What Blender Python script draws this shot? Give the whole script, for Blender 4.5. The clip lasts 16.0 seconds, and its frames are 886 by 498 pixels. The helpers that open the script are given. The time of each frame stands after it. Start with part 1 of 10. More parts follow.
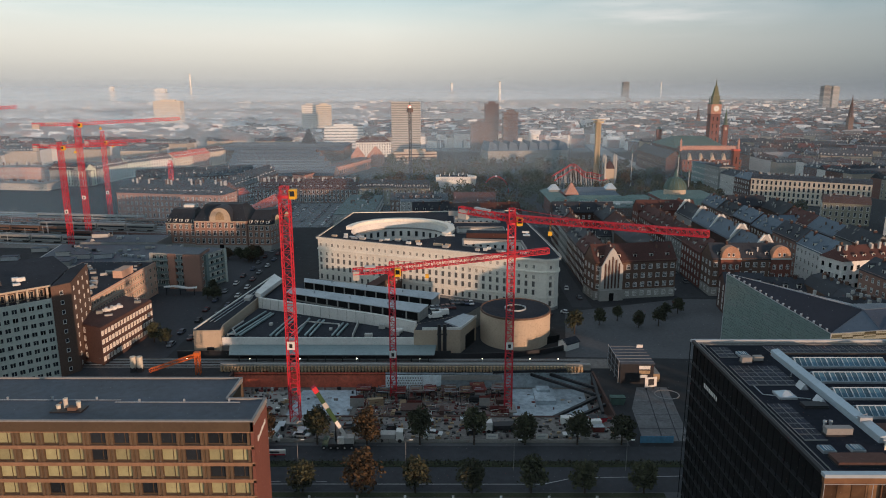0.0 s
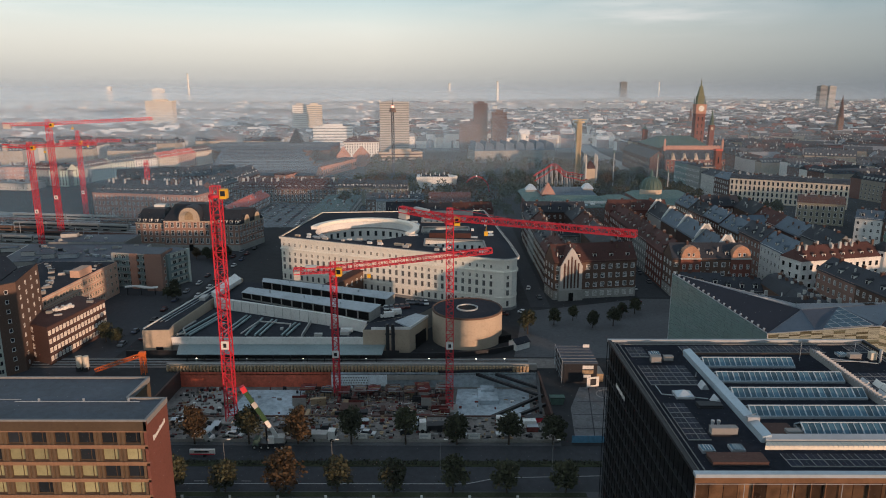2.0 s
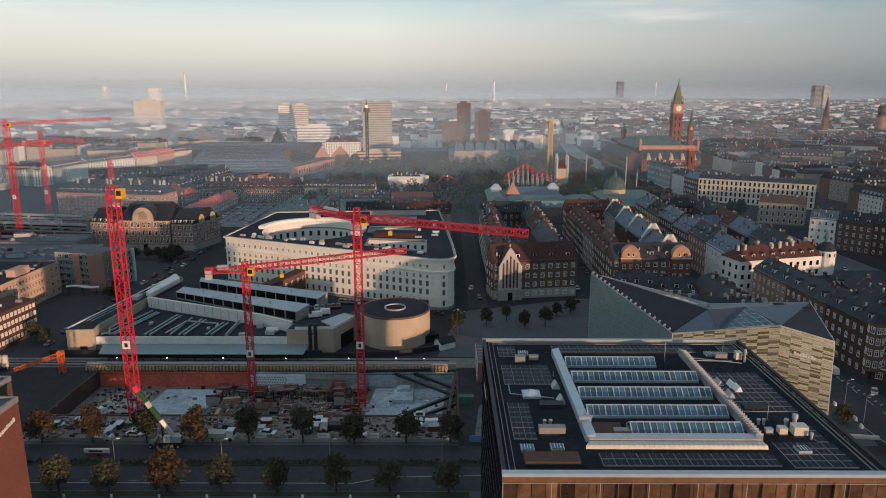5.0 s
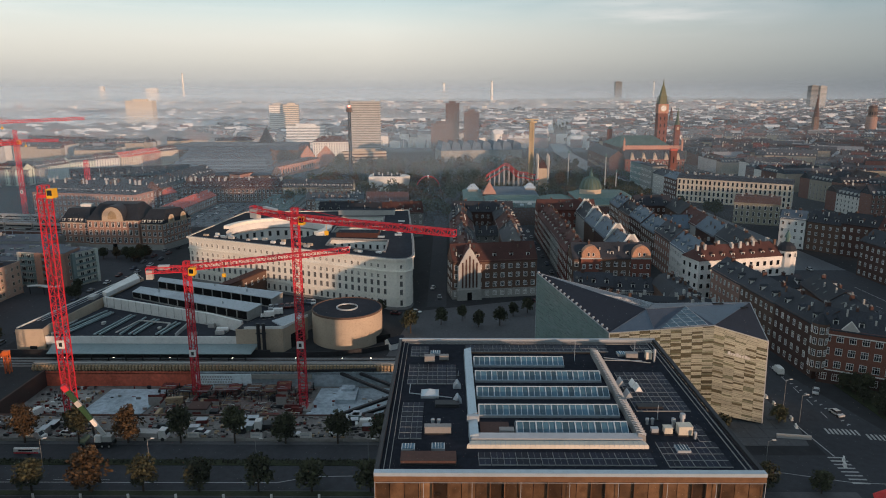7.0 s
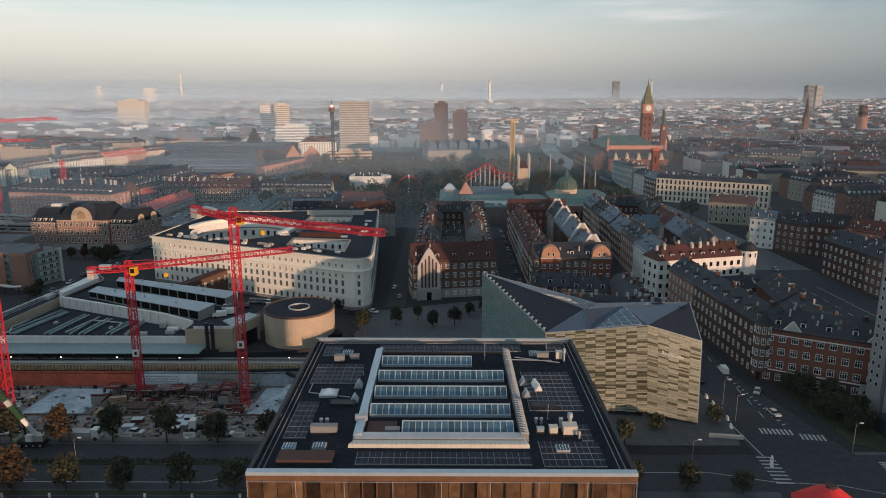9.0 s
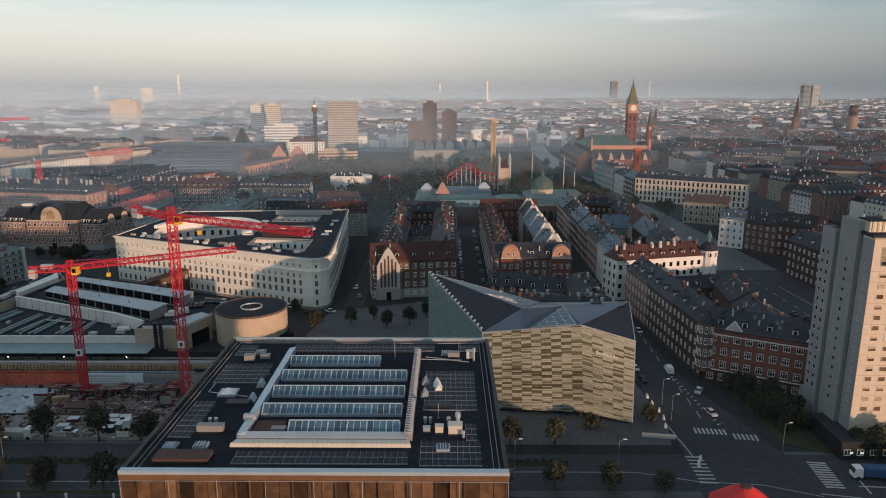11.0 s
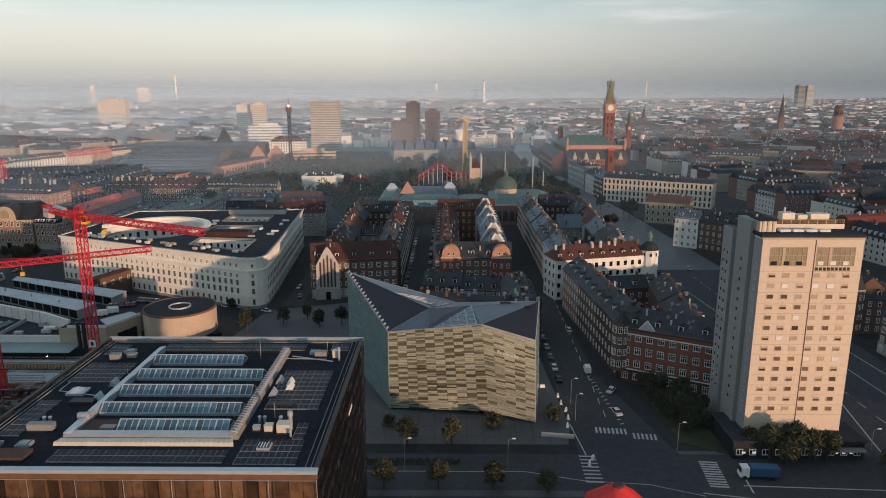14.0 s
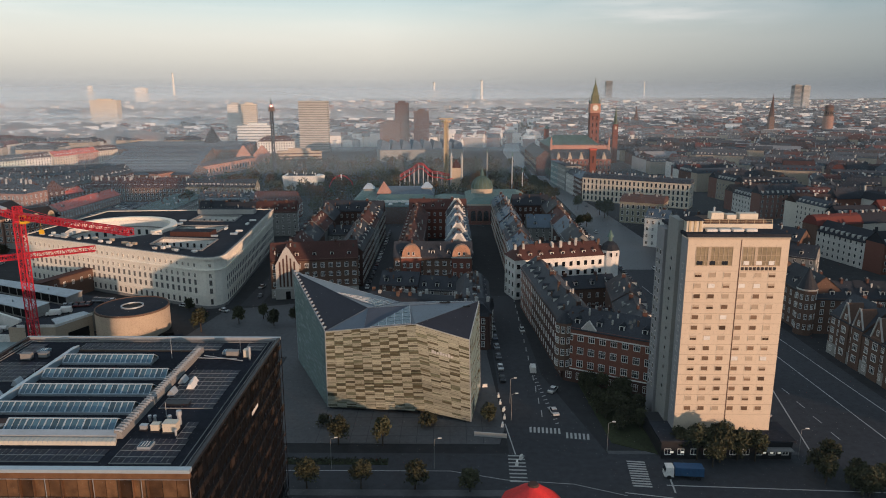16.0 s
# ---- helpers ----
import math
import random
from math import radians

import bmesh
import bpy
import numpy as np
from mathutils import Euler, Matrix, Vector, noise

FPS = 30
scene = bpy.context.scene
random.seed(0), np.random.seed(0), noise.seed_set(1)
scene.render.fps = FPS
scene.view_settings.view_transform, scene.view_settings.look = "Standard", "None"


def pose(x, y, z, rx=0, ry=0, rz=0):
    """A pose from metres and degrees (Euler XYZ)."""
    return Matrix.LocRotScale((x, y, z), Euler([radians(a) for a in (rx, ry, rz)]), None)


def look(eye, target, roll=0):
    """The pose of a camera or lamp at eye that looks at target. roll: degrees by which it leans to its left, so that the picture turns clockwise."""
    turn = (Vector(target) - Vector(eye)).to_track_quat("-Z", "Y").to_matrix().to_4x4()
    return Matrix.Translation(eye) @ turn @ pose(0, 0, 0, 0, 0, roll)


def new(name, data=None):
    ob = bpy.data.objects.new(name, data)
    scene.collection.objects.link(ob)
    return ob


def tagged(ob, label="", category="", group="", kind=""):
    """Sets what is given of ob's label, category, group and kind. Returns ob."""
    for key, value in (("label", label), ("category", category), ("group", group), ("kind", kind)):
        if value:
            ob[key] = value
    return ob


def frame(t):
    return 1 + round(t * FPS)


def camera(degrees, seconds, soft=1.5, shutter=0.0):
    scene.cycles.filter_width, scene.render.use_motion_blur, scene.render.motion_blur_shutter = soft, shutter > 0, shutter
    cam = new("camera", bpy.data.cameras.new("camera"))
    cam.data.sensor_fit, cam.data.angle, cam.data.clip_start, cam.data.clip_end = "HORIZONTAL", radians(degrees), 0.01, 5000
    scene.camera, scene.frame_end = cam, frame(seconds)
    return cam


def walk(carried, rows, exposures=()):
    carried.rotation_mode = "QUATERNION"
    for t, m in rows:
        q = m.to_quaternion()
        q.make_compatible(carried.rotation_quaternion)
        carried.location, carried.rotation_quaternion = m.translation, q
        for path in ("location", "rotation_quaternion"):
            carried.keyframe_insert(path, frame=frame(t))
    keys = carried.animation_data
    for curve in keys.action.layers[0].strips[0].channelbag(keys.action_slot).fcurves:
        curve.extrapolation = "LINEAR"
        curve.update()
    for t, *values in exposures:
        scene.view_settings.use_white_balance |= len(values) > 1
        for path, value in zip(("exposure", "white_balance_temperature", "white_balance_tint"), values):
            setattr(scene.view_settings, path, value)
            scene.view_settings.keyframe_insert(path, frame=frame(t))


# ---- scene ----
from mathutils import geometry

# The camera: a drone that slides sideways along the waterfront at a steady pace.
cam = camera(65.16, 16.0, soft=1.0)
PATH = [
    (0.0, 0.000, -0.000, 86.000, 77.145, -0.000, 0.156),
    (2.0, 17.173, -0.040, 85.991, 77.137, -0.000, 0.204),
    (4.0, 34.345, -0.081, 85.982, 77.130, -0.000, 0.251),
    (6.0, 51.518, -0.121, 85.973, 77.122, -0.000, 0.298),
    (8.0, 68.690, -0.162, 85.964, 77.115, -0.000, 0.345),
    (10.0, 85.863, -0.202, 85.955, 77.107, -0.000, 0.392),
    (12.0, 103.036, -0.242, 85.946, 77.100, -0.000, 0.439),
    (14.0, 120.208, -0.283, 85.937, 77.092, -0.000, 0.486),
    (16.0, 137.381, -0.323, 85.928, 77.085, -0.000, 0.533),
]
walk(cam, [(t, pose(x, y, z, rx, ry, rz)) for t, x, y, z, rx, ry, rz in PATH])

# ---- light: clear dawn sky, low warm sun from behind ----
SUN_ELEVATION, SUN_SIDE = 4.6, 42.0
world = bpy.data.worlds.new("dawn_sky")
scene.world = world
world.use_nodes = True
wn, wl = world.node_tree.nodes, world.node_tree.links
wn.clear()
w_out, w_bg, w_sky = wn.new("ShaderNodeOutputWorld"), wn.new("ShaderNodeBackground"), wn.new("ShaderNodeTexSky")
w_sky.sky_type = "NISHITA"
w_sky.sun_disc = False
w_sky.sun_elevation = radians(SUN_ELEVATION)
w_sky.sun_rotation = radians(180.0 - SUN_SIDE)
w_sky.air_density, w_sky.dust_density, w_sky.ozone_density = 1.0, 1.0, 1.5
w_geo, w_sep = wn.new("ShaderNodeTexCoord"), wn.new("ShaderNodeSeparateXYZ")
wl.new(w_geo.outputs["Generated"], w_sep.inputs[0])
w_scale = wn.new("ShaderNodeVectorMath")
w_scale.operation = "SCALE"
w_scale.inputs["Scale"].default_value = 0.13
wl.new(w_sky.outputs[0], w_scale.inputs[0])
# milky haze along the horizon
w_ramp = wn.new("ShaderNodeValToRGB")
for place, colour in ((0.014, (0.47, 0.46, 0.45)), (0.040, (0.65, 0.63, 0.58)), (0.070, (0.745, 0.735, 0.68)), (0.098, (0.70, 0.76, 0.735)), (0.135, (0.44, 0.62, 0.69))):
    e = w_ramp.color_ramp.elements.new(place)
    e.color = (*colour, 1)
w_ramp.color_ramp.interpolation = "B_SPLINE"
w_ramp.color_ramp.elements[0].color = (0.38, 0.39, 0.41, 1)
w_ramp.color_ramp.elements[-1].color = (0.75, 0.90, 1.10, 1)
wl.new(w_sep.outputs["Z"], w_ramp.inputs[0])
w_fac = wn.new("ShaderNodeMapRange")
for key, value in (("From Min", 0.10), ("From Max", 0.40), ("To Min", 1.0), ("To Max", 0.45)):
    w_fac.inputs[key].default_value = value
wl.new(w_sep.outputs["Z"], w_fac.inputs["Value"])
w_mix = wn.new("ShaderNodeMix")
w_mix.data_type = "RGBA"
wl.new(w_fac.outputs[0], w_mix.inputs["Factor"])
wl.new(w_scale.outputs[0], w_mix.inputs["A"])
wl.new(w_ramp.outputs[0], w_mix.inputs["B"])
# thin high cloud, drawn out sideways
w_map, w_noise, w_cr = wn.new("ShaderNodeMapping"), wn.new("ShaderNodeTexNoise"), wn.new("ShaderNodeMapRange")
w_map.inputs["Scale"].default_value = (2.2, 2.2, 22.0)
wl.new(w_geo.outputs["Generated"], w_map.inputs[0])
wl.new(w_map.outputs[0], w_noise.inputs["Vector"])
w_noise.inputs["Scale"].default_value, w_noise.inputs["Detail"].default_value = 1.6, 5.0
for key, value in (("From Min", 0.50), ("From Max", 0.78), ("To Min", 0.0), ("To Max", 0.30)):
    w_cr.inputs[key].default_value = value
wl.new(w_noise.outputs[0], w_cr.inputs["Value"])
w_high = wn.new("ShaderNodeMapRange")
w_high.inputs["From Min"].default_value, w_high.inputs["From Max"].default_value = 0.05, 0.12
wl.new(w_sep.outputs["Z"], w_high.inputs["Value"])
w_mul = wn.new("ShaderNodeMath")
w_mul.operation = "MULTIPLY"
wl.new(w_cr.outputs[0], w_mul.inputs[0])
wl.new(w_high.outputs[0], w_mul.inputs[1])
# one feathered streak of cloud in the north-east
w_patch, w_blob, w_fray, w_max = wn.new("ShaderNodeMapping"), wn.new("ShaderNodeTexGradient"), wn.new("ShaderNodeMath"), wn.new("ShaderNodeMath")
w_blob.gradient_type = "SPHERICAL"
w_patch.inputs["Scale"].default_value = (5.6, 0.0, 30.0)
w_patch.inputs["Location"].default_value = (-1.62, 0.0, -3.0)
wl.new(w_geo.outputs["Generated"], w_patch.inputs[0])
wl.new(w_patch.outputs[0], w_blob.inputs[0])
w_soft = wn.new("ShaderNodeMapRange")
for key, value in (("From Min", 0.36), ("From Max", 0.66), ("To Min", 0.0), ("To Max", 1.5)):
    w_soft.inputs[key].default_value = value
wl.new(w_noise.outputs[0], w_soft.inputs["Value"])
w_fray.operation, w_max.operation = "MULTIPLY", "MAXIMUM"
wl.new(w_blob.outputs[1], w_fray.inputs[0])
wl.new(w_soft.outputs[0], w_fray.inputs[1])
wl.new(w_fray.outputs[0], w_max.inputs[0])
wl.new(w_mul.outputs[0], w_max.inputs[1])
w_cloud = wn.new("ShaderNodeMix")
w_cloud.data_type = "RGBA"
w_cloud.inputs["B"].default_value = (1.12, 1.05, 1.0, 1)
wl.new(w_max.outputs[0], w_cloud.inputs["Factor"])
wl.new(w_mix.outputs["Result"], w_cloud.inputs["A"])
# brighter towards the west, clearer and bluer towards the north-east
w_side = wn.new("ShaderNodeMapRange")
w_side.inputs["From Min"].default_value, w_side.inputs["From Max"].default_value = -0.10, 0.62
wl.new(w_sep.outputs["X"], w_side.inputs["Value"])
w_tint = wn.new("ShaderNodeMix")
w_tint.data_type = "RGBA"
w_tint.inputs["A"].default_value, w_tint.inputs["B"].default_value = (1.10, 1.09, 1.06, 1), (0.42, 0.49, 0.545, 1)
wl.new(w_side.outputs[0], w_tint.inputs["Factor"])
w_grade = wn.new("ShaderNodeMix")
w_grade.data_type, w_grade.blend_type = "RGBA", "MULTIPLY"
w_grade.inputs["Factor"].default_value = 1.0
wl.new(w_cloud.outputs["Result"], w_grade.inputs["A"])
wl.new(w_tint.outputs["Result"], w_grade.inputs["B"])
wl.new(w_grade.outputs["Result"], w_bg.inputs["Color"])
w_bg.inputs["Strength"].default_value = 1.0
wl.new(w_bg.outputs[0], w_out.inputs[0])

sun = new("sun", bpy.data.lights.new("sun", "SUN"))
sun.data.energy, sun.data.angle, sun.data.color = 3.9, radians(0.7), (1.0, 0.63, 0.42)
a, e = radians(SUN_SIDE), radians(SUN_ELEVATION)
sun.matrix_world = look((math.sin(a) * math.cos(e) * 500, -math.cos(a) * math.cos(e) * 500, math.sin(e) * 500), (0, 0, 0))

# ---- materials ----


def surface(name, colour, rough=0.85, metal=0.0, big=0.05, fine=1.5, vary=0.25, bump=0.0, each=0.0, spec=0.3, islands=0.0):
    """A painted, stone or metal surface: broad stains, fine grain, and a shade that differs from piece to piece."""
    m = bpy.data.materials.new(name)
    m.use_nodes = True
    n, l = m.node_tree.nodes, m.node_tree.links
    b = n["Principled BSDF"]
    b.inputs["Roughness"].default_value, b.inputs["Metallic"].default_value = rough, metal
    b.inputs["Specular IOR Level"].default_value = spec
    geo = n.new("ShaderNodeNewGeometry")
    n1, n2 = n.new("ShaderNodeTexNoise"), n.new("ShaderNodeTexNoise")
    n1.inputs["Scale"].default_value, n1.inputs["Detail"].default_value = big, 4.0
    n2.inputs["Scale"].default_value, n2.inputs["Detail"].default_value = fine, 3.0
    for t in (n1, n2):
        l.new(geo.outputs["Position"], t.inputs["Vector"])
    add = n.new("ShaderNodeMath")
    add.operation = "ADD"
    l.new(n1.outputs[0], add.inputs[0])
    l.new(n2.outputs[0], add.inputs[1])
    last = add.outputs[0]
    span = n.new("ShaderNodeMapRange")
    for key, value in (("From Min", 0.6), ("From Max", 1.4), ("To Min", 1 - vary), ("To Max", 1 + vary)):
        span.inputs[key].default_value = value
    l.new(last, span.inputs["Value"])
    value = span.outputs[0]
    for amount, source in ((each, "object"), (islands, "island")):
        if amount:
            src = n.new("ShaderNodeObjectInfo").outputs["Random"] if source == "object" else geo.outputs["Random Per Island"]
            r = n.new("ShaderNodeMapRange")
            r.inputs["To Min"].default_value, r.inputs["To Max"].default_value = 1 - amount, 1 + amount
            l.new(src, r.inputs["Value"])
            mul = n.new("ShaderNodeMath")
            mul.operation = "MULTIPLY"
            l.new(value, mul.inputs[0])
            l.new(r.outputs[0], mul.inputs[1])
            value = mul.outputs[0]
    sc = n.new("ShaderNodeVectorMath")
    sc.operation = "SCALE"
    sc.inputs[0].default_value = colour
    l.new(value, sc.inputs["Scale"])
    l.new(sc.outputs[0], b.inputs["Base Color"])
    if bump:
        bp = n.new("ShaderNodeBump")
        bp.inputs["Strength"].default_value, bp.inputs["Distance"].default_value = bump, 0.1
        l.new(n2.outputs[0], bp.inputs["Height"])
        l.new(bp.outputs[0], b.inputs["Normal"])
    return m


def palette(name, colours, rough=0.85, islands=False, vary=0.2):
    """One material whose colour is picked from a list, house by house."""
    m = surface(name, (1, 1, 1), rough, vary=vary)
    n, l = m.node_tree.nodes, m.node_tree.links
    ramp = n.new("ShaderNodeValToRGB")
    ramp.color_ramp.interpolation = "CONSTANT"
    while len(ramp.color_ramp.elements) < len(colours):
        ramp.color_ramp.elements.new(0.5)
    for i, c in enumerate(colours):
        ramp.color_ramp.elements[i].position = i / len(colours)
        ramp.color_ramp.elements[i].color = (*c, 1)
    src = [x for x in n if x.bl_idname == "ShaderNodeNewGeometry"][0].outputs["Random Per Island"] if islands else n.new("ShaderNodeObjectInfo").outputs["Random"]
    l.new(src, ramp.inputs[0])
    sc = [x for x in n if x.bl_idname == "ShaderNodeVectorMath"][0]
    l.new(ramp.outputs[0], sc.inputs[0])
    return m


def glass(name, colour, rough=0.08, each=0.3, spec=0.6):
    return surface(name, colour, rough, 0.0, 0.3, 2.0, 0.15, 0.0, each, spec)


ASPHALT = surface("asphalt", (0.041, 0.043, 0.050), 0.9, big=0.03, fine=0.6, vary=0.3)
HAZED_ASPHALT = surface("hazed_avenue_asphalt", (0.070, 0.075, 0.084), 0.5, big=0.03, fine=0.6, vary=0.3, spec=0.5)
GROUND = surface("city_ground", (0.026, 0.027, 0.030), 0.95, big=0.01, fine=0.3, vary=0.4)
PAVING = surface("paving", (0.090, 0.092, 0.098), 0.9, big=0.05, fine=0.8, vary=0.25)
HEDGE = surface("dark_hedge_leaves", (0.026, 0.028, 0.017), 0.9, big=0.4, fine=2.0, vary=0.4, islands=0.4)
LINE = surface("road_paint", (0.38, 0.38, 0.37), 0.8, vary=0.35, fine=3.0)
EARTH = surface("site_earth", (0.185, 0.170, 0.158), 0.95, big=0.08, fine=0.9, vary=0.5, bump=0.6)
GRASS = surface("verge_grass", (0.035, 0.042, 0.018), 0.95, big=0.1, fine=2.0, vary=0.5)
CONCRETE = surface("concrete", (0.30, 0.29, 0.27), 0.85, big=0.12, fine=1.2, vary=0.2, bump=0.2)
SLAB = surface("fresh_concrete", (0.36, 0.42, 0.46), 0.8, big=0.15, fine=0.7, vary=0.45)
SITE_SLAB = surface("dirty_concrete", (0.125, 0.125, 0.13), 0.9, big=0.25, fine=1.2, vary=0.4)
PALE = surface("pale_concrete", (0.43, 0.42, 0.40), 0.8, big=0.1, fine=1.5, vary=0.15)
LIMESTONE = surface("limestone_render", (0.83, 0.78, 0.69), 0.85, big=0.07, fine=1.2, vary=0.14, each=0.04)
WHITE = surface("white_paint", (0.70, 0.69, 0.66), 0.7, big=0.2, fine=1.5, vary=0.14)
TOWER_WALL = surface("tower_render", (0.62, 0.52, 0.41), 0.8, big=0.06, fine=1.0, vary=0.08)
TOWER_SIDE = surface("tower_shaded_side", (0.25, 0.25, 0.26), 0.8, big=0.1, fine=1.0, vary=0.1)
BRICK = surface("red_brick", (0.165, 0.062, 0.046), 0.9, big=0.12, fine=2.5, vary=0.25, each=0.05)
BRICK_DARK = surface("dark_brick", (0.085, 0.046, 0.038), 0.9, big=0.1, fine=2.5, vary=0.25)
BRICK_RED_STREET = surface("red_street_brick", (0.20, 0.085, 0.062), 0.9, big=0.1, fine=2.5, vary=0.25)
BRICK_WARM = surface("warm_brown_brick", (0.305, 0.180, 0.140), 0.9, big=0.1, fine=2.5, vary=0.25)
BRICK_BROWN = surface("brown_brick", (0.13, 0.080, 0.060), 0.9, big=0.1, fine=2.5, vary=0.25)
OCHRE = surface("dull_ochre_render", (0.25, 0.225, 0.165), 0.85, big=0.2, fine=2.0, vary=0.2)
CREAM_STONE = surface("cream_stone", (0.60, 0.51, 0.40), 0.85, big=0.2, fine=2.0, vary=0.2)
GABLE_BRICK = surface("pale_orange_brick", (0.42, 0.235, 0.155), 0.85, big=0.3, fine=2.0, vary=0.25)
SALMON_PALE = surface("pale_salmon_render", (0.56, 0.36, 0.27), 0.85, big=0.2, fine=2.0, vary=0.2)
SALMON = surface("salmon_brick", (0.42, 0.22, 0.16), 0.85, big=0.2, fine=2.0, vary=0.2)
SANDSTONE = surface("sand_band", (0.46, 0.37, 0.28), 0.85, big=0.2, fine=2.0, vary=0.15)
HOTEL_BAND = surface("terracotta_band", (0.27, 0.155, 0.095), 0.85, big=0.2, fine=1.5, vary=0.15)
HOTEL_SHADE = surface("brown_hotel_panel", (0.085, 0.058, 0.036), 0.85, big=0.2, fine=1.5, vary=0.15)
HOTEL_WALL = surface("hotel_terracotta", (0.12, 0.082, 0.050), 0.85, big=0.2, fine=1.5, vary=0.15)
BLIND = surface("drawn_blind", (0.31, 0.295, 0.165), 0.6, big=0.4, fine=1.2, vary=0.2, each=0.2)
TEAL_WALL = surface("teal_panel", (0.19, 0.25, 0.25), 0.8, big=0.1, fine=1.0, vary=0.15)
GREY_WALL = surface("grey_render", (0.25, 0.25, 0.24), 0.85, big=0.1, fine=1.0, vary=0.15)
ROOF_FELT = surface("roof_felt", (0.032, 0.035, 0.044), 0.95, big=0.12, fine=1.0, vary=0.35, spec=0.1)
ROOF_DECK = surface("black_deck_felt", (0.018, 0.020, 0.028), 0.95, big=0.12, fine=1.0, vary=0.4, spec=0.05)
GLASS_PALE = glass("pale_window_glass", (0.10, 0.095, 0.085), 0.2, 0.5)
GREEN_FELT = surface("grey_green_felt", (0.075, 0.105, 0.100), 0.9, big=0.1, fine=1.0, vary=0.35)
MINT_WALL = surface("pale_mint_render", (0.56, 0.62, 0.53), 0.85, big=0.1, fine=1.0, vary=0.15)
COPING = surface("grey_coping", (0.24, 0.235, 0.23), 0.7, big=0.2, fine=1.5, vary=0.12)
FORM_BLUE = surface("pale_blue_formwork", (0.74, 0.83, 0.87), 0.7, big=0.3, fine=1.2, vary=0.15)
BEIGE_WALL = surface("beige_render", (0.48, 0.43, 0.37), 0.85, big=0.1, fine=1.0, vary=0.18)
GREEN_GREY = surface("grey_green_panel", (0.52, 0.55, 0.50), 0.85, big=0.1, fine=1.0, vary=0.15)
ROOF_FELT_BLUE = surface("blue_grey_felt", (0.040, 0.052, 0.074), 0.6, big=0.12, fine=1.0, vary=0.4, spec=0.4)
SLATE = surface("slate_roof", (0.028, 0.031, 0.039), 0.65, big=0.15, fine=2.0, vary=0.4, each=0.3, bump=0.2, spec=0.28)
SLATE_BLUE = surface("blue_slate", (0.080, 0.110, 0.145), 0.6, big=0.15, fine=2.0, vary=0.3, each=0.15, spec=0.4)
TILE = surface("red_tile", (0.078, 0.034, 0.029), 0.85, big=0.15, fine=2.0, vary=0.35, each=0.2, bump=0.2)
# red tile, brightened in colour for the warm light on these roofs
TILE_SUNLIT = surface("sunlit_red_tile", (0.50, 0.105, 0.075), 0.85, big=0.15, fine=2.0, vary=0.25)
COPPER = surface("green_copper", (0.090, 0.150, 0.132), 0.7, big=0.15, fine=1.2, vary=0.25)
COPPER_SPIRE = surface("spire_copper", (0.14, 0.145, 0.08), 0.6, big=0.3, fine=1.2, vary=0.3)
COPPER_DARK = surface("dome_copper", (0.075, 0.105, 0.075), 0.6, big=0.3, fine=1.2, vary=0.3)
METAL = surface("light_metal", (0.42, 0.45, 0.48), 0.45, 0.4, big=0.2, fine=1.0, vary=0.12)
SHEET_TEAL = surface("teal_grey_sheet", (0.24, 0.31, 0.32), 0.55, 0.2, big=0.2, fine=1.0, vary=0.15)
SHEET_PALE = surface("pale_grey_sheet", (0.38, 0.42, 0.45), 0.55, 0.1, big=0.15, fine=1.0, vary=0.2)
METAL_BLUE = surface("blue_white_metal", (0.42, 0.50, 0.56), 0.4, 0.3, big=0.2, fine=1.0, vary=0.1)
CREAM_METAL = surface("cream_metal", (0.60, 0.55, 0.46), 0.5, 0.1, big=0.3, fine=1.0, vary=0.1)
DARK_METAL = surface("dark_metal", (0.028, 0.028, 0.032), 0.5, 0.3, big=0.3, fine=1.0, vary=0.2)
CRANE_RED = surface("crane_red", (0.56, 0.026, 0.044), 0.55, big=0.5, fine=2.0, vary=0.15)
CRANE_ORANGE = surface("crane_orange", (0.60, 0.13, 0.03), 0.55, big=0.5, fine=2.0, vary=0.15)
YELLOW = surface("machine_yellow", (0.75, 0.42, 0.03), 0.5, vary=0.12)
LIME = surface("dark_green_boom", (0.018, 0.060, 0.022), 0.5, vary=0.12)
SHEET_ORANGE = surface("rusty_sheet_piles", (0.60, 0.135, 0.078), 0.85, big=0.2, fine=1.2, vary=0.35)
REBAR = surface("rebar_rust", (0.14, 0.030, 0.025), 0.9, big=0.3, fine=2.0, vary=0.5)
DECK_DUST = surface("dusty_formwork_ply", (0.17, 0.13, 0.12), 0.9, big=0.3, fine=1.5, vary=0.4)
TIMBER = surface("formwork_timber", (0.36, 0.26, 0.16), 0.85, big=0.4, fine=2.0, vary=0.3)
TRUCK_BLUE = surface("dull_blue_tarpaulin", (0.025, 0.075, 0.16), 0.7, vary=0.3)
PLASTER_JOINT = surface("pale_brown_joint", (0.40, 0.32, 0.24), 0.85, vary=0.1)
GLASS_BROWN = glass("brown_window_glass", (0.16, 0.105, 0.07), 0.15, 0.6)
TOP_PANE = surface("tinted_top_window", (0.27, 0.22, 0.14), 0.3, big=0.3, fine=1.0, vary=0.3, spec=0.5)
COPPER_OLD = surface("dark_old_copper", (0.062, 0.110, 0.092), 0.7, big=0.12, fine=0.8, vary=0.4)
BLUE_SHEET = surface("blue_tarpaulin", (0.10, 0.27, 0.42), 0.6, vary=0.3)
GOLD = surface("golden_paint", (0.50, 0.40, 0.26), 0.5, vary=0.15)
PAVILION_RED = surface("pavilion_red", (0.62, 0.035, 0.035), 0.6, big=0.3, fine=1.5, vary=0.2)
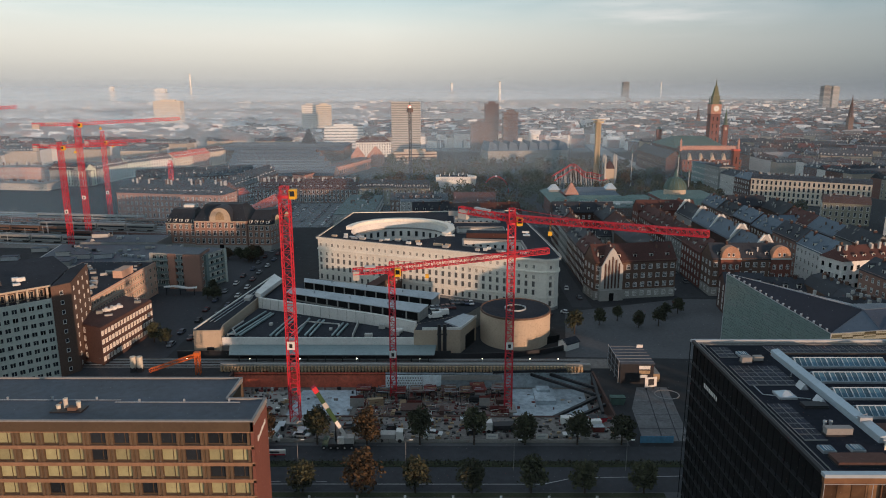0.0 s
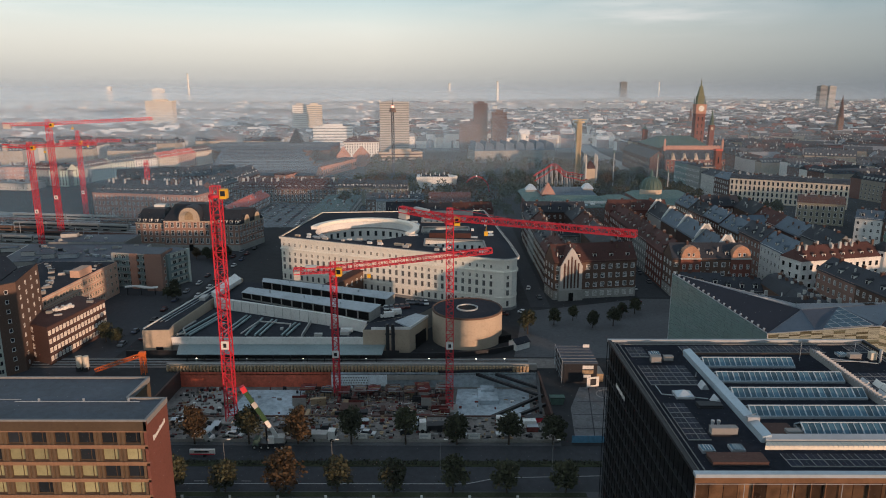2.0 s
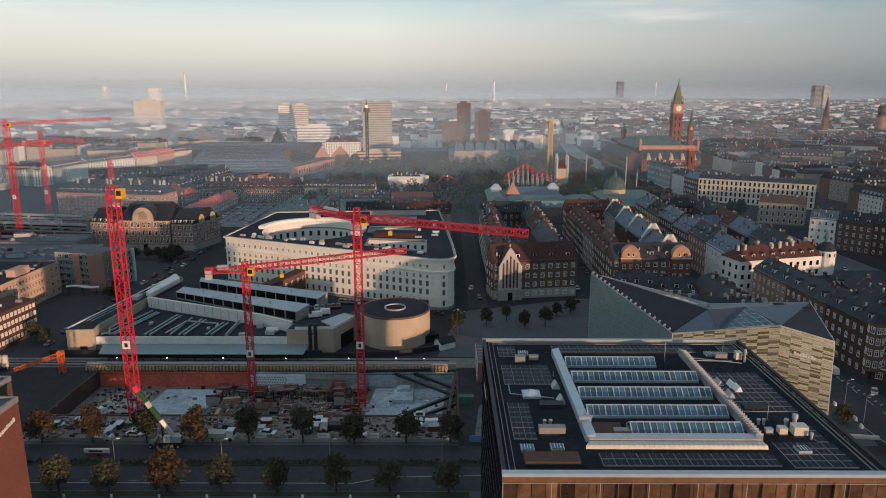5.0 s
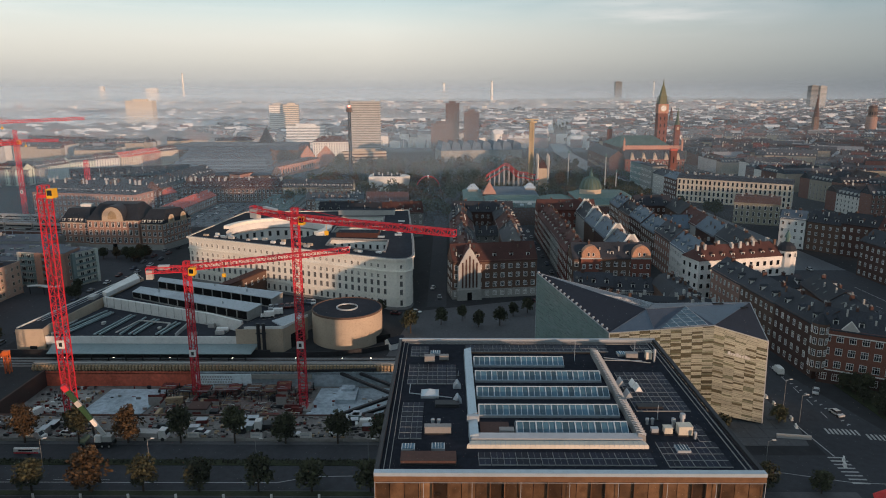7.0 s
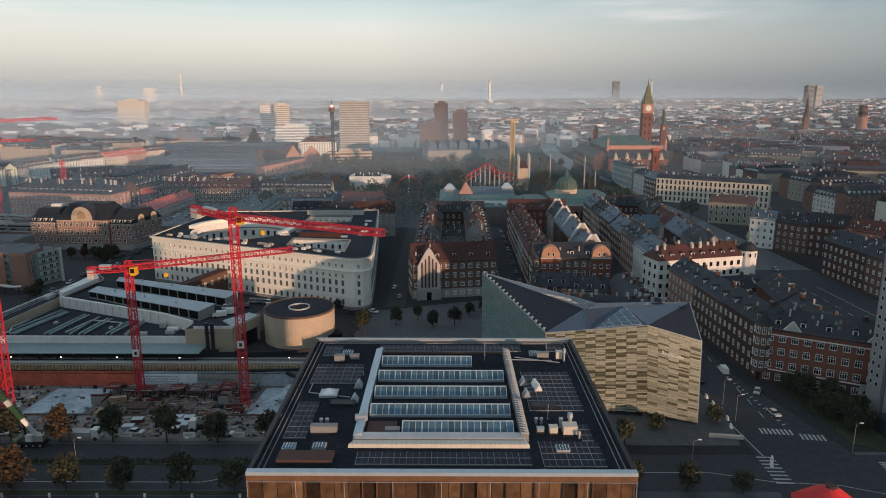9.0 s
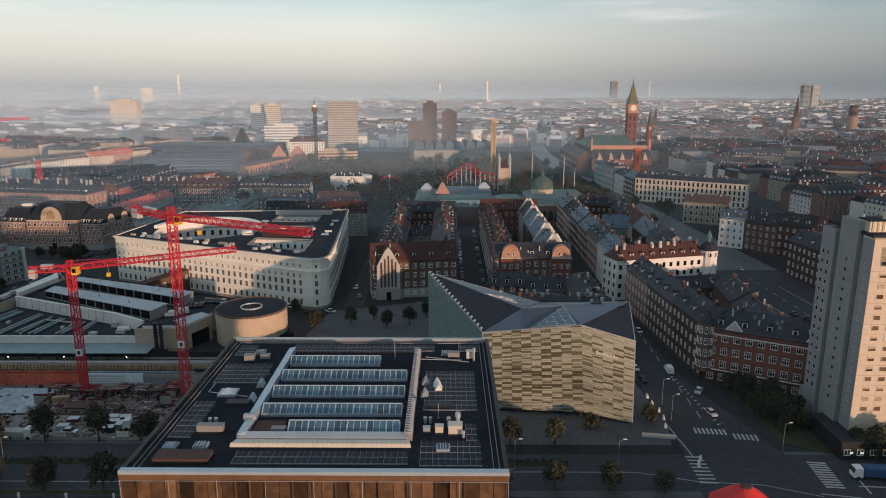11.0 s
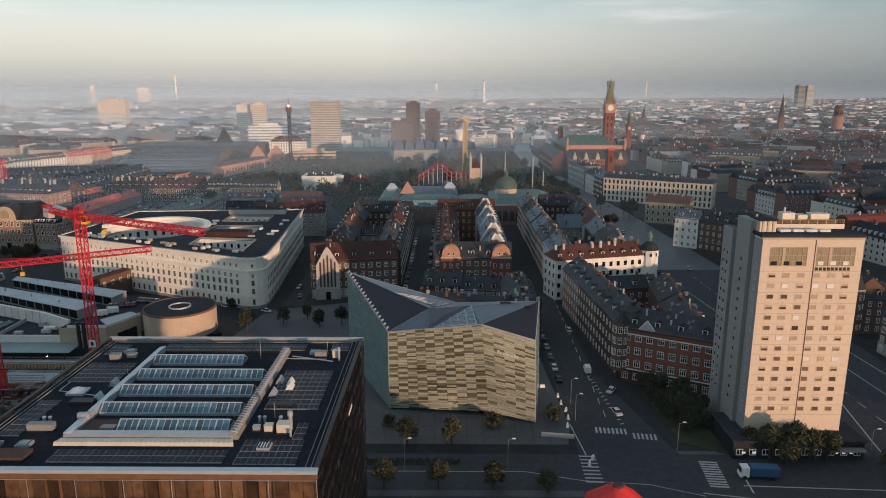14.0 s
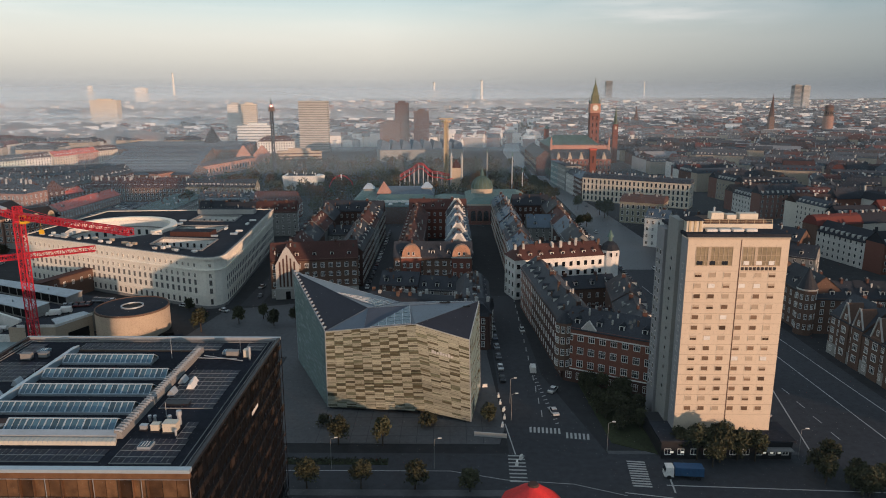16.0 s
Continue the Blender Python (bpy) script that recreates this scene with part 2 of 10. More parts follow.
COASTER = surface("coaster_red", (0.42, 0.022, 0.026), 0.55, vary=0.15)
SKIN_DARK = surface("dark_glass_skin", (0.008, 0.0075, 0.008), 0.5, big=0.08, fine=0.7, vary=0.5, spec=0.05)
BRONZE_DIM = surface("dimmed_bronze_shutter", (0.036, 0.024, 0.017), 0.5, 0.2, big=0.2, fine=1.0, vary=0.4, each=0.6)
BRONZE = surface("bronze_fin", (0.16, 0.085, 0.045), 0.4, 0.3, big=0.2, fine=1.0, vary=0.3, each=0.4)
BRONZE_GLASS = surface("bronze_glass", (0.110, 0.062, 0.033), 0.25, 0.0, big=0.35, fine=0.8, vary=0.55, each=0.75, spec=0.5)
GLASS = glass("window_glass", (0.020, 0.024, 0.030), each=0.5)
GLASS_BLUE = glass("skylight_glass", (0.040, 0.100, 0.145), 0.15, 0.5)
GLASS_TEAL = glass("teal_facade_glass", (0.25, 0.35, 0.34), 0.22, 0.25)
PANEL = surface("solar_cell", (0.009, 0.012, 0.027), 0.45, big=0.3, fine=1.0, vary=0.25, each=0.3, spec=0.12)
PANEL_GREEN = surface("green_reflection_panel", (0.20, 0.215, 0.150), 0.25, 0.05, big=0.15, fine=0.9, vary=0.3, each=0.2, spec=0.5, islands=0.35)
PANEL_GOLD = surface("gold_reflection_panel", (0.44, 0.445, 0.355), 0.32, 0.15, big=0.12, fine=0.9, vary=0.2, each=0.12, spec=0.5, islands=0.24)
PANEL_OLIVE = surface("olive_reflection_panel", (0.135, 0.125, 0.080), 0.25, 0.05, big=0.15, fine=0.9, vary=0.3, each=0.2, spec=0.5, islands=0.45)
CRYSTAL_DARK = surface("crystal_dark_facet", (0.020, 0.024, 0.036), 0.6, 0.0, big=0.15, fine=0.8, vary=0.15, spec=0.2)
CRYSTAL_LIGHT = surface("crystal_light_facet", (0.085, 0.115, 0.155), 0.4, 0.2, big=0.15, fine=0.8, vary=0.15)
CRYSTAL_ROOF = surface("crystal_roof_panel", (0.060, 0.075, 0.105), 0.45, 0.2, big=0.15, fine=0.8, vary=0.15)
WHITE_FRAME = surface("white_window_frame", (0.76, 0.75, 0.72), 0.7, vary=0.1)
RUBBER = surface("tyre_rubber", (0.02, 0.02, 0.02), 0.9, vary=0.1)
BARK = surface("bark", (0.06, 0.045, 0.035), 0.95, big=1.0, fine=5.0, vary=0.3)
LEAF_GREEN = surface("dull_green_leaves", (0.048, 0.050, 0.025), 0.8, big=0.4, fine=2.0, vary=0.45, each=0.25, islands=0.4)
LEAF_RUST = surface("autumn_leaves", (0.062, 0.038, 0.017), 0.8, big=0.4, fine=2.0, vary=0.45, each=0.25, islands=0.4)
PAINTS = palette("car_paint", [(0.6, 0.6, 0.6), (0.03, 0.03, 0.035), (0.25, 0.26, 0.28), (0.55, 0.55, 0.55), (0.05, 0.06, 0.10), (0.12, 0.12, 0.13), (0.10, 0.025, 0.025)], 0.3, vary=0.05)
HOUSE_WALL = palette("street_house_walls", [(0.26, 0.22, 0.175), (0.16, 0.075, 0.056), (0.52, 0.49, 0.44), (0.13, 0.08, 0.062), (0.33, 0.28, 0.20), (0.24, 0.23, 0.215), (0.15, 0.065, 0.05), (0.50, 0.48, 0.45)])
OLD_WALL = palette("old_block_walls", [(0.22, 0.19, 0.16), (0.12, 0.065, 0.052), (0.60, 0.57, 0.52), (0.10, 0.07, 0.06), (0.34, 0.29, 0.23), (0.20, 0.19, 0.185), (0.13, 0.062, 0.05), (0.56, 0.54, 0.51)], islands=True)
OLD_ROOF = palette("old_block_roofs", [(0.026, 0.029, 0.037), (0.060, 0.028, 0.027), (0.035, 0.039, 0.048), (0.022, 0.024, 0.031), (0.095, 0.034, 0.031), (0.050, 0.058, 0.072), (0.040, 0.030, 0.030), (0.20, 0.21, 0.23), (0.13, 0.040, 0.036), (0.060, 0.031, 0.030)], islands=True)
HOUSE_ROOF = palette("street_house_roofs", [(0.026, 0.029, 0.038), (0.085, 0.034, 0.030), (0.034, 0.038, 0.047), (0.022, 0.024, 0.031), (0.14, 0.040, 0.034), (0.048, 0.057, 0.072), (0.045, 0.033, 0.032), (0.028, 0.031, 0.040)])
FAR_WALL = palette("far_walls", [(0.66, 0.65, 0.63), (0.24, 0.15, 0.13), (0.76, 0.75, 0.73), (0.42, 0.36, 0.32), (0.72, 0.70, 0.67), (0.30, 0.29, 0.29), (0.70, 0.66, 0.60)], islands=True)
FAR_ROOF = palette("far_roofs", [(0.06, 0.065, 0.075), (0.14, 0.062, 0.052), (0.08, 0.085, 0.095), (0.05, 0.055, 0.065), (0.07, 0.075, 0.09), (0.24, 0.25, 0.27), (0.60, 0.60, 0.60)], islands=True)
FAR_TREE = surface("far_trees", (0.040, 0.044, 0.024), 0.9, big=0.02, fine=0.2, vary=0.4, islands=0.3)
LAMP_GLOW = bpy.data.materials.new("lamp_glow")
LAMP_GLOW.use_nodes = True
LAMP_GLOW.node_tree.nodes["Principled BSDF"].inputs["Emission Color"].default_value = (1.0, 0.85, 0.65, 1)
LAMP_GLOW.node_tree.nodes["Principled BSDF"].inputs["Emission Strength"].default_value = 6.0

ROOM_GLOW = bpy.data.materials.new("room_glow")
ROOM_GLOW.use_nodes = True
ROOM_GLOW.node_tree.nodes["Principled BSDF"].inputs["Emission Color"].default_value = (1.0, 0.9, 0.75, 1)
ROOM_GLOW.node_tree.nodes["Principled BSDF"].inputs["Emission Strength"].default_value = 0.5

# ---- mesh helpers ----


class Shape:
    """Collects the faces of one mesh."""

    def __init__(self):
        self.v, self.f, self.m = [], [], []

    def face(self, points, mi=0):
        k = len(self.v)
        self.v.extend(tuple(p) for p in points)
        self.f.append(tuple(range(k, k + len(points))))
        self.m.append(mi)

    def prism(self, poly, z0, z1, mi=0, top=None):
        """An upright prism on a counter-clockwise outline. z0 and z1 may be lists."""
        n, k = len(poly), len(self.v)
        lo = z0 if isinstance(z0, (list, tuple)) else [z0] * n
        hi = z1 if isinstance(z1, (list, tuple)) else [z1] * n
        self.v.extend((p[0], p[1], z) for p, z in zip(poly, lo))
        self.v.extend((p[0], p[1], z) for p, z in zip(poly, hi))
        for i in range(n):
            j = (i + 1) % n
            self.f.append((k + i, k + j, k + n + j, k + n + i))
            self.m.append(mi)
        self.f.append(tuple(k + n + i for i in range(n)))
        self.m.append(mi if top is None else top)
        self.f.append(tuple(k + n - 1 - i for i in range(n)))
        self.m.append(mi)
        return self

    def box(self, x0, x1, y0, y1, z0, z1, mi=0, top=None):
        return self.prism([(x0, y0), (x1, y0), (x1, y1), (x0, y1)], z0, z1, mi, top)

    def solid(self, low, high, mi=0):
        """A hull between two rings of as many points."""
        n, k = len(low), len(self.v)
        self.v.extend(tuple(p) for p in low)
        self.v.extend(tuple(p) for p in high)
        for i in range(n):
            j = (i + 1) % n
            self.f.append((k + i, k + j, k + n + j, k + n + i))
            self.m.append(mi)
        self.f.append(tuple(k + n + i for i in range(n)))
        self.f.append(tuple(k + n - 1 - i for i in range(n)))
        self.m += [mi, mi]
        return self

    def join(self, other, m):
        """Takes over another shape's faces, moved by the matrix m."""
        k = len(self.v)
        self.v.extend(tuple(m @ Vector(p)) for p in other.v)
        self.f.extend(tuple(k + i for i in f) for f in other.f)
        self.m.extend(other.m)
        return self

    def bar(self, p, q, w, mi=0, h=None):
        """A square bar from p to q."""
        p, q = Vector(p), Vector(q)
        d = (q - p).normalized()
        up = Vector((0, 0, 1)) if abs(d.z) < 0.95 else Vector((1, 0, 0))
        s = d.cross(up).normalized() * w / 2
        u = s.cross(d).normalized() * (h or w) / 2
        ring = [s + u, -s + u, -s - u, s - u]
        return self.solid([p + r for r in ring], [q + r for r in ring], mi)

    def tube(self, cx, cy, z0, z1, r0, r1=None, n=16, mi=0, top=None):
        r1 = r0 if r1 is None else r1
        ring = [(math.cos(2 * math.pi * i / n), math.sin(2 * math.pi * i / n)) for i in range(n)]
        k = len(self.v)
        self.v.extend((cx + r0 * c, cy + r0 * s, z0) for c, s in ring)
        self.v.extend((cx + r1 * c, cy + r1 * s, z1) for c, s in ring)
        for i in range(n):
            j = (i + 1) % n
            self.f.append((k + i, k + j, k + n + j, k + n + i))
            self.m.append(mi)
        self.f.append(tuple(k + n + i for i in range(n)))
        self.f.append(tuple(k + n - 1 - i for i in range(n)))
        self.m += [mi if top is None else top, mi]
        return self

    def mesh(self, name, mats):
        me = bpy.data.meshes.new(name)
        me.from_pydata(self.v, [], self.f)
        for m in mats if isinstance(mats, (list, tuple)) else [mats]:
            me.materials.append(m)
        me.polygons.foreach_set("material_index", self.m)
        me.update()
        return me


def part(name, shape, mats, parent=None, label="", at=None):
    """One mesh object under a thing or a part."""
    ob = new(name, shape if isinstance(shape, bpy.types.Mesh) else shape.mesh(name, mats))
    ob.parent = parent
    if at is not None:
        ob.matrix_basis = at
    if label:
        ob["label"] = label
    return ob


def thing(name, label, category, at=None, group="", kind=""):
    """An empty at a thing's base."""
    ob = tagged(new(name), label, category, group, kind)
    ob.empty_display_size = 0.5
    if at is not None:
        ob.matrix_basis = at
    return ob


def turned(x, y, z=0.0, deg=0.0):
    return pose(x, y, z, 0, 0, deg)


WINDOW_MESHES = {}


def relief(xs, zs, panes, out, back, sill=0.0):
    """One joined sheet over the grid xs by zs: bars stand out, panes lie back, with the reveals between them."""
    at, v, f, m = {}, [], [], []

    def k(x, y, z):
        p = (round(x, 4), round(y, 4), round(z, 4))
        if p not in at:
            at[p] = len(v)
            v.append(p)
        return at[p]
    nx, nz = len(xs) - 1, len(zs) - 1

    def deep(i, j):
        if not (0 <= i < nx and 0 <= j < nz):
            return 0.0
        return -back if (i, j) in panes else -out
    for i in range(nx):
        for j in range(nz):
            y, x0, x1, z0, z1 = deep(i, j), xs[i], xs[i + 1], zs[j], zs[j + 1]
            f.append((k(x0, y, z0), k(x1, y, z0), k(x1, y, z1), k(x0, y, z1)))
            m.append(1 if (i, j) in panes else 0)
            for a, b, (p, q) in ((i + 1, j, ((x1, z0), (x1, z1))), (i, j + 1, ((x1, z1), (x0, z1)))):
                y2 = deep(a, b)
                if y2 != y:
                    f.append((k(p[0], y, p[1]), k(p[0], y2, p[1]), k(q[0], y2, q[1]), k(q[0], y, q[1])))
                    m.append(0)
            for a, b, (p, q) in ((i - 1, j, ((x0, z1), (x0, z0))), (i, j - 1, ((x0, z0), (x1, z0)))):
                if (a < 0 or b < 0) and y != 0.0:
                    f.append((k(p[0], y, p[1]), k(p[0], 0.0, p[1]), k(q[0], 0.0, q[1]), k(q[0], y, q[1])))
                    m.append(0)
    s = Shape()
    s.v, s.f, s.m = v, f, m
    return s


def window_shape(w, h, style="cross", depth=0.10):
    t = 0.12 if w > 1.0 else 0.09
    a = w / 2
    if style == "cross":
        xs, zs = [-a, -a + t, -0.05, 0.05, a - t, a], [-0.1, t * 0.6, h * 0.62, h * 0.62 + 0.09, h - t, h]
        panes = {(i, j) for i in (1, 3) for j in (1, 3)}
    elif style == "mullion":
        xs, zs = [-a, -a + t, -0.05, 0.05, a - t, a], [-0.1, t * 0.6, h - t, h]
        panes = {(1, 1), (3, 1)}
    elif style == "ribbon":
        xs, zs = [-a, -a + t, a - t, a], [-0.45, 0.0, h, h + 0.3]
        panes = {(1, 1)}
    elif style == "triple":
        b = w / 6
        xs, zs = [-a, -a + t, -b - 0.05, -b + 0.05, b - 0.05, b + 0.05, a - t, a], [-0.1, t * 0.6, h * 0.62, h * 0.62 + 0.09, h - t, h]
        panes = {(i, j) for i in (1, 3, 5) for j in (1, 3)}
    else:
        xs, zs = [-a, -a + t, a - t, a], [-0.1, t * 0.6, h - t, h]
        panes = {(1, 1)}
    return relief(xs, zs, panes, depth, 0.02)


def window_mesh(w, h, style="cross", frame_mat=None, pane_mat=None, depth=0.10):
    """A window whose bars stand 0.1 m out of the wall, with the panes set back between them."""
    frame_mat, pane_mat = frame_mat or WHITE_FRAME, pane_mat or GLASS
    key = (w, h, style, frame_mat.name, pane_mat.name)
    if key not in WINDOW_MESHES:
        WINDOW_MESHES[key] = window_shape(w, h, style, depth).mesh("window", [frame_mat, pane_mat])
    return WINDOW_MESHES[key]


def joined_windows(parent, sides, levels, w, h, style, frame_mat=None, pane_mat=None):
    """All windows of a house seen from afar, as one mass."""
    one, s = window_shape(w, h, style), Shape()
    for p, q, count in sides:
        p, q = Vector(p), Vector(q)
        run = q - p
        turn = Matrix.Rotation(math.atan2(run.y, run.x), 3, "Z")
        for i in range(count):
            c = p + run * ((i + 0.5) / count)
            for z in levels:
                k = len(s.v)
                o = Vector((c.x, c.y, z))
                s.v.extend(tuple(turn @ Vector(x) + o) for x in one.v)
                s.f.extend(tuple(k + n for n in f) for f in one.f)
                s.m.extend(one.m)
    if s.v:
        tagged(part("glazing", s, [frame_mat or WHITE_FRAME, pane_mat or GLASS], parent), kind="stuff")


def windows_on(parent, p, q, levels, count, mesh, name="window", margin=0.5, skip=()):
    """A row of windows per level on the wall from p to q; the outside lies to the right of the way from p to q."""
    p, q = Vector(p), Vector(q)
    run = q - p
    turn = math.degrees(math.atan2(run.y, run.x))
    for i in range(count):
        if i in skip:
            continue
        c = p + run * ((i + margin) / (count - 1 + 2 * margin))
        for z in levels:
            part(name, mesh, None, parent, at=turned(c.x, c.y, z, turn))


def gable_roof(s, L, D, z, rise, over=0.5, mi=0, wall=1):
    """A saddle roof along x on a house L long and D deep, with its two gable triangles."""
    a, b, o = L / 2 + 0.15, D / 2 + over, over * rise / (D / 2)
    for side in (-1, 1):
        pts = [(-a, side * b, z - o), (a, side * b, z - o), (a, 0, z + rise), (-a, 0, z + rise)]
        s.face(pts if side < 0 else pts[::-1], mi)
        low = [(p[0], p[1], p[2] - 0.25) for p in pts]
        s.face(low[::-1] if side < 0 else low, mi)
        s.face([pts[0], low[0], low[1], pts[1]], mi)
    for e in (-1, 1):
        s.face([(e * (a - 0.15), -D / 2, z - 0.05), (e * (a - 0.15), D / 2, z - 0.05), (e * (a - 0.15), 0, z + rise - 0.1)], wall)
    return s


def mansard_roof(s, L, D, z, rise, mi=0):
    """A steep lower slope with a nearly flat top."""
    t = D * 0.22
    low = [(-L / 2 - 0.3, -D / 2 - 0.3, z), (L / 2 + 0.3, -D / 2 - 0.3, z), (L / 2 + 0.3, D / 2 + 0.3, z), (-L / 2 - 0.3, D / 2 + 0.3, z)]
    mid = [(-L / 2, -D / 2 + t, z + rise * 0.8), (L / 2, -D / 2 + t, z + rise * 0.8), (L / 2, D / 2 - t, z + rise * 0.8), (-L / 2, D / 2 - t, z + rise * 0.8)]
    s.solid(low, mid, mi)
    top = [(-L / 2, -0.2, z + rise), (L / 2, -0.2, z + rise), (L / 2, 0.2, z + rise), (-L / 2, 0.2, z + rise)]
    s.solid(mid, top, mi)
    return s


DORMER = {}


def dormer_mesh(wall, roof):
    key = (wall.name, roof.name)
    if key not in DORMER:
        s = Shape()
        s.box(-0.75, 0.75, -0.2, 2.0, 0, 1.7, 0)
        s.solid([(-0.95, -0.35, 1.7), (0.95, -0.35, 1.7), (0.95, 2.3, 1.7), (-0.95, 2.3, 1.7)], [(-0.1, -0.35, 2.4), (0.1, -0.35, 2.4), (0.1, 2.3, 2.4), (-0.1, 2.3, 2.4)], 1)
        s.box(-0.5, 0.5, -0.24, -0.2, 0.35, 1.5, 2)
        DORMER[key] = s.mesh("dormer", [wall, roof, GLASS])
    return DORMER[key]


def chimney_mesh():
    if "c" not in DORMER:
        s = Shape()
        s.box(-0.7, 0.7, -0.4, 0.4, -1.5, 1.6, 0)
        s.box(-0.8, 0.8, -0.5, 0.5, 1.6, 1.8, 0)
        for k in (-0.4, 0.0, 0.4):
            s.tube(k, 0, 1.8, 2.3, 0.14, 0.12, 8, 1)
        DORMER["c"] = s.mesh("chimney", [BRICK_DARK, GREY_WALL])
    return DORMER["c"]


def town_house(label, x, y, deg, L, D, H, wall, roof, rise=5.0, style="gable", floors=4, bays=None, front=True, back=False, ends=(False, False),
               dormers=0, chimneys=2, win=(1.25, 1.9), win_style="cross", name="town_house", group="street houses of the old town", base=None, rng=random, each_window=True):
    """A street house, its long front turned to local -y, with walls, roof, single windows, dormers and chimneys."""
    t = thing(name, label, "building", turned(x, y, 0, deg), group)
    s = Shape()
    s.box(-L / 2, L / 2, -D / 2, D / 2, 0, H)
    s.box(-L / 2 - 0.15, L / 2 + 0.15, -D / 2 - 0.25, D / 2 + 0.25, H - 0.55, H - 0.1)
    part("wall", s, wall, t)
    if base:
        part("plinth", Shape().box(-L / 2 - 0.08, L / 2 + 0.08, -D / 2 - 0.08, D / 2 + 0.08, 0, 4.0), base, t)
    r = Shape()
    if style == "gable":
        gable_roof(r, L, D, H, rise)
    elif style == "mansard":
        mansard_roof(r, L, D, H, rise)
    elif style == "hip":
        e = D * 0.42
        r.solid([(-L / 2 - 0.4, -D / 2 - 0.4, H), (L / 2 + 0.4, -D / 2 - 0.4, H), (L / 2 + 0.4, D / 2 + 0.4, H), (-L / 2 - 0.4, D / 2 + 0.4, H)], [(-L / 2 + e, -0.2, H + rise), (L / 2 - e, -0.2, H + rise), (L / 2 - e, 0.2, H + rise), (-L / 2 + e, 0.2, H + rise)])
    else:
        r.box(-L / 2 - 0.2, L / 2 + 0.2, -D / 2 - 0.2, D / 2 + 0.2, H, H + 0.5)
    part("roof", r, [roof, wall], t)
    fh = (H - 1.2) / floors
    levels = [1.2 + fh * i for i in range(floors)]
    n, m = bays or max(2, int(L / 3.2)), max(2, int(D / 3.8))
    corners = [(-L / 2, -D / 2, 0), (L / 2, -D / 2, 0), (L / 2, D / 2, 0), (-L / 2, D / 2, 0)]
    rows = [(corners[0], corners[1], n)] if front else []
    more = ([(corners[2], corners[3], n)] if back else []) + ([(corners[3], corners[0], m)] if ends[0] else []) + ([(corners[1], corners[2], m)] if ends[1] else [])
    if each_window:
        for p, q, c in rows:
            windows_on(t, p, q, levels, c, window_mesh(win[0], win[1], win_style))
        joined_windows(t, more, levels, win[0], win[1], win_style)
    else:
        joined_windows(t, rows + more, levels, win[0], win[1], win_style)
    fit = Shape()
    for i in range(int(L / 2.2)):
        u, side = rng.uniform(-L / 2 + 0.8, L / 2 - 0.8), rng.choice((-1, 1))
        f = rng.uniform(0.25, 0.8)
        y0, z0 = side * D / 2 * (1 - f), H + rise * f
        if style == "gable":
            if rng.random() < 0.5:
                fit.solid([(u - 0.4, y0 - 0.5, z0 - side * -0.5 * rise / D * 2 - 0.05), (u + 0.4, y0 - 0.5, z0 - side * -0.5 * rise / D * 2 - 0.05), (u + 0.4, y0 + 0.5, z0 - side * 0.5 * rise / D * 2 - 0.05), (u - 0.4, y0 + 0.5, z0 - side * 0.5 * rise / D * 2 - 0.05)],
                          [(u - 0.4, y0 - 0.5, z0 - side * -0.5 * rise / D * 2 + 0.15), (u + 0.4, y0 - 0.5, z0 - side * -0.5 * rise / D * 2 + 0.15), (u + 0.4, y0 + 0.5, z0 - side * 0.5 * rise / D * 2 + 0.15), (u - 0.4, y0 + 0.5, z0 - side * 0.5 * rise / D * 2 + 0.15)], 1)
            else:
                h = rng.uniform(0.8, 2.0)
                fit.box(u - 0.25, u + 0.25, y0 - 0.25, y0 + 0.25, z0 - 0.3, z0 + h, rng.choice((0, 0, 2)))
        else:
            fit.box(u - 0.5, u + 0.5, y0 * 0.6 - 0.4, y0 * 0.6 + 0.4, H + rise * 0.7, H + rise + rng.uniform(0.4, 1.4), rng.choice((0, 2)))
    if fit.f:
        tagged(part("roof_fitting", fit, [PALE, GLASS_PALE, BRICK_BROWN], t), kind="stuff")
    dm = dormer_mesh(WHITE, roof)
    for i in range(dormers):
        part("dormer", dm, None, t, at=turned(-L / 2 + L * (i + 0.5) / dormers, -D / 2 + D * 0.12, H + rise * 0.12))
    for i in range(chimneys):
        part("chimney", chimney_mesh(), None, t, at=turned(-L / 2 + L * (i + 0.5) / chimneys + rng.uniform(-1, 1), rng.uniform(-0.8, 0.8), H + rise * 0.8, 90 * rng.randint(0, 1)))
    return t


def lattice(s, p, q, w, step, r=0.12, mi=0):
    """A square lattice beam from p to q, of chords and zigzag braces."""
    p, q = Vector(p), Vector(q)
    d = (q - p).normalized()
    up = Vector((0, 0, 1)) if abs(d.z) < 0.9 else Vector((0, 1, 0))
    a = d.cross(up).normalized() * w / 2
    b = a.cross(d).normalized() * w / 2
    c = [a + b, -a + b, -a - b, a - b]
    for k in c:
        s.bar(p + k, q + k, r * 1.5, mi)
    n = max(1, int((q - p).length / step))
    for i in range(n):
        u, v = p + (q - p) * i / n, p + (q - p) * (i + 1) / n
        for j in range(4):
            c0, c1 = c[j], c[(j + 1) % 4]
            s.bar(u + (c0 if i % 2 else c1), v + (c1 if i % 2 else c0), r * 0.8, mi)
            s.bar(v + c0, v + c1, r * 0.8, mi)
    return s

# ---- ground and streets ----
PIT = (-66.0, 46.0, 173.0, 203.0, -5.0)  # x0, x1, y0, y1, floor


def sheet(name, label, category, shape, mats):
    return tagged(part(name, shape, mats), label, category, kind="structure")


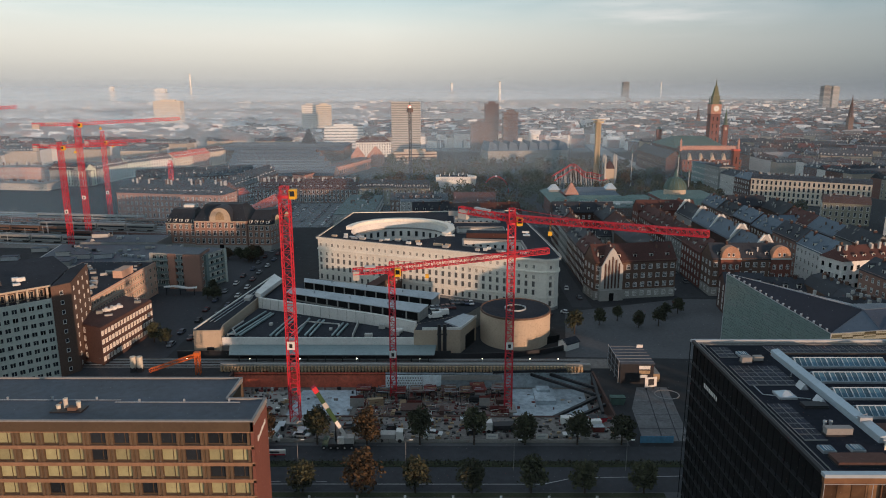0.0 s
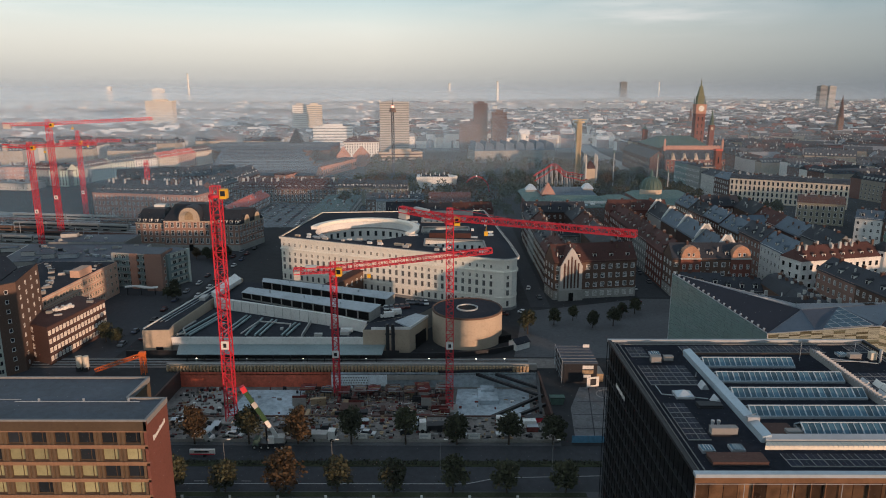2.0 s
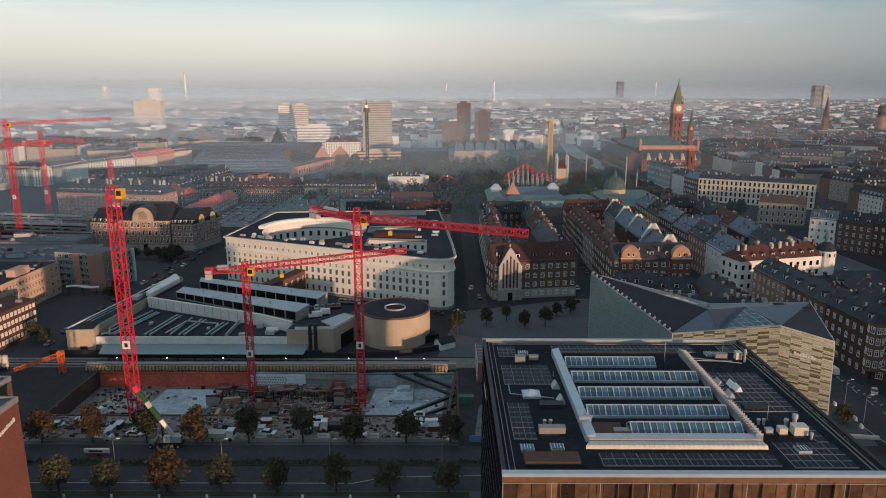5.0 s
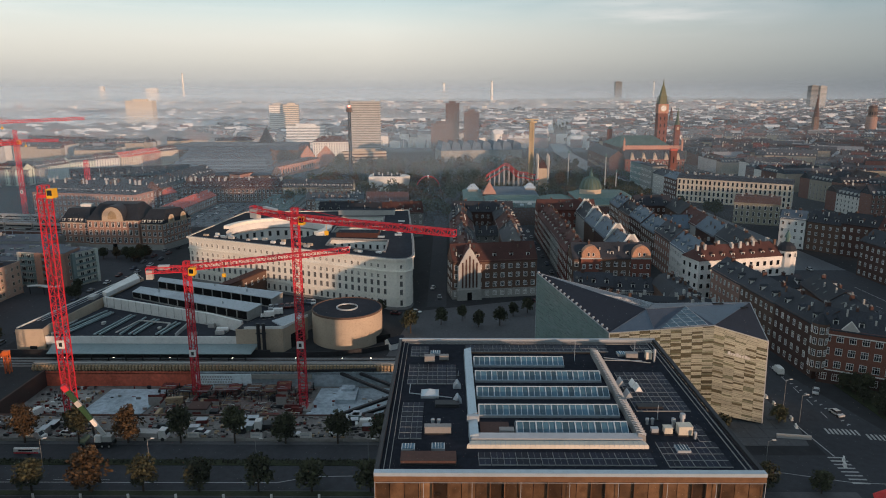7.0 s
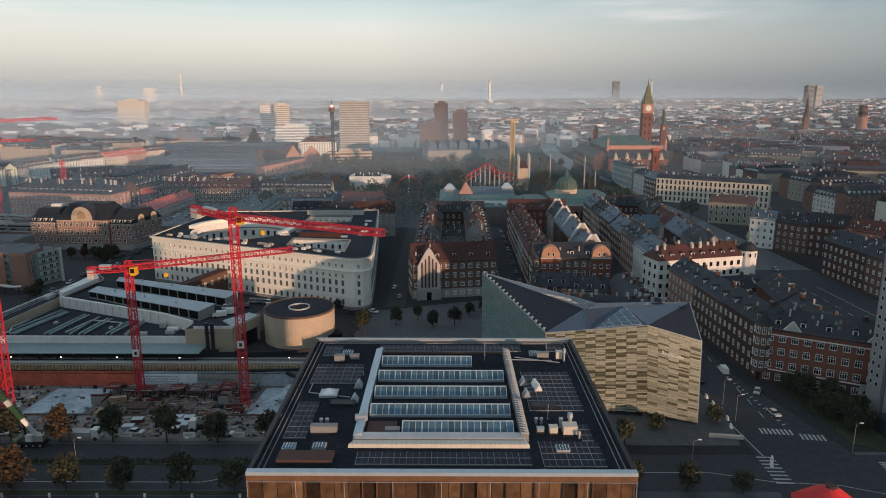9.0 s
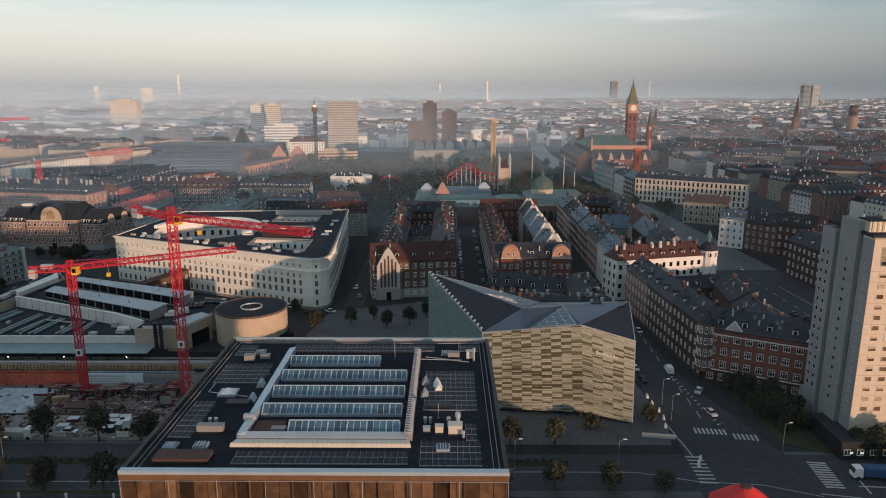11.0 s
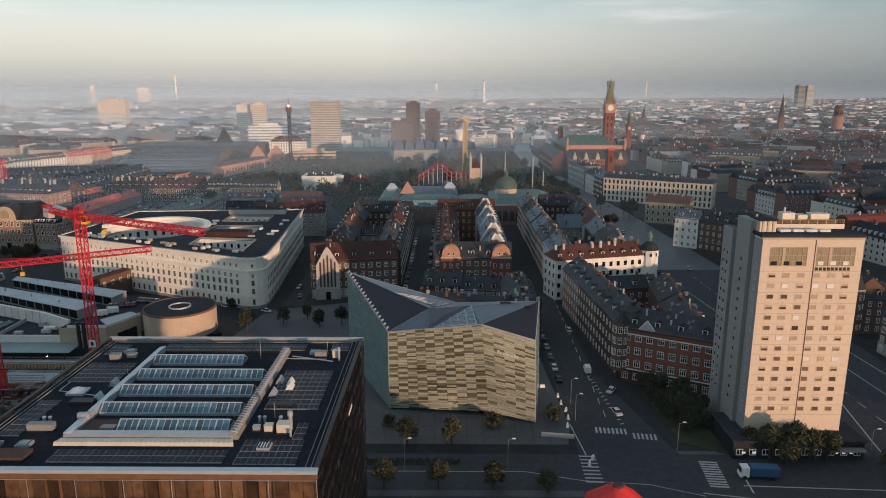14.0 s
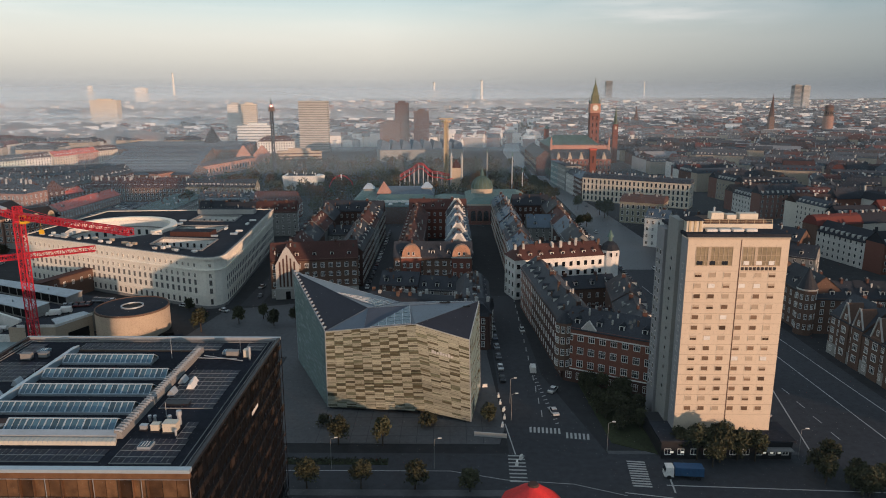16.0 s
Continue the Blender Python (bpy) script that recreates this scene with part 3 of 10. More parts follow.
g = Shape()
x0, x1, y0, y1, zp = PIT
far = 4900.0
for xa, xb, ya, yb in ((-far, x0, -400, far), (x1, far, -400, far), (x0, x1, -400, y0), (x0, x1, y1, far)):
    g.face([(xa, ya, 0), (xb, ya, 0), (xb, yb, 0), (xa, yb, 0)])
sheet("ground", "dark paved city ground reaching the hazy horizon", "ground", g, GROUND)

pit = Shape()
pit.box(x0, x1, y0, y1, zp - 0.5, zp)
sheet("pit_floor", "muddy excavation floor strewn with building debris", "ground", pit, EARTH)
pw = Shape()
pw.box(x0 - 0.6, x0, y0 - 0.6, y1 + 0.6, zp, 0.3)
pw.box(x1, x1 + 0.6, y0 - 0.6, y1 + 0.6, zp, 0.3)
pw.box(x0, x1, y0 - 0.6, y0, zp, 0.3)
sheet("pit_wall_side", "dark concrete walls round the excavation", "wall", pw, BRICK_DARK)
rw = Shape()
rw.box(x0, -18.6, y1, y1 + 0.6, zp, 0.0)
sheet("pit_wall_back", "rust-red sheet-pile wall behind the excavation", "wall", rw, SHEET_ORANGE)

rw = Shape().box(-18.6, x1, y1, y1 + 0.6, zp, 0.0)
sheet("pit_wall_east", "grey concrete wall behind the excavation", "wall", rw, SLAB)

road = Shape()
road.box(-700, 150, 136.6, 152.5, 0.0, 0.02)
road.box(-700, 60, 152.5, 156.8, 0.0, 0.02)
sheet("road_quayside", "wide dark asphalt boulevard along the waterfront", "road", road, ASPHALT)
sheet("road_crossing", "wide dark asphalt junction with lane arrows", "road", Shape().box(150, 700, 132.0, 152.5, 0.0, 0.02), ASPHALT)
sheet("road_near", "dark asphalt carriageway nearest the water", "road", Shape().box(-700, 150, 118, 134.2, 0.0, 0.02), ASPHALT)
side = Shape()
side.prism([(152, 152.5), (176, 152.5), (166, 200), (164, 285), (152, 285), (152, 200)], 0.0, 0.024)
sheet("road_side", "dark asphalt side street between brick houses", "road", side, ASPHALT)
# far avenue: haze and sky reflection put into a paler asphalt colour
blvd = Shape()
blvd.prism([(214, 330), (256, 330), (252, 415), (249, 490), (243, 560), (238, 640), (234, 720), (235, 850), (237, 990), (251, 1145), (292, 1363), (270, 1363), (229, 1145), (213, 990), (211, 850), (214, 720), (221, 630), (226, 560), (226, 480), (222, 415)], 0.0, 0.028)
sheet("road_avenue", "broad asphalt avenue running to the town hall", "road", blvd, HAZED_ASPHALT)
sheet("road_avenue_foot", "dark asphalt mouth of the avenue", "road", Shape().prism([(222, 152.5), (262, 152.5), (261, 240), (256, 330), (214, 330), (218, 240)], 0.0, 0.028), ASPHALT)
plz = Shape()
plz.prism([(40, 216), (100, 214), (150, 216), (152, 280), (100, 282), (48, 264)], 0.0, 0.016)
sheet("road_square", "open asphalt square with faint curved lines", "road", plz, PAVING)
st = Shape()
st.box(52, 60, 270, 480, 0, 0.018)
st.box(99.5, 112, 284, 440, 0, 0.018)
st.box(-140, -92, 150, 400, 0, 0.018)
sheet("road_back_streets", "narrow asphalt streets between the blocks", "road", st, ASPHALT)

pv = Shape()
pv.prism([(84, 157), (150, 157), (152, 166), (150, 216), (84, 216)], 0.0, 0.14)
fore = sheet("pavement_forecourt", "grey paved forecourt with a raised kerb", "pavement", pv, PAVING)
for i in range(11):
    part("slab_joint", Shape().box(104 + i * 4.2, 104.12 + i * 4.2, 157.2, 176, 0.14, 0.146), ASPHALT, fore)
for y in (161, 166, 171):
    part("slab_joint", Shape().box(104, 150, y, y + 0.12, 0.14, 0.146), ASPHALT, fore)
pv = Shape()
pv.box(-700, 46, 156.8, 158.4, 0.0, 0.12)
pv.box(176, 222, 152.5, 154.0, 0.0, 0.12)
pv.box(-700, 150, 134.2, 136.6, 0.0, 0.13)
sheet("pavement_roadside", "grey kerbed pavements along the boulevard", "pavement", pv, PAVING)
gr = Shape()
gr.box(-700, 123, 147.1, 149.5, 0.02, 0.16)
gr.box(-200, 48, 134.5, 136.2, 0.13, 0.2)
gr.prism([(178, 158), (192, 150), (192, 190), (186, 200), (176, 196)], 0.0, 0.2)
sheet("verge", "dull grass verges with dead leaves", "grass", gr, GRASS)


hd, hr = Shape(), random.Random(31)
for i in range(3600):
    c = Vector((hr.uniform(-130, 123), hr.uniform(147.3, 149.3), hr.uniform(0.15, 0.75)))
    d = Vector((hr.uniform(-1, 1), hr.uniform(-1, 0.4), hr.uniform(0, 1.2))).normalized()
    u = d.orthogonal().normalized() * hr.uniform(0.12, 0.4)
    v = d.cross(u)
    hd.face([c - u, c - v * 0.7, c + u, c + v * 0.7])
tagged(part("hedge", hd, HEDGE), "low dark hedge between the carriageways", "hedge", kind="stuff")


def line_bar(s, p, q, w=0.35, z=0.05):
    d = Vector((q[0] - p[0], q[1] - p[1], 0)).normalized()
    n = Vector((-d.y, d.x, 0)) * w / 2
    a, b = Vector((*p, z)), Vector((*q, z))
    s.face([a - n, b - n, b + n, a + n])


ln = Shape()
line_bar(ln, (-300, 139.4), (22, 139.8), 0.25)
line_bar(ln, (22, 139.8), (29, 142.3), 0.25)
line_bar(ln, (29, 142.3), (84, 144.4), 0.22)
line_bar(ln, (84, 144.4), (137.8, 144.5), 0.22)
line_bar(ln, (137.8, 144.5), (150.5, 140.8), 0.22)
line_bar(ln, (150.5, 140.8), (165.2, 139.3), 0.22)
line_bar(ln, (165.2, 139.3), (176.2, 134.8), 0.22)
line_bar(ln, (-300, 131.6), (150, 131.6))
line_bar(ln, (186, 139.0), (300, 133.0))
line_bar(ln, (176, 136.0), (186, 134.0))
for i in range(40):
    if i < 24:
        line_bar(ln, (-260 + i * 10.5, 140.8), (-257.6 + i * 10.5, 140.8), 0.16)
    line_bar(ln, (-260 + i * 10.5, 127.0), (-256 + i * 10.5, 127.0), 0.2)
for i in range(14):
    line_bar(ln, (162.5 + i * 0.15, 172 + i * 8), (162.8 + i * 0.15, 176 + i * 8), 0.25)
    line_bar(ln, (165.5 - 0.2 * i, 168 + i * 2.4), (166.6 - 0.2 * i, 168.6 + i * 2.4), 0.4)
line_bar(ln, (225.5, 154), (232.5, 190), 0.35)
line_bar(ln, (232.5, 190), (224, 300), 0.3)
line_bar(ln, (248, 154), (243, 300), 0.3)
line_bar(ln, (258, 154), (254, 240), 0.3)
for i in range(18):
    line_bar(ln, (236, 160 + i * 9), (235.7, 164 + i * 9), 0.25)
line_bar(ln, (153.5, 152), (152.2, 168), 0.3)
line_bar(ln, (187, 136), (188, 146), 0.4)
tagged(part("road_markings", ln, LINE), "worn white lane lines and arrows", "road marking", kind="structure")


def crossing(x, y, deg, n, length, gap=1.05):
    s = Shape()
    for i in range(n):
        s.box(i * gap, i * gap + 0.55, -length / 2, length / 2, 0.0, 0.012)
    return tagged(part("zebra_crossing", s, LINE, at=turned(x, y, 0.04, deg)), "worn white zebra crossing on dark asphalt", "road marking", kind="structure")


crossing(158.3, 164.8, -6, 8, 3.0)
crossing(167.3, 161.8, -8, 6, 3.0)
crossing(180.5, 138.3, 84, 11, 4.2)
crossing(153.2, 140.0, 88, 8, 4.0, 1.6)

# ---- hotel with the terracotta grid front ----


def hotel():
    t = thing("hotel", "terracotta-banded brick hotel with drawn yellow blinds", "building")
    X1, Y0, Y1, Z = -30.5, 101.2, 109.6, 34.9
    X0 = -106.0
    s = Shape()
    s.box(X0, X1 - 0.5, Y0 + 0.9, Y1, 0, Z - 1.0)
    s.box(X0, -37.0, Y1 - 0.2, 118.3, 0, Z - 1.0)
    part("core", s, HOTEL_WALL, t)
    part("end_wall", Shape().box(X1 - 0.5, X1, Y0, Y1, 0, Z - 0.2), BRICK, t, "red brick end wall")
    r = Shape()
    r.box(X0, X1 - 0.35, Y0 + 0.35, Y1 - 0.3, Z - 1.0, Z - 0.25)
    r.box(X0, -37.4, Y1 - 0.3, 118.0, Z - 1.0, Z - 0.25)
    part("roof", r, ROOF_FELT_BLUE, t, "flat blue-grey felt roof")
    c = Shape()
    c.box(X0, X1 + 0.1, Y0 - 0.1, Y0 + 0.35, Z - 0.22, Z + 0.05)
    c.box(X1 - 0.35, X1 + 0.1, Y0 + 0.35, Y1 + 0.1, Z - 0.9, Z + 0.05)
    c.box(-37.3, X1 - 0.35, Y1 - 0.3, Y1 + 0.1, Z - 0.9, Z + 0.05)
    c.box(-37.4, -37.0, Y1 + 0.1, 118.4, Z - 0.9, Z + 0.05)
    c.box(X0, -37.4, 118.0, 118.4, Z - 0.9, Z + 0.05)
    part("parapet", c, COPING, t, "thin grey coping")
    rail = Shape()
    rail.bar((X0, 109.0, Z - 0.12), (-55.0, 109.0, Z - 0.12), 0.09)
    rail.bar((-55.6, 108.2, Z - 0.12), (-34.5, 108.2, Z - 0.12), 0.11)
    for i in range(10):
        x = X0 + 1 + i * 7.6
        rail.box(x, x + 0.3, 108.4 if x > -56 else 109.2, 108.6 if x > -56 else 109.4, Z - 0.25, Z + 0.3)
    part("roof_rail", rail, METAL, t)
    fh, cw = 2.98, 3.78
    part("frieze", Shape().box(X0, X1 - 0.02, Y0, Y0 + 0.9, Z - 2.0, Z - 0.22), HOTEL_SHADE, t)
    part("top_band", Shape().box(X0, X1 - 0.02, Y0 - 0.1, Y0, Z - 2.06, Z - 1.9), HOTEL_BAND, t)
    mband = Shape().box(X0, X1 - 0.02, Y0, Y0 + 0.9, -0.02, 0.62).box(X0, X1 - 0.02, Y0 - 0.12, Y0, 0.42, 0.66).mesh("floor_band", [HOTEL_BAND])
    mpier = Shape().box(-1.15, -0.72, Y0 + 0.16, Y0 + 0.9, 0, Z - 2.0).box(-0.72, -0.4, Y0 + 0.34, Y0 + 0.9, 0, Z - 2.0).box(-0.4, 0, Y0 + 0.16, Y0 + 0.9, 0, Z - 2.0).mesh("pier", [HOTEL_WALL])
    pane_b, pane_d = Shape(), Shape()
    pane_b.box(-1.28, 1.28, 0, 0.1, 0, 2.2)
    pane_d.box(-1.28, 1.28, 0, 0.1, 0, 2.2)
    mb, md = pane_b.mesh("blind", [BLIND]), pane_d.mesh("pane", [GLASS])
    fm = Shape()
    fm.box(-1.32, -1.24, -0.06, 0.05, 0, 2.2).box(1.24, 1.32, -0.06, 0.05, 0, 2.2).box(-1.24, 1.24, -0.06, 0.05, 2.1, 2.2).box(0.5, 0.56, -0.06, 0.05, 0, 2.1).box(-1.24, 1.24, -0.06, 0.05, 0, 0.12)
    mf = fm.mesh("window_frame", [HOTEL_SHADE])
    rng = random.Random(3)
    n = 19
    for k in range(7):
        z = Z - 2.0 - fh * (k + 1)
        part("floor_band", mband, None, t, at=turned(0, 0, z))
        for i in range(n):
            cx = X1 - 0.02 - 1.15 - 1.315 - i * cw
            dark = rng.random() < (0.22 if k else 0.15 + 0.75 * (i < 6))
            if k > 5:
                dark = rng.random() < 0.4
            w = part("window", mf, None, t, at=turned(cx, Y0 + 0.5, z + 0.72))
            part("pane" if dark else "blind", md if dark else mb, None, w, at=turned(0, 0.06, 0))
    for i in range(n + 1):
        px = X1 - 0.02 - i * cw
        part("pier", mpier, None, t, at=turned(px, 0))
    for i, h in enumerate((0.9, 0.6, 0.6, 0.6, 0.75, 0.6, 0.6, 0.75)):
        part("sign_stroke", Shape().box(0.02, 0.1, 0, 0.45, 0, h), WHITE, t, "white sign stroke on the brick", at=turned(X1, 103.2 + i * 0.62, Z - 4.6 + i * 0.12))
    v = thing("roof_vent", "grey ventilation unit on the hotel roof", "ventilation unit", turned(-62, 105.5, Z - 0.25))
    s = Shape().box(-2.6, 2.6, -1.2, 1.2, 0, 0.25)
    part("base", s, DARK_METAL, v)
    for k in range(4):
        part("cowl", Shape().tube(0, 0, 0.25, (0.9, 1.9, 0.7, 1.3)[k], 0.34, 0.38, 10), (CREAM_METAL, BEIGE_WALL, BRICK_BROWN, CREAM_METAL)[k], v, at=turned(-1.7 + k * 1.05, 0.4 * (k % 2)))
    part("duct", Shape().box(0.2, 1.6, -0.9, -0.3, 0.25, 0.8).bar((-2.4, 0.3, 0.5), (-1.6, 0.9, 1.0), 0.25), BRICK_BROWN, v)
    return t


hotel()

# ---- dark glass office cube ----


def office_cube():
    X0, X1, Y0, Y1, Z = 50.4, 102.7, 83.0, 134.6, 36.4
    t = thing("office_cube", "dark glass office cube with a flat plant roof", "building")
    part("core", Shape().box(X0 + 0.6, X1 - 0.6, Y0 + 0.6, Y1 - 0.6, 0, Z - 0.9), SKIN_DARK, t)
    part("roof", Shape().box(X0 + 0.6, X1 - 0.6, Y0 + 0.6, Y1 - 0.6, Z - 0.9, Z - 0.6), ROOF_DECK, t, "black felt roof deck")
    s = Shape()
    s.box(X0, X1, Y0, Y0 + 1.0, Z - 0.5, Z)
    part("coping_front", s, METAL_BLUE, t, "broad pale metal coping")
    s = Shape()
    s.box(X0, X1, Y1 - 0.7, Y1, Z - 0.5, Z)
    part("coping_back", s, METAL, t)
    for a in (X0, X1 - 0.62):
        part("coping_side", Shape().box(a, a + 0.62, Y0 + 1.0, Y1 - 0.7, Z - 0.5, Z), DARK_METAL, t)
    for k, w in ((1.1, 0.12), (1.9, 0.10)):
        for a in (X0 + k, X1 - k - w):
            part("roof_rail", Shape().box(a, a + w * 0.8, Y0 + 1.4, Y1 - 1.2, Z - 0.6, Z - 0.42), COPING, t)
        part("roof_rail", Shape().box(X0 + k + w + 0.01, X1 - k - w - 0.01, Y1 - k - w, Y1 - k, Z - 0.6, Z - 0.42), COPING, t)
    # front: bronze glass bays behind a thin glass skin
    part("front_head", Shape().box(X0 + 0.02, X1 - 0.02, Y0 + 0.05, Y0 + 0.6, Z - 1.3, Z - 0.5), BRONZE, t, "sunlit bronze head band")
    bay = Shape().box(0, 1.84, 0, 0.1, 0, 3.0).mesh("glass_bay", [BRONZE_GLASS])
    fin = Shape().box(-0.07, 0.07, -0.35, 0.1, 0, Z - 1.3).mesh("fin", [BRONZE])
    n = 27
    step = (X1 - X0 - 0.3) / n
    for i in range(n):
        for k in range(5):
            part("glass_bay", bay, None, t, at=turned(X0 + 0.2 + i * step, Y0 + 0.45, Z - 1.3 - 3.3 * (k + 1) + 0.2))
    rng = random.Random(5)
    for i in range(n + 1):
        if i % 4 == 0 or rng.random() < 0.25:
            part("fin", fin, None, t, at=turned(X0 + 0.15 + i * step, Y0 + 0.42))
    fl = Shape()
    for k in range(10):
        z = Z - 1.3 - 3.3 * (k + 1)
        fl.box(X0 + 0.1, X1 - 0.1, Y0 + 0.3, Y0 + 0.6, z - 0.1, z + 0.2)
        fl.box(X0, X0 + 0.6, Y0 + 0.6, Y1 - 0.4, z - 0.05, z + 0.1)
        fl.box(X1 - 0.6, X1, Y0 + 0.6, Y1 - 0.4, z - 0.05, z + 0.1)
    part("floor_edge", fl, DARK_METAL, t)
    for z in (Z - 1.45, Z - 4.3, Z - 7.6):
        part("skin_rail", Shape().box(X0 + 0.02, X1 - 0.02, Y0 - 0.02, Y0 + 0.04, z, z + 0.07), METAL, t, "thin pale line of the glass skin")
    for i in range(9):
        part("skin_post", Shape().box(-0.035, 0.035, -0.02, 0.04, 0, Z - 1.3), METAL, t, at=turned(X0 + 0.1 + i * (X1 - X0 - 0.2) / 8, Y0))
    # right side: tilted bronze shutters between the floors, their sun dimmed in the colour
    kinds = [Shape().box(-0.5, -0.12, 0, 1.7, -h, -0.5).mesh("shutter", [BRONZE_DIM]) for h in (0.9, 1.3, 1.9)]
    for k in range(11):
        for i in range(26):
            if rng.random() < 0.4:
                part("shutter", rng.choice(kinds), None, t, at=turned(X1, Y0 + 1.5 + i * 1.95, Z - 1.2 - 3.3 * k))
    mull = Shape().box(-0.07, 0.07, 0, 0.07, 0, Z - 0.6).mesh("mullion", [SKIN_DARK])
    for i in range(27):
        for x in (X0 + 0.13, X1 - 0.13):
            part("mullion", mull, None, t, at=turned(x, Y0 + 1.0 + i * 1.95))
    sg = Shape()
    for i in range(8):
        sg.box(-0.06, 0.0, -i * 0.85, -i * 0.85 + 0.5, 0, 0.8)
    part("sign", sg, WHITE, t, "white sign strokes", at=turned(X0 - 0.01, 125.0, Z - 6.5))
    sg = Shape()
    for i in range(8):
        sg.box(0.0, 0.06, i * 0.5, i * 0.5 + 0.3, 0, 0.7)
    part("sign", sg, WHITE, t, "white sign strokes", at=turned(X1 - 0.04, 112.0, Z - 6.5))
    # raised border of the light well; its left side painted blue for reflected sky
    D = Z - 0.6
    A, B, C, E = 63.4, 89.0, 90.6, 127.4
    lw = thing("light_well", "sunken light well with a raised metal border", "roof light")
    part("well_floor", Shape().box(A + 1.4, B - 1.0, C + 2.9, E - 0.4, D, D + 0.12), ROOF_DECK, lw)
    part("border_front", Shape().solid([(A - 0.4, C, D), (B + 0.2, C, D), (B - 0.2, C + 1.2, D), (A + 0.3, C + 1.2, D)], [(A - 0.3, C + 0.15, D + 0.55), (B + 0.1, C + 0.15, D + 0.55), (B - 0.2, C + 1.2, D + 0.62), (A + 0.3, C + 1.2, D + 0.62)]), CREAM_METAL, lw, "cream ribbed front border")
    part("border_gutter", Shape().box(A + 0.3, B - 0.3, C + 1.22, C + 1.5, D, D + 0.3), DARK_METAL, lw)
    part("border_front_inner", Shape().solid([(A + 0.3, C + 1.52, D), (B - 0.3, C + 1.52, D), (B - 0.9, C + 2.8, D), (A + 1.1, C + 2.8, D)], [(A + 0.3, C + 1.52, D + 0.8), (B - 0.3, C + 1.52, D + 0.8), (B - 0.9, C + 2.8, D + 1.05), (A + 1.1, C + 2.8, D + 1.05)]), METAL, lw)
    rib = Shape().box(0, 0.06, C + 0.08, C + 0.16, D + 0.1, D + 0.6).box(0, 0.05, C + 0.16, C + 1.2, D + 0.58, D + 0.66).mesh("rib", [METAL])
    for i in range(36):
        part("rib", rib, None, lw, at=turned(A + 0.2 + i * 0.71, 0))
    s = Shape()
    s.solid([(A, C + 2.0, D), (A + 1.4, C + 2.0, D), (A + 1.4, E, D), (A, E, D)], [(A + 0.1, C + 2.0, D + 1.0), (A + 1.4, C + 2.0, D + 1.35), (A + 1.4, E, D + 1.35), (A + 0.1, E, D + 1.0)])
    part("border_left", s, METAL_BLUE, lw, "smooth metal border painted blue for sky reflection")
    s = Shape()
    s.solid([(B - 1.0, C + 2.0, D), (B + 0.3, C + 2.0, D), (B + 0.3, E, D), (B - 1.0, E, D)], [(B - 0.9, C + 2.0, D + 1.35), (B + 0.2, C + 2.0, D + 1.0), (B + 0.2, E, D + 1.0), (B - 0.9, E, D + 1.35)])
    part("border_right", s, COPING, lw)
    slat = Shape().box(B - 0.95, B + 0.28, 0, 0.1, D + 1.0, D + 1.40).mesh("slat", [METAL])
    for i in range(42):
        part("slat", slat, None, lw, at=turned(0, C + 2.1 + i * 0.81))
    part("border_back", Shape().box(A, B, E - 0.4, E, D, D + 0.4), BRICK_BROWN, lw, "thin brown rear border")
    s = Shape().box(A - 0.2, A + 1.7, 97.2, 97.9, D + 0.9, D + 1.75).bar((A - 0.2, 98.6, D + 1.2), (A + 1.7, 98.6, D + 1.7), 0.08)
    part("bridge", s, METAL, lw, "small metal step over the border")
    box = thing("well_box", "low brown timber box in the light well", "box", turned(67.4, 96.2, D + 0.12))
    part("body", Shape().box(-2.2, 2.2, -1.6, 1.8, 0, 0.35), BRICK_DARK, box)
    part("duct", Shape().box(0.6, 2.8, -1.9, -0.7, 0.35, 0.8), COPING, box)
    # five glazed ridges
    for xa, xb, yc in ((65.2, 81.8, 122.0), (65.2, 87.2, 115.2), (65.2, 87.2, 108.5), (65.2, 87.2, 101.7), (70.6, 87.2, 95.9)):
        sky = thing("ridge_skylight", "long glazed ridge skylight with white bars", "roof light", turned(xa, yc, D + 0.12), "skylights in the light well")
        L = xb - xa
        part("kerb", Shape().box(-0.1, L + 0.1, -1.75, 1.75, 0, 0.35), METAL, sky)
        gl = Shape()
        m = int(L / 0.95)
        st = L / m
        pf = Shape()
        pf.solid([(0.05, -1.6, 0.36), (st - 0.05, -1.6, 0.36), (st - 0.05, -1.5, 0.36), (0.05, -1.5, 0.36)], [(0.05, 0.0, 1.42), (st - 0.05, 0.0, 1.42), (st - 0.05, 0.1, 1.36), (0.05, 0.1, 1.36)])
        pb = Shape()
        pb.solid([(0.05, 1.5, 0.36), (st - 0.05, 1.5, 0.36), (st - 0.05, 1.6, 0.36), (0.05, 1.6, 0.36)], [(0.05, 0.1, 1.36), (st - 0.05, 0.1, 1.36), (st - 0.05, 0.2, 1.42), (0.05, 0.2, 1.42)])
        mfr, mbk = pf.mesh("pane", [GLASS_BLUE]), pb.mesh("pane", [GLASS_BLUE])
        bars = Shape()
        for i in range(m):
            part("pane", mfr, None, sky, at=turned(i * st, 0))
            part("pane", mbk, None, sky, at=turned(i * st, 0))
        for i in range(m + 1):
            w = 0.09 if i % 3 else 0.18
            bars.bar((i * st, -1.62, 0.42), (i * st, 0.05, 1.47), w)
            bars.bar((i * st, 1.66, 0.42), (i * st, 0.05, 1.47), w)
        bars.bar((0, 0.05, 1.47), (L, 0.05, 1.47), 0.14)
        bars.bar((0, -1.64, 0.40), (L, -1.64, 0.40), 0.14)
        part("glazing_bar", bars, METAL_BLUE, sky)
    # solar panels
    pm = Shape()
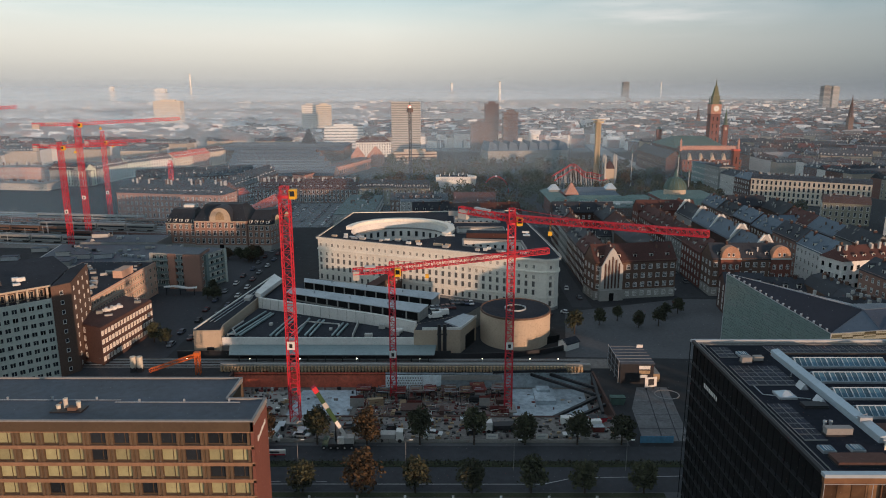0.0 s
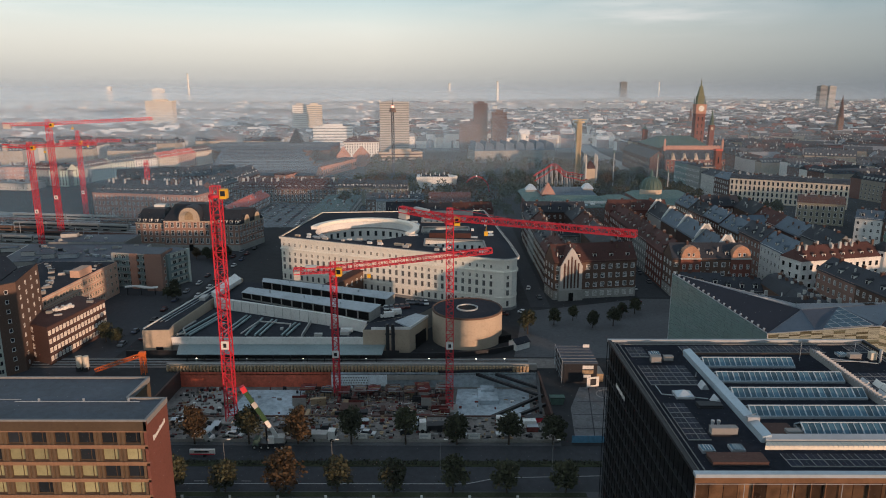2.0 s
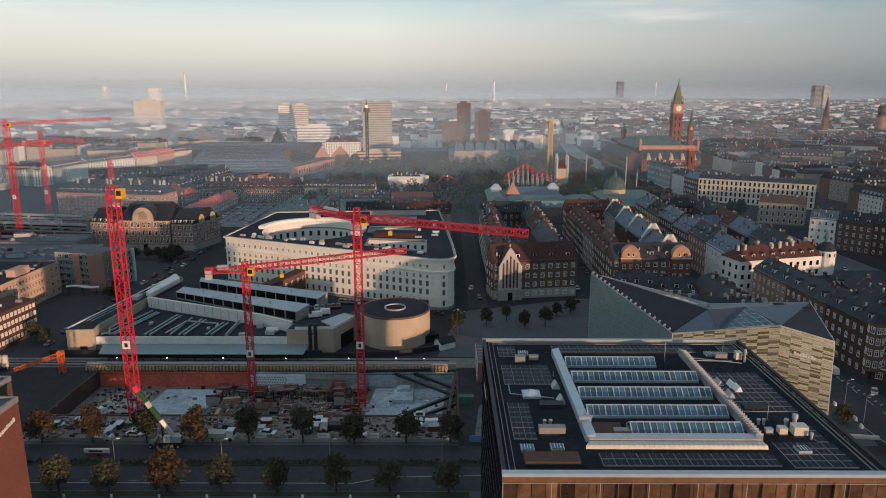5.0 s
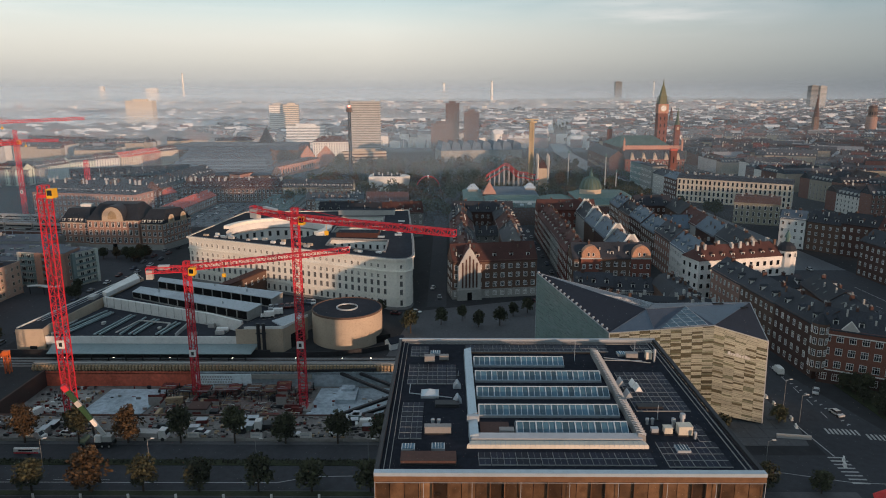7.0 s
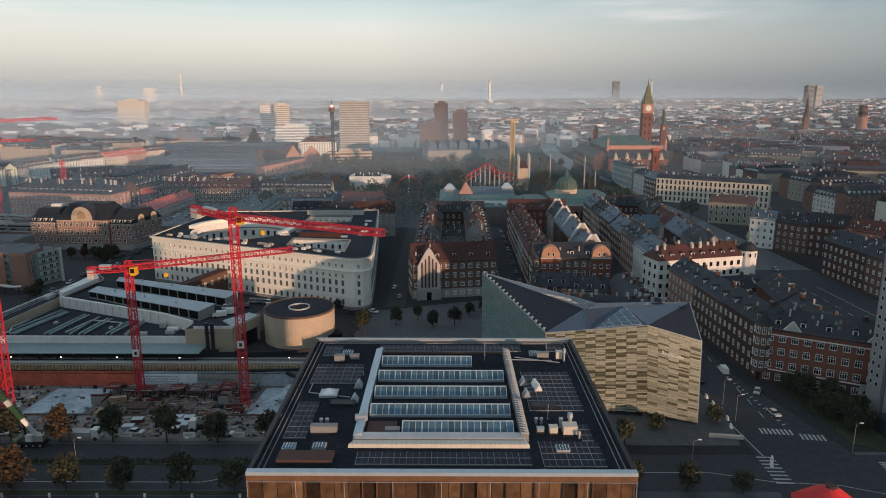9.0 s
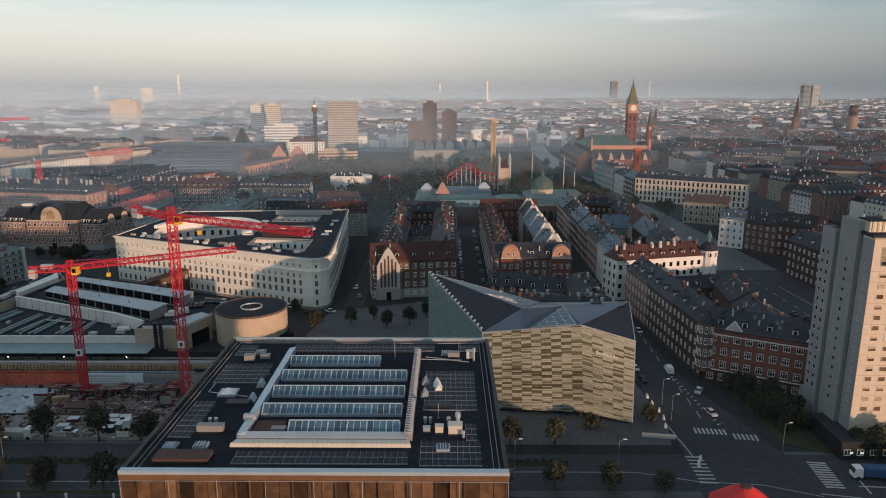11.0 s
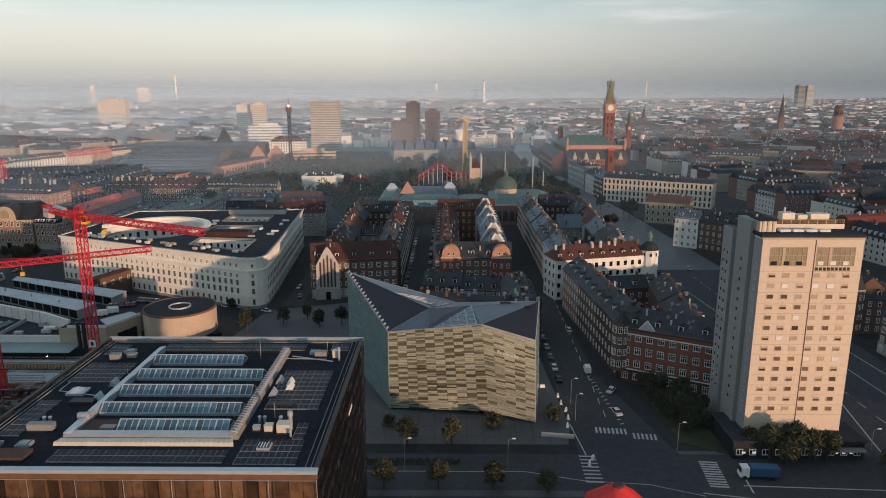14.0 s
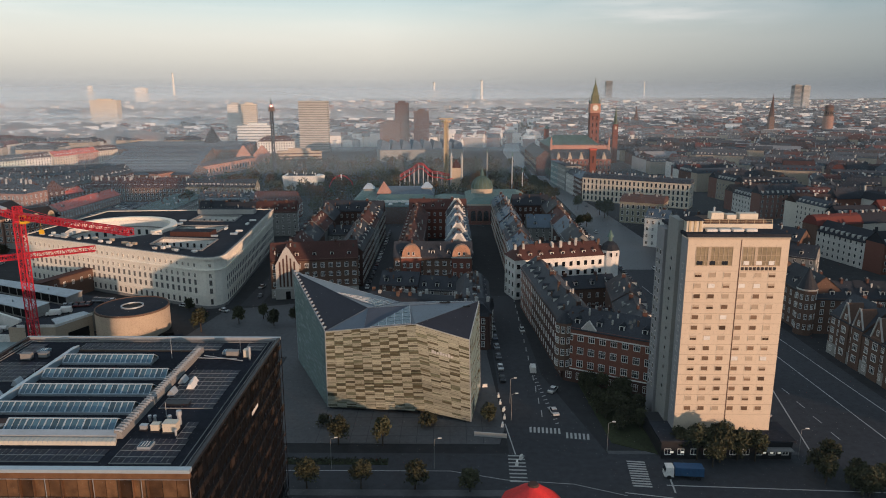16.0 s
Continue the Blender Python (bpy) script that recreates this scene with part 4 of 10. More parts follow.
    pm.box(0.05, 1.62, 0.05, 1.62, 0.05, 0.12, 0)
    pm.box(-0.04, 1.62, -0.08, 0.03, 0.0, 0.14, 1)
    pm.box(-0.03, 0.03, 0.03, 1.62, 0.02, 0.135, 1)
    pm.box(0.84, 0.87, 0.05, 1.62, 0.1, 0.13, 1)
    me = pm.mesh("solar_panel", [PANEL, COPING])
    fields = [(64.6, 89.2, 86.0, 89.6), (90.6, 100.3, 85.6, 92.7), (97.2, 100.3, 92.7, 98.0), (90.6, 100.3, 102.6, 119.0), (53.2, 62.0, 113.0, 122.0), (53.0, 56.6, 93.4, 105.8), (53.2, 56.8, 126.0, 132.0), (64.0, 92.0, 128.4, 132.0), (97.0, 100.5, 128.4, 132.0)]
    ar = thing("solar_array", "rows of dark solar panels on the roof", "solar panels")
    spots = []
    for xa, xb, ya, yb in fields:
        for i in range(int((xb - xa) / 1.75)):
            for j in range(int((yb - ya) / 1.75)):
                spots.append((xa + i * 1.75, ya + j * 1.75))
    for x, y in spots[:300]:
        part("solar_panel", me, None, ar, at=turned(x, y, D))
    # plant on the roof
    def unit(kind, label, x, y, L, W, H, mat, deg=0.0):
        L, W, H = (L * 0.85, W * 0.85, H * 0.8) if mat in (METAL, COPING, CREAM_METAL) else (L, W, H)
        u = thing(kind, label, "ventilation unit", turned(x, y, D, deg))
        part("casing", Shape().box(-L / 2, L / 2, -W / 2, W / 2, 0.25, H), mat, u)
        part("plinth", Shape().box(-L / 2 - 0.1, L / 2 + 0.1, -W / 2 - 0.1, W / 2 + 0.1, 0, 0.25), DARK_METAL, u)
        part("lid", Shape().box(-L / 2 - 0.06, L / 2 + 0.06, -W / 2 - 0.06, W / 2 + 0.06, H, H + 0.07), mat, u)
        return u
    unit("air_handler", "long galvanised air handling unit", 58.8, 95.2, 4.6, 1.3, 1.5, COPING)
    unit("air_handler", "small galvanised air handling unit", 56.9, 123.2, 2.2, 1.4, 1.6, COPING)
    unit("air_handler", "small galvanised air handling unit", 59.6, 124.2, 2.0, 1.2, 1.2, COPING)
    unit("air_handler", "cream air handling unit", 95.6, 95.0, 2.4, 1.8, 1.9, CREAM_METAL)
    unit("air_handler", "small cream fan box", 93.2, 95.2, 1.4, 1.3, 1.4, CREAM_METAL)
    unit("air_handler", "small grey fan box", 91.3, 95.4, 1.2, 0.9, 1.0, METAL)
    unit("air_handler", "grey fan unit with a frame", 95.6, 125.4, 2.6, 1.4, 1.3, COPING)
    unit("air_handler", "tall cream exhaust box", 98.6, 124.6, 1.3, 1.3, 2.0, CREAM_METAL)
    unit("roof_hatch", "low dark roof hatch", 60.2, 104.6, 3.8, 1.6, 0.5, DARK_METAL)
    unit("roof_hatch", "low dark roof hatch", 93.0, 104.0, 4.0, 1.4, 0.4, DARK_METAL)
    unit("plant_screen", "long rust-brown timber-clad plant box", 57.6, 87.2, 7.6, 2.6, 0.7, BRICK_DARK)
    for x, y in ((57.9, 127.2), (94.2, 127.0), (93.8, 90.2), (58.9, 90.6), (54.6, 90.4)):
        h = thing("smoke_vent", "square white-framed smoke vent", "roof light", turned(x, y, D))
        part("kerb", Shape().box(-0.95, 0.95, -0.9, 0.9, 0, 0.45), METAL, h)
        part("pane", Shape().box(-0.8, 0.8, -0.75, 0.75, 0.45, 0.52), GLASS_BLUE, h)
        b = Shape()
        for k in (-0.4, 0.0, 0.4):
            b.box(k - 0.03, k + 0.03, -0.75, 0.75, 0.52, 0.56)
        part("glazing_bar", b, WHITE, h)
    for x, y, mat in ((61.9, 112.0, METAL), (61.9, 106.2, METAL), (90.6, 113.2, METAL), (90.6, 108.2, METAL), (92.6, 112.4, WHITE), (92.9, 110.8, WHITE)):
        h = thing("flap_vent", "folded grey metal vent flap", "roof vent", turned(x, y, D), "vent flaps beside the light well")
        part("flap", Shape().solid([(-0.7, -1.0, 0), (0.7, -1.0, 0), (0.7, 1.0, 0), (-0.7, 1.0, 0)], [(-0.1, -1.0, 1.0), (0.1, -1.0, 1.0), (0.1, 1.0, 1.0), (-0.1, 1.0, 1.0)]), mat, h)
    h = thing("pyramid_skylight", "pale pyramid skylight with a metal kerb", "roof light", turned(57.3, 108.6, D))
    part("kerb", Shape().box(-1.5, 1.5, -1.4, 1.4, 0, 0.4), METAL, h)
    part("pane", Shape().solid([(-1.3, -1.2, 0.4), (1.3, -1.2, 0.4), (1.3, 1.2, 0.4), (-1.3, 1.2, 0.4)], [(-0.1, -0.1, 1.1), (0.1, -0.1, 1.1), (0.1, 0.1, 1.1), (-0.1, 0.1, 1.1)]), METAL_BLUE, h)
    for x, y, r, hh in ((96.0, 97.2, 0.45, 2.3), (94.6, 97.0, 0.35, 1.6), (58.0, 97.4, 0.3, 1.2), (58.9, 97.4, 0.3, 1.2), (91.0, 98.2, 0.3, 1.0), (91.8, 98.2, 0.3, 1.0), (99.4, 123.4, 0.3, 2.6), (96.8, 93.6, 0.25, 1.1)):
        f = thing("exhaust_cowl", "round metal exhaust cowl on the roof", "roof vent", turned(x, y, D), "exhaust cowls")
        part("stack", Shape().tube(0, 0, 0, hh * 0.7, r * 0.7, r * 0.7, 12), METAL, f)
        part("cap", Shape().tube(0, 0, hh * 0.7, hh, r, r * 0.9, 12), METAL, f)
    for x, y, hh in ((84.4, 123.8, 4.2), (93.0, 99.6, 2.6), (96.6, 127.0, 2.8), (62.2, 116.5, 1.0)):
        f = thing("roof_mast", "thin metal mast on the roof", "mast", turned(x, y, D))
        part("pole", Shape().tube(0, 0, 0, hh, 0.07, 0.04, 8), METAL, f)
        part("foot", Shape().box(-0.25, 0.25, -0.25, 0.25, 0, 0.12), DARK_METAL, f)
    p = Shape()
    p.bar((89.3, 123.6, D + 0.3), (97.0, 123.2, D + 0.3), 0.14).bar((90.2, 124.8, D + 0.3), (98.4, 122.2, D + 0.3), 0.14)
    p.bar((53.8, 112.5, D + 0.15), (53.8, 109.0, D + 0.15), 0.12).bar((53.8, 109.0, D + 0.15), (61.0, 107.2, D + 0.15), 0.12)
    tagged(part("roof_pipe", p, METAL), "thin metal pipes across the roof", "pipe")


office_cube()

# ---- unseen blocks added behind the camera to shade the low foreground ----


def shade_blocks():
    for i in range(7):
        t = thing("shade_block", "added unseen brick block shading the roadside", "building", turned(25 + i * 48, 22), "quayside warehouses")
        part("wall", Shape().box(-23, 23, -9, 9, 0, 11.5), BRICK_DARK, t)
        part("roof", gable_roof(Shape(), 46, 18, 11.5, 5, 0.5), [SLATE, BRICK_DARK], t)
        joined_windows(t, [((-23, -9, 0), (23, -9, 0), 12), ((23, 9, 0), (-23, 9, 0), 12)], (2, 5.5), 1.4, 2.0, "cross")
    # taller unseen blocks, added to keep sun off the avenue houses
    for i in range(3):
        t = thing("shade_block", "added unseen tall block shading the avenue houses", "building", turned(392 + i * 50, 55), "quayside warehouses")
        part("wall", Shape().box(-24, 24, -14, 14, 0, 34), BRICK_DARK, t)
        part("roof", Shape().box(-24.4, 24.4, -14.4, 14.4, 34, 34.6), ROOF_FELT, t)
        joined_windows(t, [((-24, -14, 0), (24, -14, 0), 12), ((24, 14, 0), (-24, 14, 0), 12)], (2, 6, 10, 14, 18, 22, 26, 30), 1.6, 2.2, "cross")


shade_blocks()

# ---- tilted crystal office ----


def crystal():
    t = thing("crystal_office", "faceted glass office standing on raised points", "building")
    A, B, C, D, E = Vector((103.9, 177.0, 22.3)), Vector((128.7, 169.2, 27.2)), Vector((142.6, 168.4, 23.2)), Vector((145.8, 188.0, 27.6)), Vector((88.4, 210.2, 30.2))
    M = Vector((115.0, 182.2, 27.3))
    X, S0, S1 = M.lerp(D, 0.37), A.lerp(B, 0.50), A.lerp(B, 0.95)
    P = A.lerp(B, 0.44)
    N = Vector((122.5, 200.1, 23.4))
    a, b, c, d, e = Vector((104.0, 176.2, 0.6)), Vector((131.0, 172.0, 1.6)), Vector((143.2, 168.2, 0.4)), Vector((146.5, 188.5, 1.0)), Vector((88.6, 210.8, 0.4))
    n = Vector((122.5, 200.4, 0.5))

    def quad(p0, p1, q1, q0, u, v):
        return p0.lerp(p1, u).lerp(q0.lerp(q1, u), v)
    s = Shape()
    ins = 1.6
    mid = Vector((118, 188, 0))
    def inn(p):
        q = p + (Vector((mid.x, mid.y, p.z)) - p).normalized() * ins
        q.z = p.z - (0.3 if p.z > 5 else -0.1)
        return q
    ring_t, ring_b = [inn(x) for x in (A, B, C, D, N, E)], [inn(x) for x in (a, b, c, d, n, e)]
    for i in range(6):
        j = (i + 1) % 6
        s.face([ring_b[i], ring_b[j], ring_t[j], ring_t[i]])
    s.face(ring_b[::-1])
    part("core", s, SKIN_DARK, t)
    # roof facets, coloured light or dark for the sky sheen on each tilt
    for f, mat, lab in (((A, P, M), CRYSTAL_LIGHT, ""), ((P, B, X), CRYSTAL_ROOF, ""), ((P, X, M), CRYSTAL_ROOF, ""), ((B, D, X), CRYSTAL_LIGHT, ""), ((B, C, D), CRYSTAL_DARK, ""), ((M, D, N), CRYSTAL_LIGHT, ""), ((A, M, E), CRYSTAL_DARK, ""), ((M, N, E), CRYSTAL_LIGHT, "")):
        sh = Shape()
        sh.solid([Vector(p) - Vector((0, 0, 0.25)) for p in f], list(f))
        part("roof_facet", sh, mat, t, "blue-grey roof facet with sky sheen put into its tone")
    def skylight(p, q, r, cols):
        sh = Shape()
        up = Vector((0, 0, 0.06))
        sh.solid([p, q, r], [p + up, q + up, r + up])
        o = part("roof_glazing", sh, GLASS_BLUE, t, "pale blue triangular roof glazing")
        bars = Shape()
        for i in range(cols + 1):
            u = i / cols
            bars.bar(p.lerp(q, u) + up, p.lerp(r, u) + up, 0.16)
            bars.bar(p.lerp(r, u) + up, q.lerp(r, u) + up, 0.16)
        part("glazing_bar", bars, METAL, o)
    rise = Vector((0, 0, 0.1))
    skylight(S0.lerp(X, 0.03) + rise, S1.lerp(X, 0.03) + rise, X + rise, 5)
    skylight(M.lerp(N, 0.25) + Vector((0, 0, 0.1)), M.lerp(E, 0.38) + Vector((0, 0, 0.1)), N + Vector((-0.6, -0.6, 0.12)), 5)
    tr = Shape()
    up = Vector((0, 0, 0.08))
    for p, q in ((A, M), (P, M), (B, X), (S0, X), (M, D), (M, E), (B, D), (M, N)):
        tr.bar(p + up, q + up, 0.1)
    part("roof_seam", tr, CRYSTAL_LIGHT, t)
    tr = Shape()
    for p, q in ((A, B), (B, C), (C, D), (D, N), (N, E), (E, A)):
        tr.bar(p, q, 0.2)
    part("roof_edge", tr, METAL, t, "light metal roof edge")
    for p, q in ((A, a), (C, c), (D, d), (E, e)):
        part("corner_edge", Shape().bar(p, q, 0.22), METAL, t)
    for p in (a, b, c, d, e):
        q = p.lerp(mid, 0.06)
        part("footing", Shape().tube(q.x, q.y, 0.13, p.z + 0.8, 0.5, 0.9, 8), DARK_METAL, t)
    wm = Shape()
    for i in range(18):
        p = E.lerp(A, (i + 0.3) / 18)
        wm.bar(p + up * 3, p + up * 3 + Vector((0.45, 0.6, 0.2)), 0.5)
    part("edge_clip", wm, METAL, t, "row of bright metal edge clips")
    rh = Shape()
    q = B.lerp(D, 0.7)
    rh.bar(q + Vector((0.5, 0.5, 0.15)), q + Vector((2.4, 0.6, 0.25)), 0.9, h=0.15)
    rh.bar(q + Vector((-6, 4, 0.2)), q + Vector((-3, 4.4, 0.2)), 1.0, h=0.2)
    q = A.lerp(E, 0.55)
    rh.bar(q + Vector((2.2, 1.5, 0.0)), q + Vector((3.8, 1.2, 0.0)), 0.5, h=0.3)
    part("roof_opening", rh, SKIN_DARK, t)
    rng = random.Random(11)

    def skin(name, label, P0, P1, Q1, Q0, cols, rows, mats, single, gapchance):
        """Staggered glass panels on the wall P0 P1 below, Q0 Q1 above."""
        nrm = (P1 - P0).cross(Q0 - P0).normalized()
        back = Shape()
        for i in range(12):
            for j in range(12):
                back.face([quad(P0, P1, Q1, Q0, (i + du) / 12, (j + dv) / 12) - nrm * 0.12 for du, dv in ((0, 0), (1, 0), (1, 1), (0, 1))])
        holder = part(name, back, SKIN_DARK, t, label)
        rest = Shape()
        for i in range(cols):
            shift = 0.5 * (i % 2) + rng.choice((0.0, 0.04))
            u0, u1 = i / cols + 0.001, (i + 1) / cols - 0.0008
            for j in range(-1, rows):
                mid_v = (j + shift) / rows
                k = gapchance * (1.0 if 0.15 < mid_v < 0.85 else 0.5)
                mi1, mi2, mi3 = (rng.choice((1, 1, 2)) if rng.random() < k * f else 0 for f in (1.0, 0.75, 0.3))
                c1, c2 = rng.choice((0.22, 0.26)), rng.choice((0.48, 0.54))
                for lo, hi, mi in ((0.0, c1, mi3), (c1 + 0.045, c2, mi1), (c2 + 0.03, c2 + 0.2, mi2), (c2 + 0.25, 0.975, 0)):
                    v0, v1 = max(0.0, (j + lo + shift) / rows), min(1.0, (j + hi + shift) / rows)
                    if v1 - v0 < 0.004:
                        continue
                    off = nrm * rng.choice((0.06, 0.08, 0.11))
                    pts = [quad(P0, P1, Q1, Q0, u, v) + off for u, v in ((u0, v0), (u1, v0), (u1, v1), (u0, v1))]
                    if single and j > rows * 0.5:
                        part("glass_panel", Shape().solid([p - nrm * 0.06 for p in pts], pts), mats[mi], holder)
                    else:
                        rest.solid([p - nrm * 0.06 for p in pts], pts, mi)
        tagged(part("glazing", rest, mats, holder), kind="stuff")
    # gold, olive and green panes carry sun and reflections in their colour
    skin("front_facade", "staggered glass panels with sun reflection painted gold", a, b, B, A, 10, 13, [PANEL_GOLD, PANEL_OLIVE, PANEL_GREEN], True, 0.88)
    skin("corner_facade", "staggered glass panels with sun reflection painted gold", b, c, C, B, 5, 13, [PANEL_GOLD, PANEL_OLIVE, PANEL_GREEN], True, 0.55)
    skin("side_facade", "teal green staggered glass panels", e, a, A, E, 15, 17, [GLASS_TEAL, TEAL_WALL, GLASS_TEAL], False, 0.5)
    skin("end_facade", "teal green staggered glass panels", c, d, D, C, 7, 15, [GLASS_TEAL, PANEL_OLIVE, PANEL_GREEN], False, 0.5)
    sg = Shape()
    nrm = (c - b).cross(C - b).normalized()
    for i in range(8):
        p = quad(b, c, C, B, 0.27 + i * 0.053, 0.73) + nrm * 0.3
        q = p + (c - b).normalized() * (0.5 if i % 3 else 0.6)
        sg.solid([p, q, q + nrm * 0.1, p + nrm * 0.1], [x + Vector((0, 0, 0.85 if i % 3 == 0 else 0.6)) for x in (p, q, q + nrm * 0.1, p + nrm * 0.1)])
    part("sign", sg, WHITE, t, "small white sign strokes")


crystal()

# ---- white hostel tower ----


def hostel_tower():
    t = thing("hostel_tower", "tall pale hostel tower lit by low sun", "building")
    X0, X1, Y0, Y1, Z = 192.2, 215.4, 155.5, 176.0, 52.9
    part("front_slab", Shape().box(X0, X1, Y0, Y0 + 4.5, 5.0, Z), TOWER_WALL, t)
    # thin grey sheet and grey rear walls hold the side's shade as colour
    part("side_cladding", Shape().box(X0 - 0.03, X0, Y0 + 0.05, Y0 + 4.5, 5.0, Z - 0.4), TOWER_SIDE, t, "thin grey sheet painting the shaded side")
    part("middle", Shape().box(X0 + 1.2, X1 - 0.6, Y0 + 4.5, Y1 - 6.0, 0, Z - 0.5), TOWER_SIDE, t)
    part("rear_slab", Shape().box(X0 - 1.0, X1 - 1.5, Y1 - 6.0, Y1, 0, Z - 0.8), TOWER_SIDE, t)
    part("stair_shaft", Shape().box(X0 - 0.6, X0 + 1.4, Y0 + 5.6, Y1 - 7.2, 0, Z + 3.0), GREY_WALL, t, "light grey windowed stair shaft")
    part("roof", Shape().box(X0 - 0.1, X1 + 0.5, Y0 + 0.7, Y1 - 0.3, Z, Z + 0.75), ROOF_FELT, t, "dark flat roof slab")
    part("roof_edge", Shape().box(X0 - 0.15, X1 + 0.15, Y0 - 0.12, Y0 + 0.5, Z - 0.3, Z + 0.12), SANDSTONE, t)
    lodge = part("roof_lodge", Shape().box(X0 + 0.6, X0 + 4.4, Y0 + 3.6, Y0 + 8.0, Z + 0.75, Z + 3.3), CREAM_METAL, t, "small sunlit roof lodge")
    for x in (1.1, 2.3, 3.5):
        part("lodge_pier", Shape().box(X0 + x, X0 + x + 0.5, Y0 + 3.45, Y0 + 3.6, Z + 0.75, Z + 3.3), GOLD, lodge)
    part("lodge_roof", Shape().box(X0 + 0.3, X0 + 4.7, Y0 + 3.3, Y0 + 8.3, Z + 3.3, Z + 3.55), ROOF_FELT, lodge)
    plant = part("plant_screen", Shape().box(X0 + 5.4, X1 - 0.8, Y0 + 7.4, Y0 + 7.7, Z + 0.75, Z + 1.9), CREAM_METAL, t, "long cream plant screen")
    part("plant_room", Shape().box(X0 + 6.5, X1 - 2.0, Y0 + 8.5, Y1 - 5.0, Z + 0.75, Z + 2.6), BRICK_BROWN, plant)
    part("screen_rail", Shape().bar((X0 + 5.4, Y0 + 7.5, Z + 2.9), (X1 - 0.8, Y0 + 7.5, Z + 2.9), 0.09).bar((X0 + 5.4, Y0 + 7.5, Z + 2.4), (X1 - 0.8, Y0 + 7.5, Z + 2.4), 0.07), GOLD, plant)
    for i in range(9):
        x = X0 + 5.5 + i * (X1 - X0 - 6.5) / 8
        part("rail_post", Shape().bar((x, Y0 + 7.5, Z + 1.9), (x, Y0 + 7.5, Z + 3.0), 0.1), GOLD, plant)
    for x, w, h in ((8.2, 3.0, 1.7), (12.0, 2.2, 1.2), (15.0, 4.4, 1.5)):
        part("plant_unit", Shape().box(X0 + x, X0 + x + w, Y0 + 9.0, Y0 + 11.5, Z + 2.6, Z + 2.6 + h), CREAM_METAL, plant)
    for i in range(4):
        part("roof_unit", Shape().box(0, 2.5, 0, 1.3, 0.75, 1.3).box(0.1, 2.4, -0.05, 0.0, 0.85, 1.2), WHITE, t, at=turned(X0 + 5.4 + i * 3.1, Y0 + 3.6, Z))
    for x, y, h in ((9.5, 11, 5.4), (2.0, 9, 4.0), (19, 10, 4.4)):
        part("vent", Shape().tube(0, 0, 0.75, h, 0.3, 0.25, 10), METAL, t, at=turned(X0 + x, Y0 + y, Z))
    for k in range(15):
        part("floor_joint", Shape().box(X0, X1, Y0 - 0.012, Y0, 0, 0.09), PLASTER_JOINT, t, at=turned(0, 0, 44.95 + 0.1 - k * 2.565))
    part("joint", Shape().box(X0 + 12.05, X0 + 12.3, Y0 - 0.03, Y0, 5.0, Z - 0.4), BRICK_BROWN, t, "thin dark vertical joint")
    # framed top storey windows
    for xa, xb in ((2.0, 10.4), (12.7, 21.4)):
        w = part("top_window", Shape().box(X0 + xa, X0 + xb, Y0 - 0.02, Y0 - 0.004, 46.4, 50.9), TOP_PANE, t, "large top storey window band")
        for i in range(9):
            x = X0 + xa + (xb - xa) * i / 8
            part("window_bar", Shape().box(x - 0.06, x + 0.06, Y0 - 0.09, Y0 - 0.02, 46.4, 50.9), SANDSTONE, w)
        for z in (46.4, 47.5, 48.9, 50.8):
            part("window_rail", Shape().box(X0 + xa, X0 + xb, Y0 - 0.10, Y0 - 0.02, z - 0.06, z + 0.06), SANDSTONE, w)
        part("window_pier", Shape().box(X0 + xa + 2.7, X0 + xa + 3.4, Y0 - 0.12, Y0 - 0.02, 46.4, 50.9), SANDSTONE, w)
        for k in range(3):
            part("open_sash", Shape().box(0, 1.3, -0.16, -0.1, 0, 0.9), GLASS if xa < 5 else WHITE, w, at=turned(X0 + xa + 0.3 + k * 2.9, Y0, 46.6))
    rng = random.Random(21)
    fr = Shape()
    fr.box(-0.85, -0.75, -0.10, 0.0, 0, 1.15).box(0.75, 0.85, -0.10, 0.0, 0, 1.15).box(-0.75, 0.75, -0.10, 0.0, 1.05, 1.15).box(-0.9, 0.9, -0.14, 0.0, -0.1, 0.04)
    mf = fr.mesh("window", [TOWER_WALL])
    dark = Shape().box(-0.75, 0.75, -0.05, -0.004, 0.04, 1.05).mesh("pane", [GLASS_BROWN])
    dim = Shape().box(-0.75, 0.75, -0.05, -0.004, 0.04, 1.05).mesh("blind", [PLASTER_JOINT])
    half = Shape()
    half.box(-0.75, 0.75, -0.05, -0.004, 0.04, 0.55, 0)
    half.box(-0.75, 0.75, -0.06, -0.004, 0.55, 1.05, 1)
    half = half.mesh("pane", [GLASS_BROWN, SANDSTONE])
    shut = Shape().box(-0.75, 0.75, -0.06, -0.004, 0.04, 1.05).mesh("blind", [SANDSTONE])
    bright = Shape().box(-0.75, 0.75, -0.06, -0.004, 0.04, 1.05).mesh("blind", [WHITE])
    for k in range(14):
        z = 43.6 - k * 2.565
        for x in (2.75, 6.0, 9.4, 12.9 + 0.1, 16.5, 19.8):
            w = part("window", mf, None, t, at=turned(X0 + x + 0.15, Y0, z))
            me = rng.choice((dark, dark, half, half, dim, dim, dim, shut, bright) if k < 9 else (dark, dark, dark, half, dark, dim))
            part("pane" if me in (dark, half) else "blind", me, None, w, at=turned(0, -0.01))
    for k in range(15):
        z = 45.6 - k * 2.565
        part("slot_window", Shape().box(-0.03, 0.0, -0.35, 0.35, 0, 0.7).mesh("slot_window", [GLASS]), None, t, at=turned(X0 - 0.6, Y0 + 9.2, z))
